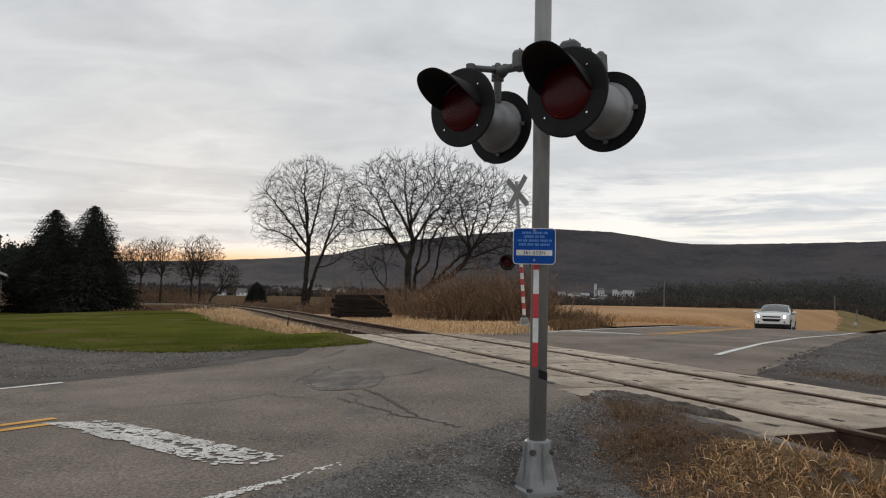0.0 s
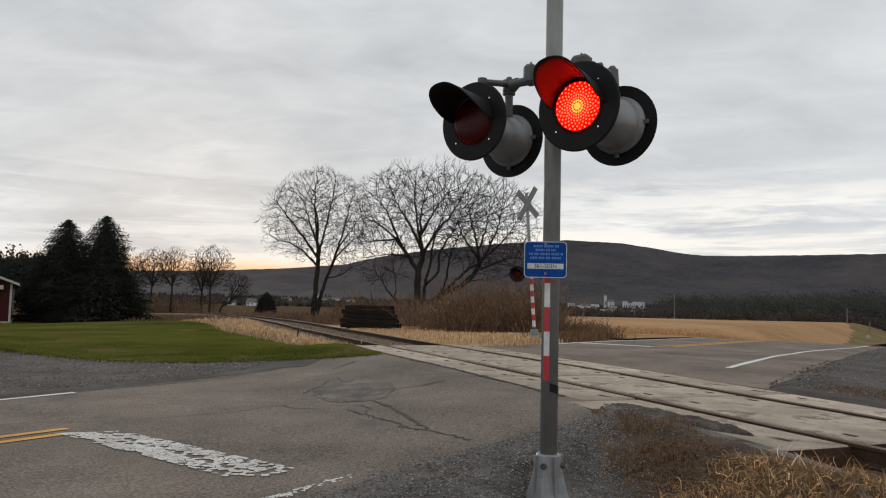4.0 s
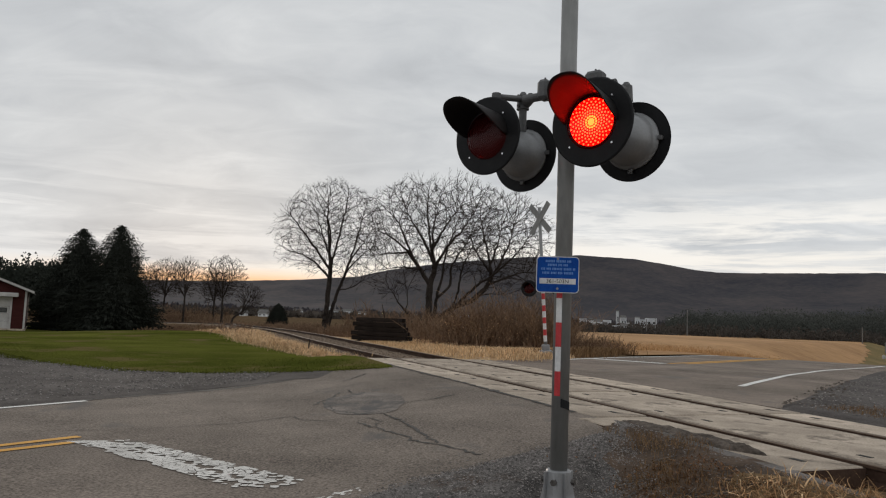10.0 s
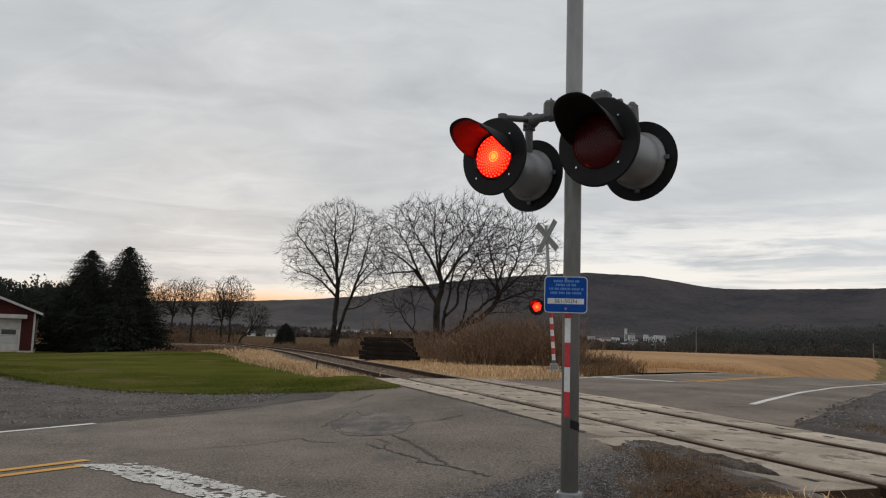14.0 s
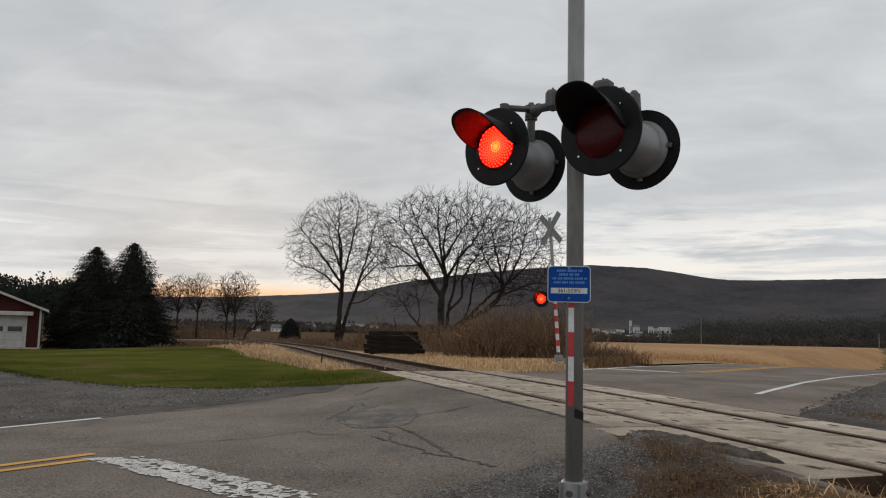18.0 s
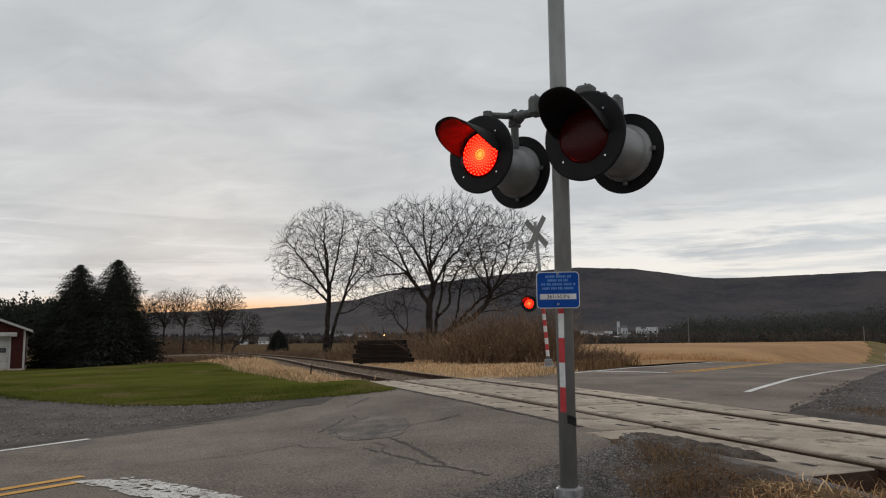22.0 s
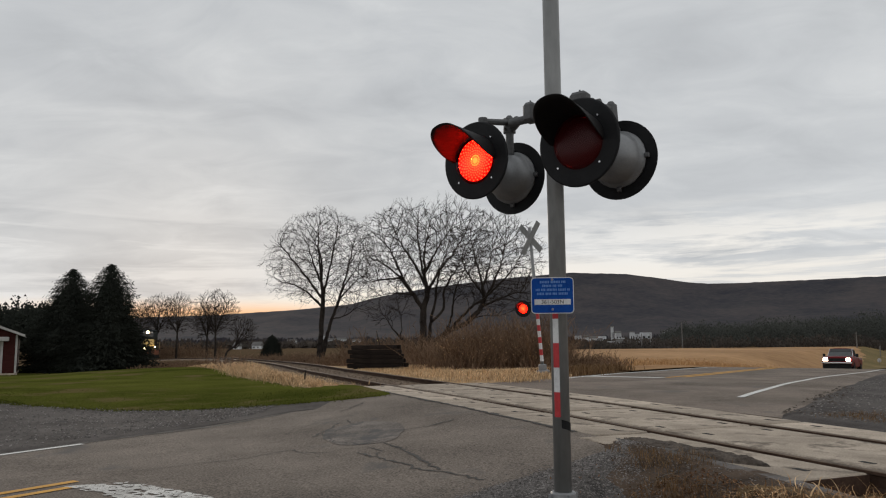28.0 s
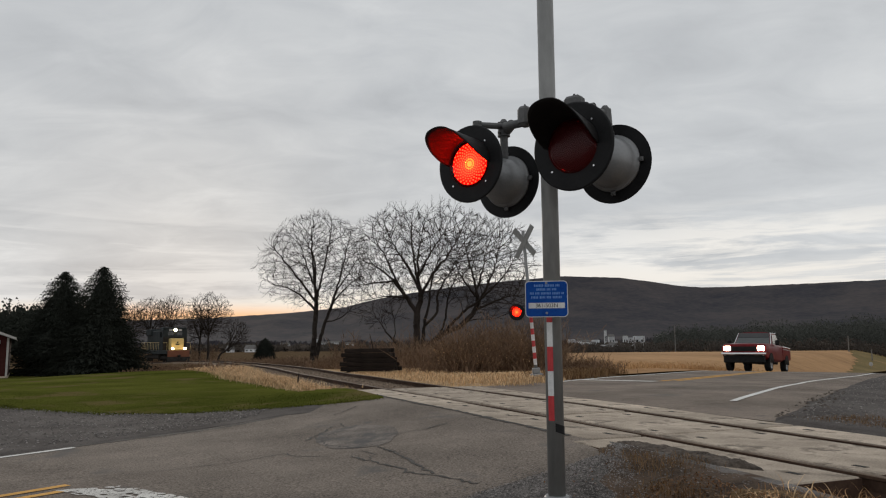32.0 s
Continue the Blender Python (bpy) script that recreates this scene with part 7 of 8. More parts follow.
def locomotive():
    """It runs along its +x; the origin is on the rail heads under its front coupler."""
    t = thing("locomotive", pose(-60, 150, 0), "yellow-nosed dark diesel locomotive with lit lamps", "locomotive")

    def solid(name, x0, x1, y_, z0, z1, mat, label="", bev=0.05):
        bm = bmesh.new()
        box(bm, (x0 + x1) / 2, 0, (z0 + z1) / 2, abs(x1 - x0), 2 * y_, z1 - z0, bevel=bev)
        return part(name, bm, mat, t, label)
    solid("frame", -17.4, -0.75, 1.52, 1.08, 1.58, M_LOCO_BLUE, "dark frame with walkways", 0.03)
    solid("nose", -3.0, -1.45, 0.80, 1.58, 3.10, M_LOCO_YEL, "yellow short hood", 0.10)
    solid("cab", -5.1, -3.0, 1.55, 1.58, 4.28, M_LOCO_BLUE, "dark cab with yellow front")
    solid("cab_roof", -5.25, -2.9, 1.50, 4.28, 4.55, M_LOCO_BLUE, "rounded cab roof", 0.12)
    solid("cab_front", -3.0, -2.985, 1.50, 1.62, 3.30, M_LOCO_UNDER, "dark cab front", 0.0)
    solid("headlamp_box", -3.0, -2.80, 0.34, 4.02, 4.40, M_LOCO_UNDER, "headlamp housing over the windows")
    solid("long_hood", -15.6, -5.1, 0.98, 1.58, 4.25, M_LOCO_BLUE, "long dark engine hood", 0.14)
    solid("radiator", -15.2, -12.0, 1.24, 3.55, 4.48, M_LOCO_BLUE, "radiator section", 0.10)
    solid("fuel_tank", -11.6, -6.4, 1.25, 0.38, 1.08, M_LOCO_UNDER, "fuel tank", 0.15)
    solid("pilot", -0.86, -0.70, 1.36, 0.42, 1.55, M_LOCO_ORANGE, "orange pilot plate", 0.02)
    for x_ in (-7.2, -9.6):
        bm = bmesh.new()
        lathe(bm, [(0.60, 4.25), (0.60, 4.40), (0.52, 4.46), (0.02, 4.46)], 20, Matrix.Translation((x_, 0, 0)))
        part("roof_fan", bm, M_LOCO_UNDER, t)
    bm = bmesh.new()
    v = [bm.verts.new(p) for p in ((-0.70, -1.42, 0.75), (-0.70, 1.42, 0.75), (-0.30, 0.0, 0.14), (-0.62, -1.40, 0.14), (-0.62, 1.40, 0.14), (-0.45, 0.0, 0.75))]
    bm.faces.new((v[0], v[3], v[2], v[5]))
    bm.faces.new((v[1], v[5], v[2], v[4]))
    part("snow_plow", bm, M_LOCO_UNDER, t, "dark plow blade")
    bm = bmesh.new()
    box(bm, -0.40, 0, 0.88, 0.7, 0.26, 0.26, bevel=0.05)
    part("coupler", bm, M_LOCO_UNDER, t)
    for sg in (-1, 1):
        slab("front_window", [(-2.97, sg * 0.18, 3.50), (-2.97, sg * 0.92, 3.50), (-2.97, sg * 0.92, 3.98), (-2.97, sg * 0.18, 3.98)], (1, 0, 0), M_WINDOW, t, "cab window", 0.01)
        slab("side_window", [(-3.3, sg * 1.552, 3.25), (-4.7, sg * 1.552, 3.25), (-4.7, sg * 1.552, 3.95), (-3.3, sg * 1.552, 3.95)], (0, sg, 0), M_WINDOW, t, "cab side window", 0.01)
        slab("number_board", [(-2.79, sg * 0.38, 4.06), (-2.90, sg * 0.80, 4.06), (-2.90, sg * 0.80, 4.32), (-2.79, sg * 0.38, 4.32)], (1, sg * 0.2, 0), M_OFFWHITE, t, "pale number board", 0.02)
        bm = bmesh.new()
        lathe(bm, [(0.0008, 0.07), (0.14, 0.05), (0.165, 0.0)], 16, Matrix.Translation((-0.68, sg * 0.76, 1.80)) @ Matrix.Rotation(radians(90), 4, "Y"))
        part("ditch_lamp", bm, M_LOCOLAMP, t, "lit ditch lamp")
        for k_ in range(12):
            bm = bmesh.new()
            x_ = -5.6 - 1.02 * k_
            tube(bm, (x_, sg * 1.48, 1.58), (x_, sg * 1.48, 2.62), 0.018, 0.018, 5)
            part("rail_post", bm, M_LOCO_YEL, t)
        bm = bmesh.new()
        tube(bm, (-5.2, sg * 1.48, 2.62), (-16.9, sg * 1.48, 2.62), 0.018, 0.018, 5)
        tube(bm, (-0.8, sg * 1.45, 2.55), (-2.9, sg * 1.48, 2.55), 0.018, 0.018, 5)
        tube(bm, (-0.8, sg * 1.45, 1.3), (-0.8, sg * 1.45, 2.55), 0.018, 0.018, 5)
        part("handrail", bm, M_LOCO_YEL, t, "yellow handrail")
        for cx in (-3.9, -14.2):
            bm = bmesh.new()
            box(bm, cx, sg * 1.02, 0.60, 4.0, 0.20, 0.36, bevel=0.05)
            part("truck_frame", bm, M_LOCO_UNDER, t, "dark side frame")
            for dx_ in (-1.4, 0, 1.4):
                bm = bmesh.new()
                lathe(bm, [(0.02, -0.06), (0.46, -0.06), (0.508, -0.04), (0.508, 0.06), (0.02, 0.06)], 20, Matrix.Translation((cx + dx_, sg * 0.76, 0.508)) @ Matrix.Rotation(radians(90), 4, "X"))
                part("rail_wheel", bm, M_LOCO_UNDER, t)
    for sg in (0,):
        bm = bmesh.new()
        lathe(bm, [(0.0008, 0.08), (0.19, 0.06), (0.22, 0.0)], 16, Matrix.Translation((-2.79, 0, 4.21)) @ Matrix.Rotation(radians(90), 4, "Y"))
        part("headlamp", bm, M_LOCOLAMP, t, "lit headlamp")
    bm = bmesh.new()
    for x_, w_ in ((-1.44, 0.22), (-1.442, 0.5)):
        box(bm, -1.443, 0, 2.60 if w_ < 0.3 else 2.35, 0.012, w_, 0.16)
    part("nose_mark", bm, M_LOCO_BLUE, t, "dark plain mark on the nose")
    return t


LOCO = locomotive()


# ---- small growth: grass, brush, woods ----
def blades(name, spots, mat, label, category, seed, height, width, lean, per, parent=None, curl=0.5, spread=0.12):
    """Tufts of bent blades: each a strip of three quads that ends in a point."""
    rnd = random.Random(seed)
    verts, faces = [], []
    for x, y, z, k_ in spots:
        for _ in range(per):
            a = rnd.uniform(0, 2 * math.pi)
            h = height * k_ * rnd.uniform(0.45, 1.15)
            d = Vector((math.cos(a), math.sin(a), 0))
            s_ = Vector((-d.y, d.x, 0)) * width * rnd.uniform(0.6, 1.3)
            p = Vector((x + rnd.gauss(0, spread), y + rnd.gauss(0, spread), z - 0.01))
            bend = lean * rnd.uniform(0.2, 1.3)
            q = [p, p + d * h * bend * 0.18 + Vector((0, 0, h * 0.42)), p + d * h * bend * 0.55 + Vector((0, 0, h * 0.78)), p + d * h * bend * (1.0 + curl) + Vector((0, 0, h * (1.0 - 0.35 * bend * curl)))]
            b_ = len(verts)
            for i, v in enumerate(q[:3]):
                f = (1.0, 0.8, 0.5)[i]
                verts.extend((v - s_ * f, v + s_ * f))
            verts.append(q[3])
            faces.extend(((b_, b_ + 1, b_ + 3, b_ + 2), (b_ + 2, b_ + 3, b_ + 5, b_ + 4), (b_ + 4, b_ + 5, b_ + 6)))
    return tagged(new(name, mesh_of(name, verts, faces, mat)), label, category, kind="stuff")


def between(f, g, n, seed, zf=ground_z, power=1.0, lift=0.02, scale=lambda u, v: 1.0):
    rnd = random.Random(seed)
    out = []
    for _ in range(n):
        u, v = rnd.random(), rnd.random() ** power
        p = f(u).lerp(g(u), v)
        out.append((p.x, p.y, zf(p.x, p.y) + lift, scale(u, v)))
    return out


# pale dry grass: in the ditch beside the near rail, along both sides of the track
def curls(name, spots, mat, label, seed, length, width, per, spread):
    """Dead grass: blades that rise, arch over and curl down, each a tapered ribbon."""
    rnd = random.Random(seed)
    verts, faces = [], []
    for x, y, z, k_ in spots:
        for _ in range(per):
            a = rnd.uniform(0, 2 * math.pi)
            el = rnd.uniform(0.5, 1.5)
            p = Vector((x + rnd.gauss(0, spread), y + rnd.gauss(0, spread), z - 0.01))
            l_ = length * k_ * rnd.uniform(0.4, 1.25) / 6
            drop, veer, w_ = rnd.uniform(0.12, 0.62), rnd.gauss(0, 0.30), width * rnd.uniform(0.6, 1.4)
            b_ = len(verts)
            for i in range(7):
                side = Vector((-math.sin(a), math.cos(a), rnd.gauss(0, 0.15))) * w_ * (1 - (i / 6.6) ** 2)
                verts.extend((p - side, p + side))
                p = p + Vector((math.cos(a) * math.cos(el), math.sin(a) * math.cos(el), math.sin(el))) * l_
                el, a = el - drop, a + veer
                if p.z < z + 0.006:
                    p.z, el = z + 0.006 + rnd.random() * 0.01, 0.1
            faces.extend((b_ + 2 * i, b_ + 2 * i + 1, b_ + 2 * i + 3, b_ + 2 * i + 2) for i in range(6))
    return tagged(new(name, mesh_of(name, verts, faces, mat)), label, "grass", kind="stuff")


curls("dry_grass_near", between(poly([(2.15, 5.6), (2.8, 5.1), (3.6, 3.9), (4.4, 2.2)]), poly([(1.50, 5.15), (1.50, 4.5), (1.65, 3.5), (2.0, 1.6)]), 900, 3, power=0.9, scale=lambda u, v: 1.0 - 0.4 * v), M_HAYNEAR, "pale dry grass in the ditch below the panels", 4, 0.19, 0.0026, 11, 0.09)
curls("curled_grass_near", between(poly([(2.2, 5.6), (2.9, 5.0), (3.6, 3.9), (4.4, 2.2)]), poly([(1.65, 5.1), (1.70, 4.5), (1.85, 3.5), (2.1, 1.6)]), 420, 83, scale=lambda u, v: 1.0 - 0.3 * v), M_HAY, "broad pale curled grass leaves over the ditch", 84, 0.20, 0.0048, 3, 0.08)
blades("rusty_grass_near", between(poly([(1.75, 6.4), (2.2, 5.2), (3.1, 3.9), (3.6, 2.0)]), poly([(1.30, 6.0), (1.25, 5.0), (1.35, 3.8), (1.6, 1.5)]), 900, 5, power=0.7, scale=lambda u, v: 1.0 - 0.6 * v), M_RUST_GRASS, "short rusty brown grass in the gravel", "grass", 6, 0.09, 0.0028, 1.0, 12, spread=0.09)
blades("rusty_grass_patch", between(poly([(1.45, 7.15), (2.1, 6.9)]), poly([(1.5, 6.7), (2.05, 6.3)]), 90, 8, scale=lambda u, v: 1.0), M_RUST_GRASS, "rusty weeds at the broken panel edge", "grass", 9, 0.09, 0.0028, 0.9, 8, spread=0.09)
blades("dry_grass_track", between(poly([(-2.1, 17.0), (-3.5, 19.2), (-6.6, 25.9), (-9.2, 34.4), (-12.2, 44.0)]), poly([(-2.8, 17.6), (-4.3, 20.8), (-7.2, 26.6), (-11.6, 35.6), (-15.6, 45.0)]), 5200, 11, power=1.0, scale=lambda u, v: (1.0 - 0.45 * v) * (0.55 + 0.75 * min(1, u * 4))), M_HAY, "tall pale dry grass along the track", "grass", 12, 0.22, 0.008, 0.9, 10, spread=0.25)
blades("dry_grass_far", between(poly([(1.2, 17.4), (0.2, 20.0), (-1.7, 24.5), (-3.6, 31.5), (-6.0, 40.0)]), poly([(2.4, 20.0), (3.2, 24.0), (4.2, 28.5), (3.0, 33.0), (-3.0, 43.0)]), 3000, 13, power=1.0, scale=lambda u, v: 0.5 + 0.5 * min(1, v * 3)), M_HAY, "pale dry grass before the brush", "grass", 14, 0.17, 0.010, 0.6, 7, spread=0.25)
blades("verge_grass", between(poly([(2.5, 20.2), (4.0, 23.5), (6.2, 28.0)]), poly([(2.2, 21.4), (3.4, 24.6), (5.0, 30.0)]), 350, 15, scale=lambda u, v: 1.0), M_RUST_GRASS, "brown verge grass beside the far lane", "grass", 16, 0.26, 0.010, 0.6, 7, spread=0.25)
blades("lawn_edge", between(poly([(-14, 19.9), (-8.7, 15.15), (-6.4, 14.05), (-4.2, 14.05), (-3.0, 13.65), (-2.2, 13.5), (-1.45, 13.8)]), poly([(-18, 26.0), (-12.0, 20.5), (-7.0, 18.0), (-4.2, 17.0), (-3.0, 16.2), (-2.2, 15.6), (-1.7, 15.0)]), 5200, 17, power=1.6), M_BLADE, "short green lawn grass at the gravel's edge", "grass", 18, 0.035, 0.006, 0.8, 6, spread=0.10)


blades("stubble_stalks", between(poly([(6.6, 31.0), (11.0, 36.0), (18.4, 46.4), (36.0, 73.6), (62, 119)]), poly([(2.0, 52), (8.0, 62), (20.0, 84), (34.0, 112), (52, 142)]), 11000, 31, power=1.5, lift=0.10), M_STALK, "cut corn stalks standing in the stubble", "stubble", 32, 0.20, 0.014, 0.5, 3, spread=0.25)


def brush(name, spots, mat, label, seed, height, stems, rmin=0.006, lean=0.45):
    """A thicket: bent stems with side twigs, in one piece."""
    rnd = random.Random(seed)
    segs = []
    for x, y, k_ in spots:
        z = ground_z(x, y)
        for _ in range(stems):
            p = Vector((x + rnd.gauss(0, 0.35), y + rnd.gauss(0, 0.35), z - 0.05))
            d = Vector((rnd.gauss(0, lean), rnd.gauss(0, lean), 1)).normalized()
            h = height * k_ * rnd.uniform(0.5, 1.1)
            r = 0.016
            for i in range(4):
                d = (d + Vector((rnd.gauss(0, 0.22), rnd.gauss(0, 0.22), 0.0))).normalized()
                q = p + d * h / 4
                segs.append((p, q, r, r * 0.75, 5))
                if i > 0:
                    for _k in range(2):
                        e = (d + Vector((rnd.gauss(0, 0.7), rnd.gauss(0, 0.7), rnd.uniform(-0.1, 0.5)))).normalized()
                        segs.append((q, q + e * h * rnd.uniform(0.12, 0.28), r * 0.6, r * 0.3, 5))
                p, r = q, r * 0.75
    return tagged(new(name, tubes_mesh(name, segs, mat, rmin=rmin)), label, "brush", kind="stuff")


rb = random.Random(61)
spots = [(rb.uniform(-1.4, 5.0), rb.uniform(32.5, 42), rb.uniform(0.5, 1.0)) for _ in range(190)]
spots += [(rb.uniform(-4.5, -1.4), rb.uniform(40, 46), rb.uniform(0.4, 0.7)) for _ in range(50)]
spots += [(rb.uniform(0.3, 4.2), rb.uniform(31, 36), rb.uniform(0.85, 1.2)) for _ in range(90)]
brush("brush_thicket", spots, M_BRUSH, "brown leafless brush and dead stems behind the far signal", 62, 2.1, 9)
brush("brush_low", [(rb.uniform(4.2, 6.6), rb.uniform(31, 35), rb.uniform(0.4, 0.8)) for _ in range(60)], M_BRUSH, "low brown brush at the field's edge", 63, 1.0, 9)
brush("brush_trees", [(rb.uniform(-7.5, 6.0), rb.uniform(48, 60), rb.uniform(0.5, 1.1)) for _ in range(170)], M_BRUSH, "brown brush under the bare trees", 64, 2.2, 8, 0.010)
brush("brush_left", [(track_xy(y) + d_, y, rb.uniform(0.4, 1.0)) for d_, y in ((rb.uniform(3.0, 15.0), rb.uniform(60, 108)) for _ in range(260))], M_BRUSH, "low brown weeds across the track", 65, 0.9, 8, 0.012)
brush("brush_lawn", [(track_xy(y) + d_, y, rb.uniform(0.4, 1.0)) for d_, y in ((rb.uniform(-8.5, -2.6), rb.uniform(44, 86)) for _ in range(230))], M_BRUSH, "low brown weeds between lawn and track", 68, 0.5, 8, 0.010)
brush("brush_beyond", [(x, y, rb.uniform(0.5, 1.0)) for x, y in ((rb.uniform(-58, -41), rb.uniform(122, 140)) for _ in range(120))], M_BRUSH, "brown thicket under the small bare trees", 69, 3.0, 9, 0.014)
brush("brush_spruce", [(rb.uniform(-28.5, -25.0), rb.uniform(60, 68), rb.uniform(0.4, 0.9)) for _ in range(50)], M_BRUSH, "brown undergrowth beside the spruces", 66, 1.0, 8, 0.010)
brush("brush_ditch", [(track_xy(y) + d_, y, rb.uniform(0.4, 0.9)) for d_, y in ((rb.uniform(2.6, 9.0), rb.uniform(44, 62)) for _ in range(190))], M_BRUSH, "brown dead weeds across the track", 67, 0.95, 8, 0.009)


def woods(name, az0, az1, r0, r1, n, h0, h1, mat, label, seed, width=2.2, bits=30, size=0.5, rise=0.0):
    """A far wood: soft crowns of many small twig clumps, in one piece."""
    rg = np.random.default_rng(seed)
    verts, faces = [], []
    tet = np.array([(0, 0, 1.0), (0.94, 0, -0.33), (-0.47, 0.82, -0.33), (-0.47, -0.82, -0.33)])
    for _ in range(n):
        a, r = radians(rg.uniform(az0, az1)), rg.uniform(r0, r1)
        x, y = r * math.sin(a), r * math.cos(a)
        h, wd = rg.uniform(h0, h1) * (1 + rise * (math.degrees(a) - az0) / (az1 - az0)), width * rg.uniform(0.7, 1.3)
        z = ground_z(x, y, False) - 0.3
        v = rg.normal(size=(bits, 3))
        v /= np.linalg.norm(v, axis=1)[:, None]
        v *= (rg.random(bits) ** 0.4)[:, None]
        c = v * np.array((wd, wd, h * 0.42)) + np.array((x, y, z + h * 0.52))
        c[:, 2] = np.maximum(c[:, 2], z + 0.2)
        k_ = rg.uniform(0.5, 1.2, size=(bits, 1, 1)) * size
        q = c[:, None, :] + tet[None] * k_ * np.array((1.0, 1.0, 1.25)) + rg.normal(size=(bits, 4, 3)) * size * 0.35
        b_ = len(verts)
        verts.extend(map(tuple, q.reshape(-1, 3)))
        for i in range(bits):
            o = b_ + 4 * i
            faces.extend(((o, o + 1, o + 2), (o, o + 2, o + 3), (o, o + 3, o + 1), (o + 1, o + 3, o + 2)))
    return tagged(new(name, mesh_of(name, verts, faces, mat)), label, "woods", kind="stuff")


woods("woods_right", 15.0, 37, 235, 420, 820, 4.6, 9.2, M_WOODS, "soft dark mixed woods behind the stubble field", 71, 3.2, 190, 0.22, 0.6)
woods("woods_edge", 12.5, 37, 215, 240, 270, 2.0, 4.6, M_WOODS2, "brown brushy edge of the woods", 76, 1.8, 36, 0.26)
woods("woods_behind_field", 2.0, 15, 190, 270, 380, 1.0, 2.6, M_WOODS2, "low brown hedge at the field's far side", 72, 1.8, 36, 0.26)
woods("woods_town", 6.5, 16.5, 865, 925, 150, 4.0, 8.5, M_WOODS2, "grey-brown trees among the far town", 77, 3.6, 40, 0.8)
woods("woods_left", -37, -24.5, 150, 215, 150, 9.2, 12.8, M_WOODS_DARK, "dark woods behind the garage", 73, 3.4, 620, 0.23)
woods("woods_valley", -26, 6, 420, 900, 700, 2.5, 6.0, M_WOODS2, "grey-brown hedges across the valley floor", 74, 4.0, 24, 1.2)
woods("woods_foot", -40, 60, 1300, 1900, 900, 6.0, 16.0, M_MOUNTAIN, "dark woods at the foot of the ridge", 75, 14.0, 24, 5.0)


# ---- town, poles, far house ----
def building(x, y, w_, d_, h_, label, roof=True, mat=None):
    t = thing("town_building", pose(x, y, ground_z(x, y, False)), label, "building", group="buildings across the valley")
    bm = bmesh.new()
    box(bm, 0, 0, h_ / 2, w_, d_, h_)
    wl = part("wall", bm, mat or M_TOWN, t)
    if roof:
        bm = bmesh.new()
        v = [bm.verts.new(p) for p in ((-w_ / 2 - 0.4, -d_ / 2 - 0.4, h_), (w_ / 2 + 0.4, -d_ / 2 - 0.4, h_), (w_ / 2 + 0.4, d_ / 2 + 0.4, h_), (-w_ / 2 - 0.4, d_ / 2 + 0.4, h_), (-w_ / 2 - 0.4, 0, h_ + d_ * 0.3), (w_ / 2 + 0.4, 0, h_ + d_ * 0.3))]
        for f in ((0, 1, 5, 4), (2, 3, 4, 5), (0, 4, 3), (1, 2, 5), (3, 2, 1, 0)):
            bm.faces.new([v[i] for i in f])
        part("roof", bm, M_ROOF, t)
    n = max(2, int(w_ / 5))
    for i in range(n):
        bm = bmesh.new()
        box(bm, -w_ / 2 + w_ * (i + 0.5) / n, -d_ / 2 - 0.05, h_ * 0.55, w_ / n * 0.45, 0.1, h_ * 0.3)
        part("window", bm, M_WINDOW, wl)
    return t


def polar(az, r):
    return r * math.sin(radians(az)), r * math.cos(radians(az))


rt = random.Random(81)
for az, r, w_, h_ in [(11.35, 1050, 3.0, 18), (11.75, 1060, 7, 10), (13.1, 1090, 9, 9), (12.75, 1080, 6, 11), (13.7, 1100, 14, 11), (15.2, 1050, 10, 10), (10.6, 1060, 10, 6), (8.9, 1060, 9, 7), (9.5, 1060, 7, 5)] + [(rt.uniform(7.6, 15.4), rt.uniform(930, 1080), rt.uniform(4, 11), rt.uniform(-4, 3)) for _ in range(30)] + [(rt.uniform(10.8, 14.2), rt.uniform(820, 855), rt.uniform(3, 8), rt.uniform(-3.2, -0.8)) for _ in range(12)]:
    x, y = polar(az, r)
    building(x, y, w_, 10 if w_ > 6 else 4.5, h_ + 5.5, "pale flat-roofed building in the far town", roof=rt.random() < 0.3)
for az, r, w_, h_ in ((-9.85, 900, 3.5, 13), (-12.2, 900, 10, 7), (-9.5, 900, 16, 8), (-8.6, 930, 12, 9), (-7.5, 880, 10, 7), (-5.6, 860, 9, 6), (-0.6, 840, 14, 8), (0.3, 850, 10, 9), (-2.4, 870, 9, 6), (-3.6, 860, 7, 6), (-14.65, 415, 4.2, 1.7), (-16.05, 410, 2.4, 1.4), (-15.4, 560, 4, 2), (-13.0, 600, 5, 2)):
    x, y = polar(az, r)
    building(x, y, w_, 7, h_, "small pale house on the valley floor")


def pole(x, y, h_):
    t = thing("utility_pole", pose(x, y, ground_z(x, y) - 0.1), "pale wooden utility pole behind the stubble field", "utility pole", group="utility poles")
    bm = bmesh.new()
    tube(bm, (0, 0, 0), (0, 0, h_), 0.13, 0.09, 8)
    part("shaft", bm, M_POLE, t)


for az, r, h_ in ((16.2, 185, 6.3), (14.0, 200, 4.5), (27.2, 190, 4.0), (28.5, 165, 2.6), (13.4, 210, 4.2)):
    pole(*polar(az, r), h_)

# far dark evergreen beside a small house
spruce(-36.4, 150.0, 4.1, 2.1, 45, "single round dark evergreen far across the meadow", 0.34)
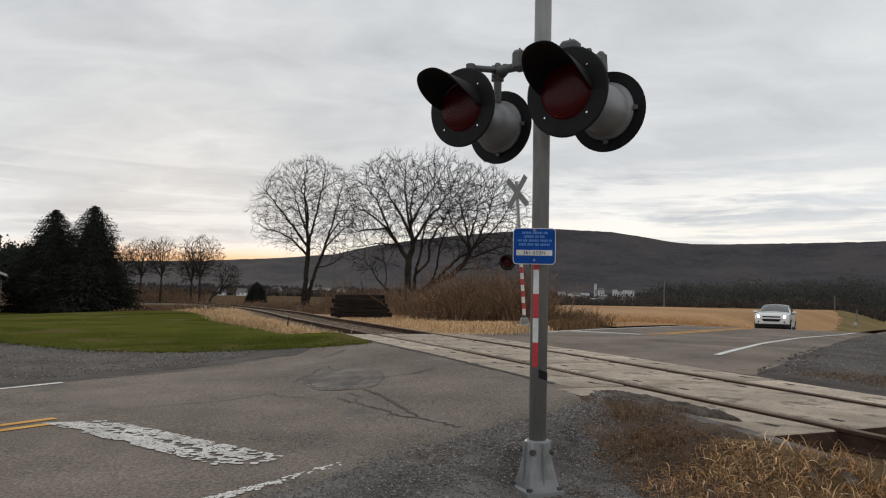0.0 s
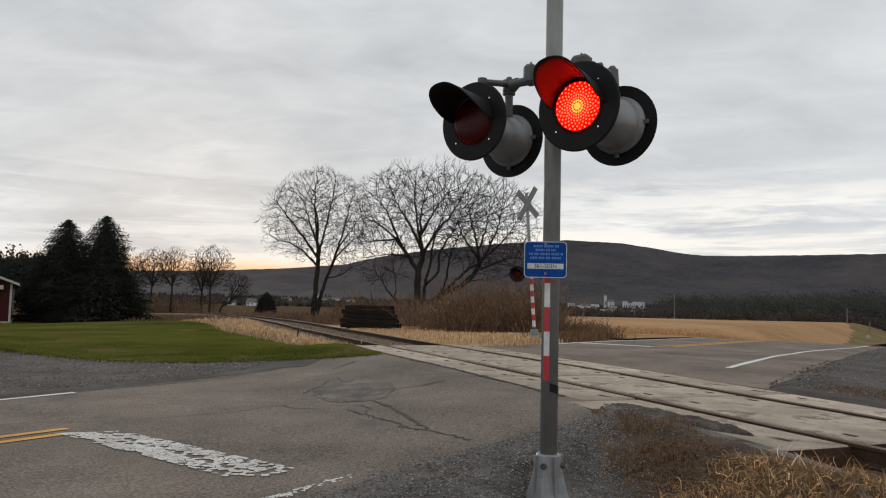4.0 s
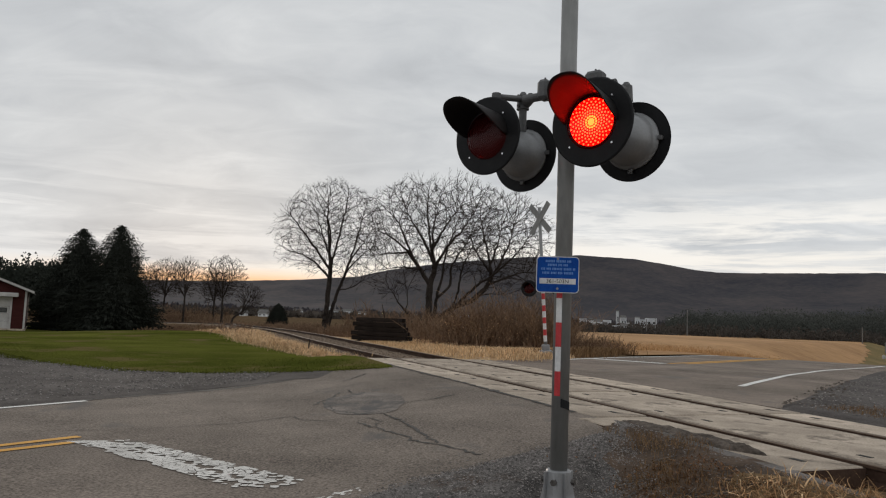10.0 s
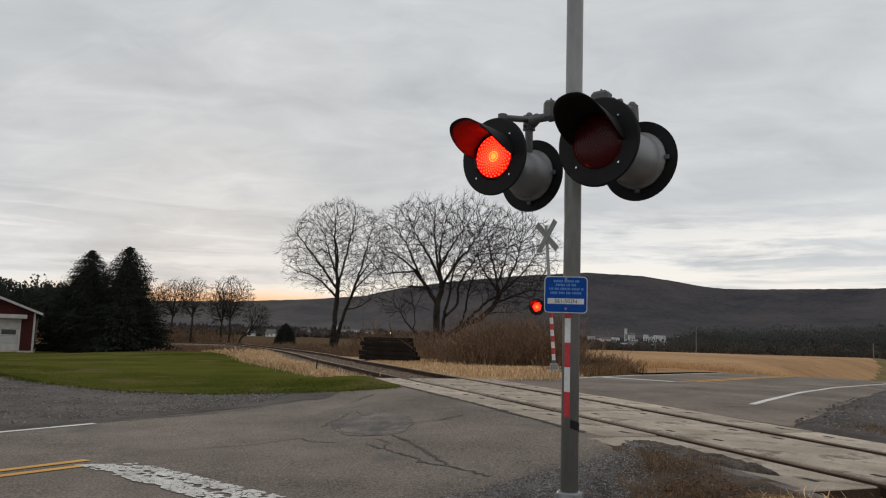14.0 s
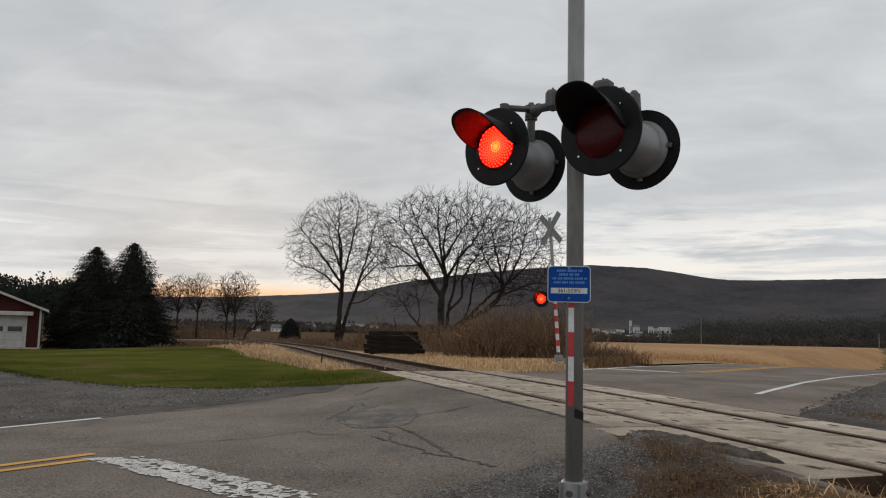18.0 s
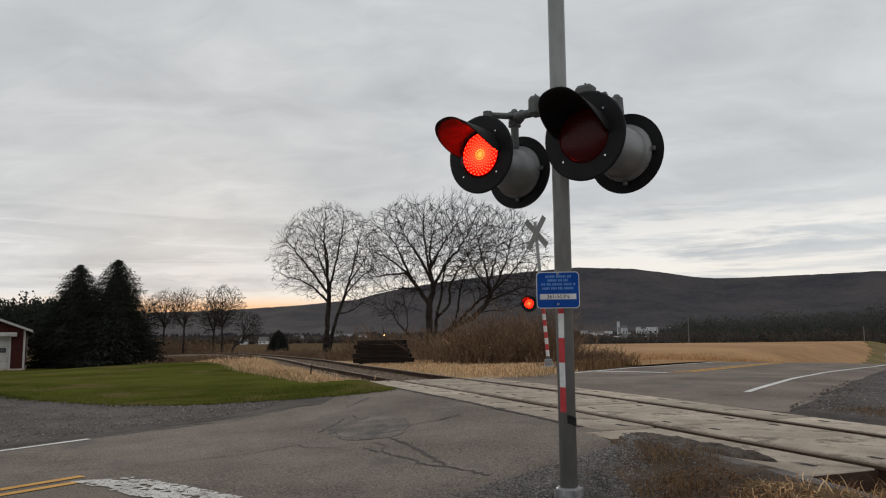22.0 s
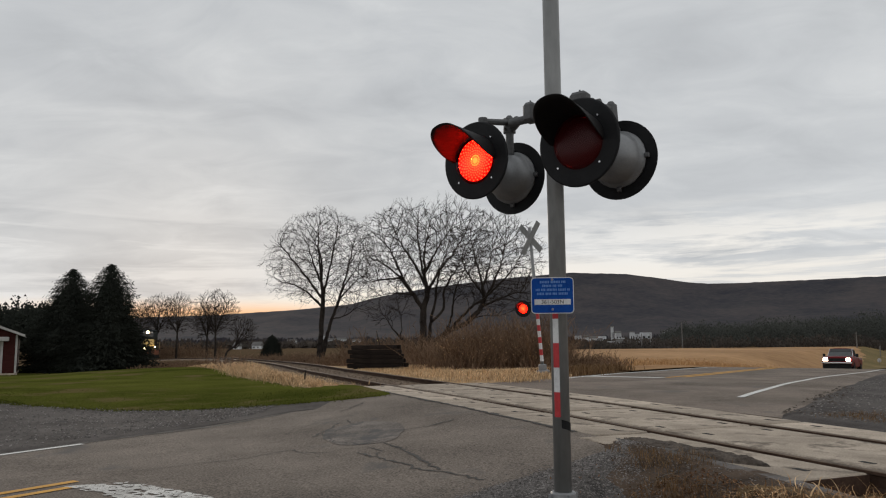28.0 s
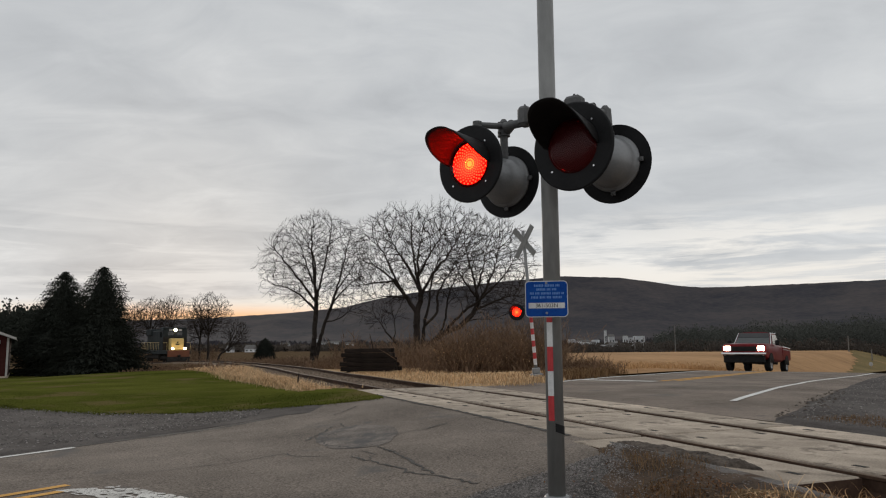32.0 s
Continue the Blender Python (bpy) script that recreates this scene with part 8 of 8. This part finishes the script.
# thin dead stub by the tie stack, and the post light behind it
bm = bmesh.new()
sx_, sy_ = -4.6, 46.0
stub = thing("dead_stub", pose(sx_, sy_, ground_z(sx_, sy_) - 0.05), "thin dead tree stub behind the tie stack", "tree stub")
tube(bm, (0, 0, 0), (-0.08, 0, 1.2), 0.06, 0.045, 6)
tube(bm, (-0.08, 0, 1.2), (-0.3, 0, 2.15), 0.045, 0.015, 6)
part("stem", bm, M_BARK, stub)

# round white marker in the far verge
mk = thing("round_marker", pose(59.5, 110.0, ground_z(59.5, 110.0)), "small round pale marker on a short post", "marker")
bm = bmesh.new()
tube(bm, (0, 0, -0.1), (0, 0, -1.85 - ground_z(59.5, 110.0)), 0.04, 0.04, 6)
part("post", bm, M_POLE, mk)
bm = bmesh.new()
lathe(bm, [(0.0008, 0.03), (0.28, 0.03), (0.30, 0.0), (0.0008, -0.01)], 16, Matrix.Translation((0, 0, -1.85 - ground_z(59.5, 110.0))) @ Matrix.Rotation(radians(90), 4, "X"))
part("disc", bm, M_OFFWHITE, mk)


CRACKS = [([(-2.75, 8.25), (-2.45, 8.41), (-2.26, 8.61), (-1.95, 8.91), (-1.76, 8.63), (-1.36, 8.47)], 0.035), ([(-1.12, 8.36), (-0.80, 7.90), (-0.47, 7.42), (-0.47, 7.27), (-0.19, 7.05), (0.18, 6.55)], 0.055),
          ([(-0.86, 8.80), (-0.74, 8.54), (-0.52, 8.03), (-0.38, 7.57), (-0.20, 7.10)], 0.060), ([(-0.82, 9.50), (-0.42, 9.66), (-0.07, 10.05)], 0.045), ([(-1.85, 11.95), (-1.72, 12.29), (-1.60, 12.9)], 0.06), ([(-1.62, 10.95), (-1.48, 10.54)], 0.05),
          ([(-1.10, 8.42), (-1.02, 8.62), (-0.86, 8.30), (-0.90, 8.05)], 0.03), ([(-4.6, 9.98), (-3.9, 11.1), (-3.1, 12.2)], 0.03), ([(-3.9, 7.6), (-3.2, 7.85), (-2.75, 8.25)], 0.022), ([(-1.85, 9.7), (-1.72, 10.3), (-1.70, 10.7)], 0.06), ([(-1.78, 9.9), (-1.5, 9.2), (-1.15, 8.86), (-0.84, 9.0)], 0.05)]

# ---- road wear: sealed cracks, a darker patch, broken asphalt at the panel edge ----
def crack(pts, width, seed):
    rnd = random.Random(seed)
    P_ = [Vector(p) for p in pts]
    fine_ = []
    for a, b in zip(P_, P_[1:]):
        n = max(2, int((b - a).length / 0.06))
        for i in range(n):
            q = a.lerp(b, i / n)
            fine_.append(q + Vector((rnd.gauss(0, 0.014), rnd.gauss(0, 0.014))))
    fine_.append(P_[-1])
    verts, faces = [], []
    for i, p in enumerate(fine_):
        d = (fine_[min(i + 1, len(fine_) - 1)] - fine_[max(i - 1, 0)]).normalized()
        w_ = width * rnd.uniform(0.35, 1.3)
        for sg in (-1, 1):
            q = p + Vector((-d.y, d.x)) * sg * w_ / 2
            verts.append((q.x, q.y, road_z(q.x, q.y) + 0.0055))
        if i:
            faces.append((2 * i - 2, 2 * i - 1, 2 * i + 1, 2 * i))
    tagged(new("road_crack", mesh_of("road_crack", verts, faces, M_TAR)), "dark crack in the asphalt", "crack", kind="structure")


for i, (pts, wd) in enumerate(CRACKS):
    crack(pts, wd * 0.55, 90 + i)
# the step along the far edge of the pavement
crack([road_xy(q, -2.62 + 0.03 * math.sin(q * 2.1) + 0.30 * smooth01((q - 3.6) / 1.6)) for q in (-12, -9, -6, -3, -1, 0.5, 2.0, 3.2, 4.2, 5.0)], 0.12, 117)
# a sealed patch, smoother and bluer than the old asphalt
verts, faces, n = [], [], 40
pc = Vector((-1.22, 9.72))
verts.append((pc.x, pc.y, road_z(pc.x, pc.y) + 0.0045))
for k_, f in ((0, 0.5), (1, 1.0)):
    for i in range(n):
        a = 2 * math.pi * i / n
        rr = (1 + 0.16 * noise.noise(Vector((math.cos(a) * 1.7, math.sin(a) * 1.7, 3.0))) + 0.05 * noise.noise(Vector((math.cos(a) * 6, math.sin(a) * 6, 5.0)))) * f
        q = pc + Vector((0.50, 0.10)) * rr * math.cos(a) + Vector((-0.18, 0.86)) * rr * math.sin(a)
        verts.append((q.x, q.y, road_z(q.x, q.y) + 0.0045))
for i in range(n):
    j = (i + 1) % n
    faces += [(0, 1 + i, 1 + j), (1 + i, 1 + n + i, 1 + n + j, 1 + j)]
tagged(new("road_patch", mesh_of("road_patch", verts, faces, M_PATCH, smooth=True)), "grey-blue sealed patch in the worn asphalt", "road patch", kind="structure")
# the open joint along the outer edge of the near panels
for a_, b_, wd in ((7.4, 9.6, 0.12), (9.6, 11.4, 0.08), (11.4, 13.2, 0.13), (13.2, 15.8, 0.09)):
    crack([NEAR_N * (RAIL_A - 0.765) + TRACK_D * q for q in (a_, (a_ + b_) / 2, b_)], wd, 120 + int(a_))


# broken asphalt crumbled over the panel's outer edge: a low uneven heap
ctr = NEAR_N * (RAIL_A - 0.60) + TRACK_D * 5.75
verts, faces = [], []
nu, nv = 44, 12
for i in range(nu + 1):
    for j in range(nv + 1):
        u, v = 2 * i / nu - 1, 2 * j / nv - 1
        wide = 0.20 * (1 + 0.35 * noise.noise(Vector((u * 3.0, 1.0, 2.0)))) * max(0.0, 1 - abs(u) ** 3)
        q = ctr + TRACK_D * (0.92 * u + 0.03 * noise.noise(Vector((u * 9, v * 3, 4.0)))) + NEAR_N * (wide * v - 0.05 * u)
        edge = max(0.0, 1 - max(abs(u) ** 4, v * v))
        h_ = edge ** 0.5 * (0.042 + 0.030 * noise.noise(Vector((u * 7, v * 2.5, 8.0))) + 0.022 * noise.noise(Vector((u * 24, v * 7, 3.0))))
        verts.append((q.x, q.y, interp(q.y, TRACK_Z) - 0.014 + h_))
faces = [(i * (nv + 1) + j, (i + 1) * (nv + 1) + j, (i + 1) * (nv + 1) + j + 1, i * (nv + 1) + j + 1) for i in range(nu) for j in range(nv)]
tagged(new("broken_asphalt", mesh_of("broken_asphalt", verts, faces, M_LUMP)), "broken dark asphalt crumbled over the panel edge", "asphalt")


# ---- loose stones ----
def stones(name, spots, lo_s, hi_s, mat, label, seed, category="gravel"):
    rnd = random.Random(seed)
    verts, faces = [], []
    for x, y, z, k_ in spots:
        s_ = rnd.uniform(lo_s, hi_s) * k_
        b_ = len(verts)
        t_ = rnd.uniform(0, 6.28)
        for q in range(4):
            an = t_ + q * math.pi / 2 + rnd.uniform(-0.4, 0.4)
            r_ = s_ * rnd.uniform(0.6, 1.1)
            verts.append((x + r_ * math.cos(an), y + r_ * math.sin(an), z + s_ * rnd.uniform(-0.1, 0.35)))
        verts.append((x + rnd.uniform(-0.3, 0.3) * s_, y + rnd.uniform(-0.3, 0.3) * s_, z + s_ * rnd.uniform(0.5, 0.8)))
        for q in range(4):
            faces.append((b_ + q, b_ + (q + 1) % 4, b_ + 4))
    return tagged(new(name, mesh_of(name, verts, faces, mat)), label, category, kind="stuff")


stones("verge_stones", between(poly([(-2.1, 3.0), (-1.03, 4.85), (-0.37, 5.75), (0.35, 6.24), (0.92, 6.70), (1.72, 7.5)]), poly([(2.6, 1.0), (2.2, 2.6), (1.75, 4.0), (1.55, 5.2), (1.5, 6.2), (1.55, 7.8)]), 34000, 21, lift=0.036, scale=lambda u, v: 1.0), 0.004, 0.0150, M_STONE, "loose grey gravel on the verge", 22)
stones("road_grit", between(poly([(-1.3, 4.4), (-0.73, 5.35), (0.02, 6.02), (0.92, 6.70)]), poly([(-1.7, 4.7), (-1.1, 5.65), (-0.3, 6.4), (0.6, 7.2)]), 700, 23, zf=road_z, power=2.5, lift=0.0), 0.005, 0.012, M_STONE, "grit spilled onto the asphalt", 24)
stones("soil_grit", between(poly([(1.50, 7.6), (1.25, 6.8), (1.2, 5.8), (1.35, 4.7)]), poly([(1.64, 7.7), (1.85, 7.0), (2.2, 6.1), (2.5, 5.2)]), 1200, 41, lift=0.042), 0.004, 0.013, M_STONE, "grit on the bare soil", 42)
blades("apron_grass", between(poly([road_xy(7.0, 5.2), road_xy(8.0, 5.6)]), poly([road_xy(6.6, 6.8), road_xy(8.0, 7.6)]), 420, 43), M_RUST_GRASS, "brown matted grass at the panel's end beyond the track", "grass", 44, 0.05, 0.0025, 1.1, 7, spread=0.12)
stones("apron_stones", between(poly([road_xy(s_, l_) for s_, l_ in ((6.8, 4.9), (9, 4.85), (12, 4.8), (18, 4.6), (24, 4.5))]), poly([(6.0, 7.4), (9.3, 9.2), (14.5, 14.0), (19.0, 20.0)]), 7000, 25, lift=0.03), 0.008, 0.024, M_STONE, "loose dark gravel beside the far road", 26)
stones("apron_crumbs", between(poly([road_xy(s_, l_) for s_, l_ in ((7.0, 4.72), (8, 4.66), (10.2, 4.56), (13.5, 4.5))]), poly([road_xy(s_, l_) for s_, l_ in ((7.0, 5.5), (8, 5.2), (10.2, 5.0), (13.5, 4.8))]), 130, 47, power=1.6, lift=0.014), 0.012, 0.045, M_LUMP, "crumbled asphalt along the far road's broken edge", 48)
stones("shoulder_stones", between(poly([(-22, 12), (-14, 17.5), (-9.0, 15.4), (-5.4, 14.2), (-3.2, 15.0)]), poly([road_xy(s_, -3.0) for s_ in (-14, -8, -3, 1, 4, 5)]), 9000, 27, lift=0.013), 0.010, 0.028, M_STONE, "loose grey shoulder gravel", 28)
stones("ballast_stones", [(*along(y_, c_), interp(y_, TRACK_Z) - 0.125 - 0.16 * smooth01((abs(c_) - 1.2) / 0.6), 1.0) for y_, c_ in ((rb.uniform(17.4, 60), rb.uniform(-1.7, 1.7)) for _ in range(13000))], 0.025, 0.055, M_BROWNSTONE, "brown track ballast stones", 29, "ballast")
stones("ballast_stones_near", [(*along(y_, c_), interp(y_, TRACK_Z) - 0.125 - 0.16 * smooth01((abs(c_) - 1.2) / 0.6), 1.0) for y_, c_ in ((rb.uniform(-3, 4.6), rb.uniform(-1.7, 1.7)) for _ in range(3500))], 0.025, 0.055, M_BROWNSTONE, "dirty track ballast stones", 30, "ballast")

stones("seed_heads", [(x, y, ground_z(x, y) + h_, 1.0) for x, y, h_ in ((rb.uniform(-1.0, 4.6), rb.uniform(30.6, 36), rb.uniform(0.4, 1.4)) for _ in range(900))], 0.015, 0.04, M_HAYNEAR, "pale seed heads in the brush", 51, "brush")
brush("weeds_track", [(track_xy(y) - rb.uniform(2.6, 4.6), y, rb.uniform(0.5, 1.0)) for y in (rb.uniform(31, 47) for _ in range(34))], M_BRUSH, "tall brown weeds in the pale grass", 71, 0.75, 5, 0.007)
stake = thing("wooden_stake", pose(-4.15, 20.6, ground_z(-4.15, 20.6) - 0.05, 3, 4, 20), "short weathered stake in the dry grass", "stake")
bm = bmesh.new()
box(bm, 0, 0, 0.22, 0.035, 0.035, 0.46, bevel=0.004)
part("stick", bm, M_BARK, stake)
# a lamp on a post far across the track
lx, ly = 300 * math.sin(radians(-5.95)), 300 * math.cos(radians(-5.95))
lampost = thing("yard_lamp", pose(lx, ly, ground_z(lx, ly, False)), "small orange yard lamp on a post across the valley", "lamp")
bm = bmesh.new()
tube(bm, (0, 0, 0), (0, 0, 3.2), 0.06, 0.05, 6)
part("post", bm, M_POLE, lampost)
bm = bmesh.new()
lathe(bm, [(0.0008, 0.0), (0.16, 0.08), (0.18, 0.2), (0.0008, 0.32)], 10, Matrix.Translation((0, 0, 3.2)))
part("lantern", bm, M_YARDLAMP, lampost)


# thin dead sticks on the gravel
rnd = random.Random(95)
segs = []
for _ in range(26):
    x, y = rnd.uniform(0.75, 1.75), rnd.uniform(4.4, 6.4)
    a, l_, r_ = rnd.uniform(-0.9, 0.3), rnd.uniform(0.10, 0.34), rnd.uniform(0.002, 0.005)
    p = Vector((x, y, ground_z(x, y) + 0.048))
    for k_ in range(3):
        a += rnd.gauss(0, 0.25)
        q = Vector((p.x + math.cos(a) * l_ / 3, p.y + math.sin(a) * l_ / 3, 0))
        q.z = ground_z(q.x, q.y) + 0.048 + rnd.uniform(0, 0.006)
        segs.append((p, q, r_, r_ * 0.8, 5))
        p, r_ = q, r_ * 0.8
tagged(new("fallen_sticks", tubes_mesh("fallen_sticks", segs, M_POLE, rmin=0.0015)), "thin dead sticks lying on the gravel", "sticks", kind="stuff")


# fallen leaves: small bent blades lying on the soil and the straw
def litter(name, spots, size, mat, label, seed):
    rnd = random.Random(seed)
    verts, faces = [], []
    for x, y, z, k_ in spots:
        m_ = Matrix.Translation((x, y, z + size * 0.3)) @ Euler((rnd.gauss(0, 0.5), rnd.gauss(0, 0.5), rnd.uniform(0, 6.3))).to_matrix().to_4x4()
        l_, w_, h_ = size * k_ * rnd.uniform(0.6, 1.3), size * rnd.uniform(0.25, 0.5), size * rnd.uniform(0.05, 0.4)
        b_ = len(verts)
        verts.extend(m_ @ Vector(p) for p in ((-l_, 0, h_), (-l_ * 0.3, -w_, h_ * 0.6), (-l_ * 0.3, w_, h_ * 0.6), (0, 0, 0), (l_ * 0.4, -w_ * 0.8, h_ * 0.5), (l_ * 0.4, w_ * 0.8, h_ * 0.5), (l_, 0, h_)))
        faces.extend(((b_, b_ + 1, b_ + 3), (b_, b_ + 3, b_ + 2), (b_ + 1, b_ + 4, b_ + 3), (b_ + 3, b_ + 5, b_ + 2), (b_ + 4, b_ + 6, b_ + 3), (b_ + 3, b_ + 6, b_ + 5)))
    return tagged(new(name, mesh_of(name, verts, faces, mat)), label, "leaves", kind="stuff")


litter("leaf_litter", between(poly([(1.95, 6.3), (2.1, 5.6), (2.5, 4.9), (3.2, 3.6)]), poly([(1.30, 6.2), (1.35, 5.2), (1.45, 4.6), (1.7, 3.2)]), 2600, 101, power=1.2, lift=0.045), 0.014, M_LEAF, "rusty fallen leaves on soil and straw", 102)
litter("leaf_litter_sparse", between(poly([(1.5, 6.9), (1.3, 5.6), (1.4, 4.4)]), poly([(0.7, 6.2), (0.5, 4.9), (0.4, 3.6)]), 160, 103, lift=0.045), 0.013, M_LEAF, "a few brown leaves on the gravel", 104)


# ---- movement ----
SUV_W = Vector((-0.562, -0.827))
LANE0 = Vector((-3.50, 8.33))    # under the car's middle at 3.0 s
SUV_V = 13.0
SUV_TURN = [(0.0, 5.0), (1.0, 5.0), (1.5, 4.0), (2.0, 1.8), (2.5, 1.5), (3.0, 0.0), (32.0, 0.0)]   # degrees towards the crossing, as the road bends
SUV_WAY = [(0.0, 43.0), (0.5, 37.0), (1.0, 30.3), (1.5, 22.2), (2.0, 14.6), (2.5, 5.7), (3.0, -0.1), (3.5, -6.6)]   # metres still to go
SUV_SIDE = [(0.0, -1.40), (1.0, -1.5), (1.5, -1.15), (2.0, -0.80), (2.5, 0.45), (3.0, -0.1), (3.5, -0.2)]   # metres towards its own left
TRUCK_P = Vector((14.7, 37.2))
TRUCK_WAY = [(0.0, 330.0), (10.0, 250.0), (20.0, 125.0), (23.0, 80.0), (24.2, 57.5), (25.0, 47.5), (26.0, 40.5), (27.5, 28.4), (28.0, 24.3), (28.5, 20.4), (29.0, 16.5), (29.5, 13.0), (30.0, 9.7), (30.5, 6.9), (31.0, 4.3), (31.5, 2.1), (32.0, 0.0)]


LOCO_WAY = [(0.0, 232.0), (25.0, 130.0), (28.0, 117.5), (29.0, 113.0), (30.0, 108.6), (31.0, 103.4), (32.0, 97.75)]


def on_road(p, d, length):
    """Pose on the pavement at p, nose along d, pitched with the slope."""
    def hz(q):
        return interp(q.y, TRACK_Z) if side_of(q.x, q.y) == 0 else road_z(q.x, q.y)
    f, r = hz(p + d * length / 2), hz(p - d * length / 2)
    yaw = math.degrees(math.atan2(d.y, d.x))
    return pose(p.x, p.y, (f + r) / 2, 0, 0, yaw) @ pose(0, 0, 0, 0, -math.degrees(math.atan2(f - r, length)), 0)


def track_pose(y_):
    d = Vector((track_xy(y_ + 2) - track_xy(y_ + 16), -14)).normalized()
    return pose(track_xy(y_), y_, interp(y_ + 7, TRACK_Z), 0, 0, math.degrees(math.atan2(d.y, d.x)))


def flip_rows(spans, seconds):
    """Rows that show the lit face within the spans and turn it away outside them."""
    def at(deg):
        return pose(0, 0, -0.012, 0, deg, 0)
    keys = {}
    for a, b in spans:
        fa, fb = round(a * FPS), round(b * FPS)
        for k_, deg in ((-3, 180), (-2, 120), (-1, 60), (0, 0)):
            keys[fa + k_] = deg
        for k_, deg in ((0, 0), (1, 60), (2, 120), (3, 180)):
            keys[fb + k_] = deg
    keys[0] = 180
    last = int(seconds * FPS)
    keys.setdefault(last, 0 if any(a <= seconds <= b for a, b in spans) else 180)
    return [(f / FPS, at(d)) for f, d in sorted(keys.items()) if 0 <= f <= last]


def flash_spans():
    """Alternate flashing: each change turns one lamp away while the other comes round."""
    left, right = [(2.63, 2.74)], [(2.86, 3.13)]
    t, changes = 3.225, []
    while t < 34.0:
        changes += [t, t + 0.775]
        t += 1.4335
    for i, c in enumerate(changes):
        n = math.floor(c + 0.03)
        if c < n + 0.1 and c > n - 0.03:
            c = n - 0.03 if c < n + 0.015 else n + 0.1
        changes[i] = c
    for i in range(0, len(changes) - 2, 2):
        a, b, c = changes[i:i + 3]
        left.append((a + 0.03, b - 0.10))
        right.append((b + 0.03, c - 0.10))
    return left, right


def smooth_way(t, way):
    return sum(interp(t + e, way) for e in (-0.15, -0.075, 0.0, 0.075, 0.15)) / 5 if 0.15 < t < 3.35 else interp(t, way)


def motions():
    rows = [(i * 0.1, on_road(LANE0 - SUV_W * smooth_way(i * 0.1, SUV_WAY) + Vector((0.827, -0.562)) * smooth_way(i * 0.1, SUV_SIDE), Matrix.Rotation(radians(interp(i * 0.1, SUV_TURN)), 2) @ SUV_W, 2.86)) for i in range(36)]
    rows += [(t, on_road(LANE0 + SUV_W * SUV_V * d, SUV_W, 2.86)) for t, d in ((4.0, 1.0), (6.0, 3.0), (32.0, 3.2))]
    walk(SUV, rows)
    td = Vector((-0.56, -0.8285))
    walk(TRUCK, [(t, on_road(TRUCK_P - td * d, td, 3.4)) for t, d in TRUCK_WAY])
    walk(LOCO, [(float(t), track_pose(interp(float(t), LOCO_WAY))) for t in range(0, 33)])
    left, right = flash_spans()
    for sx, front, u in LAMPS:
        if front:
            walk(u, flip_rows(left if sx < 0 else right, 32.0))
        else:
            u.rotation_euler = (0, math.pi, 0)
    for sx, front, u in FAR_LAMPS:
        walk(u, flip_rows(left if sx < 0 else right, 32.0))


motions()
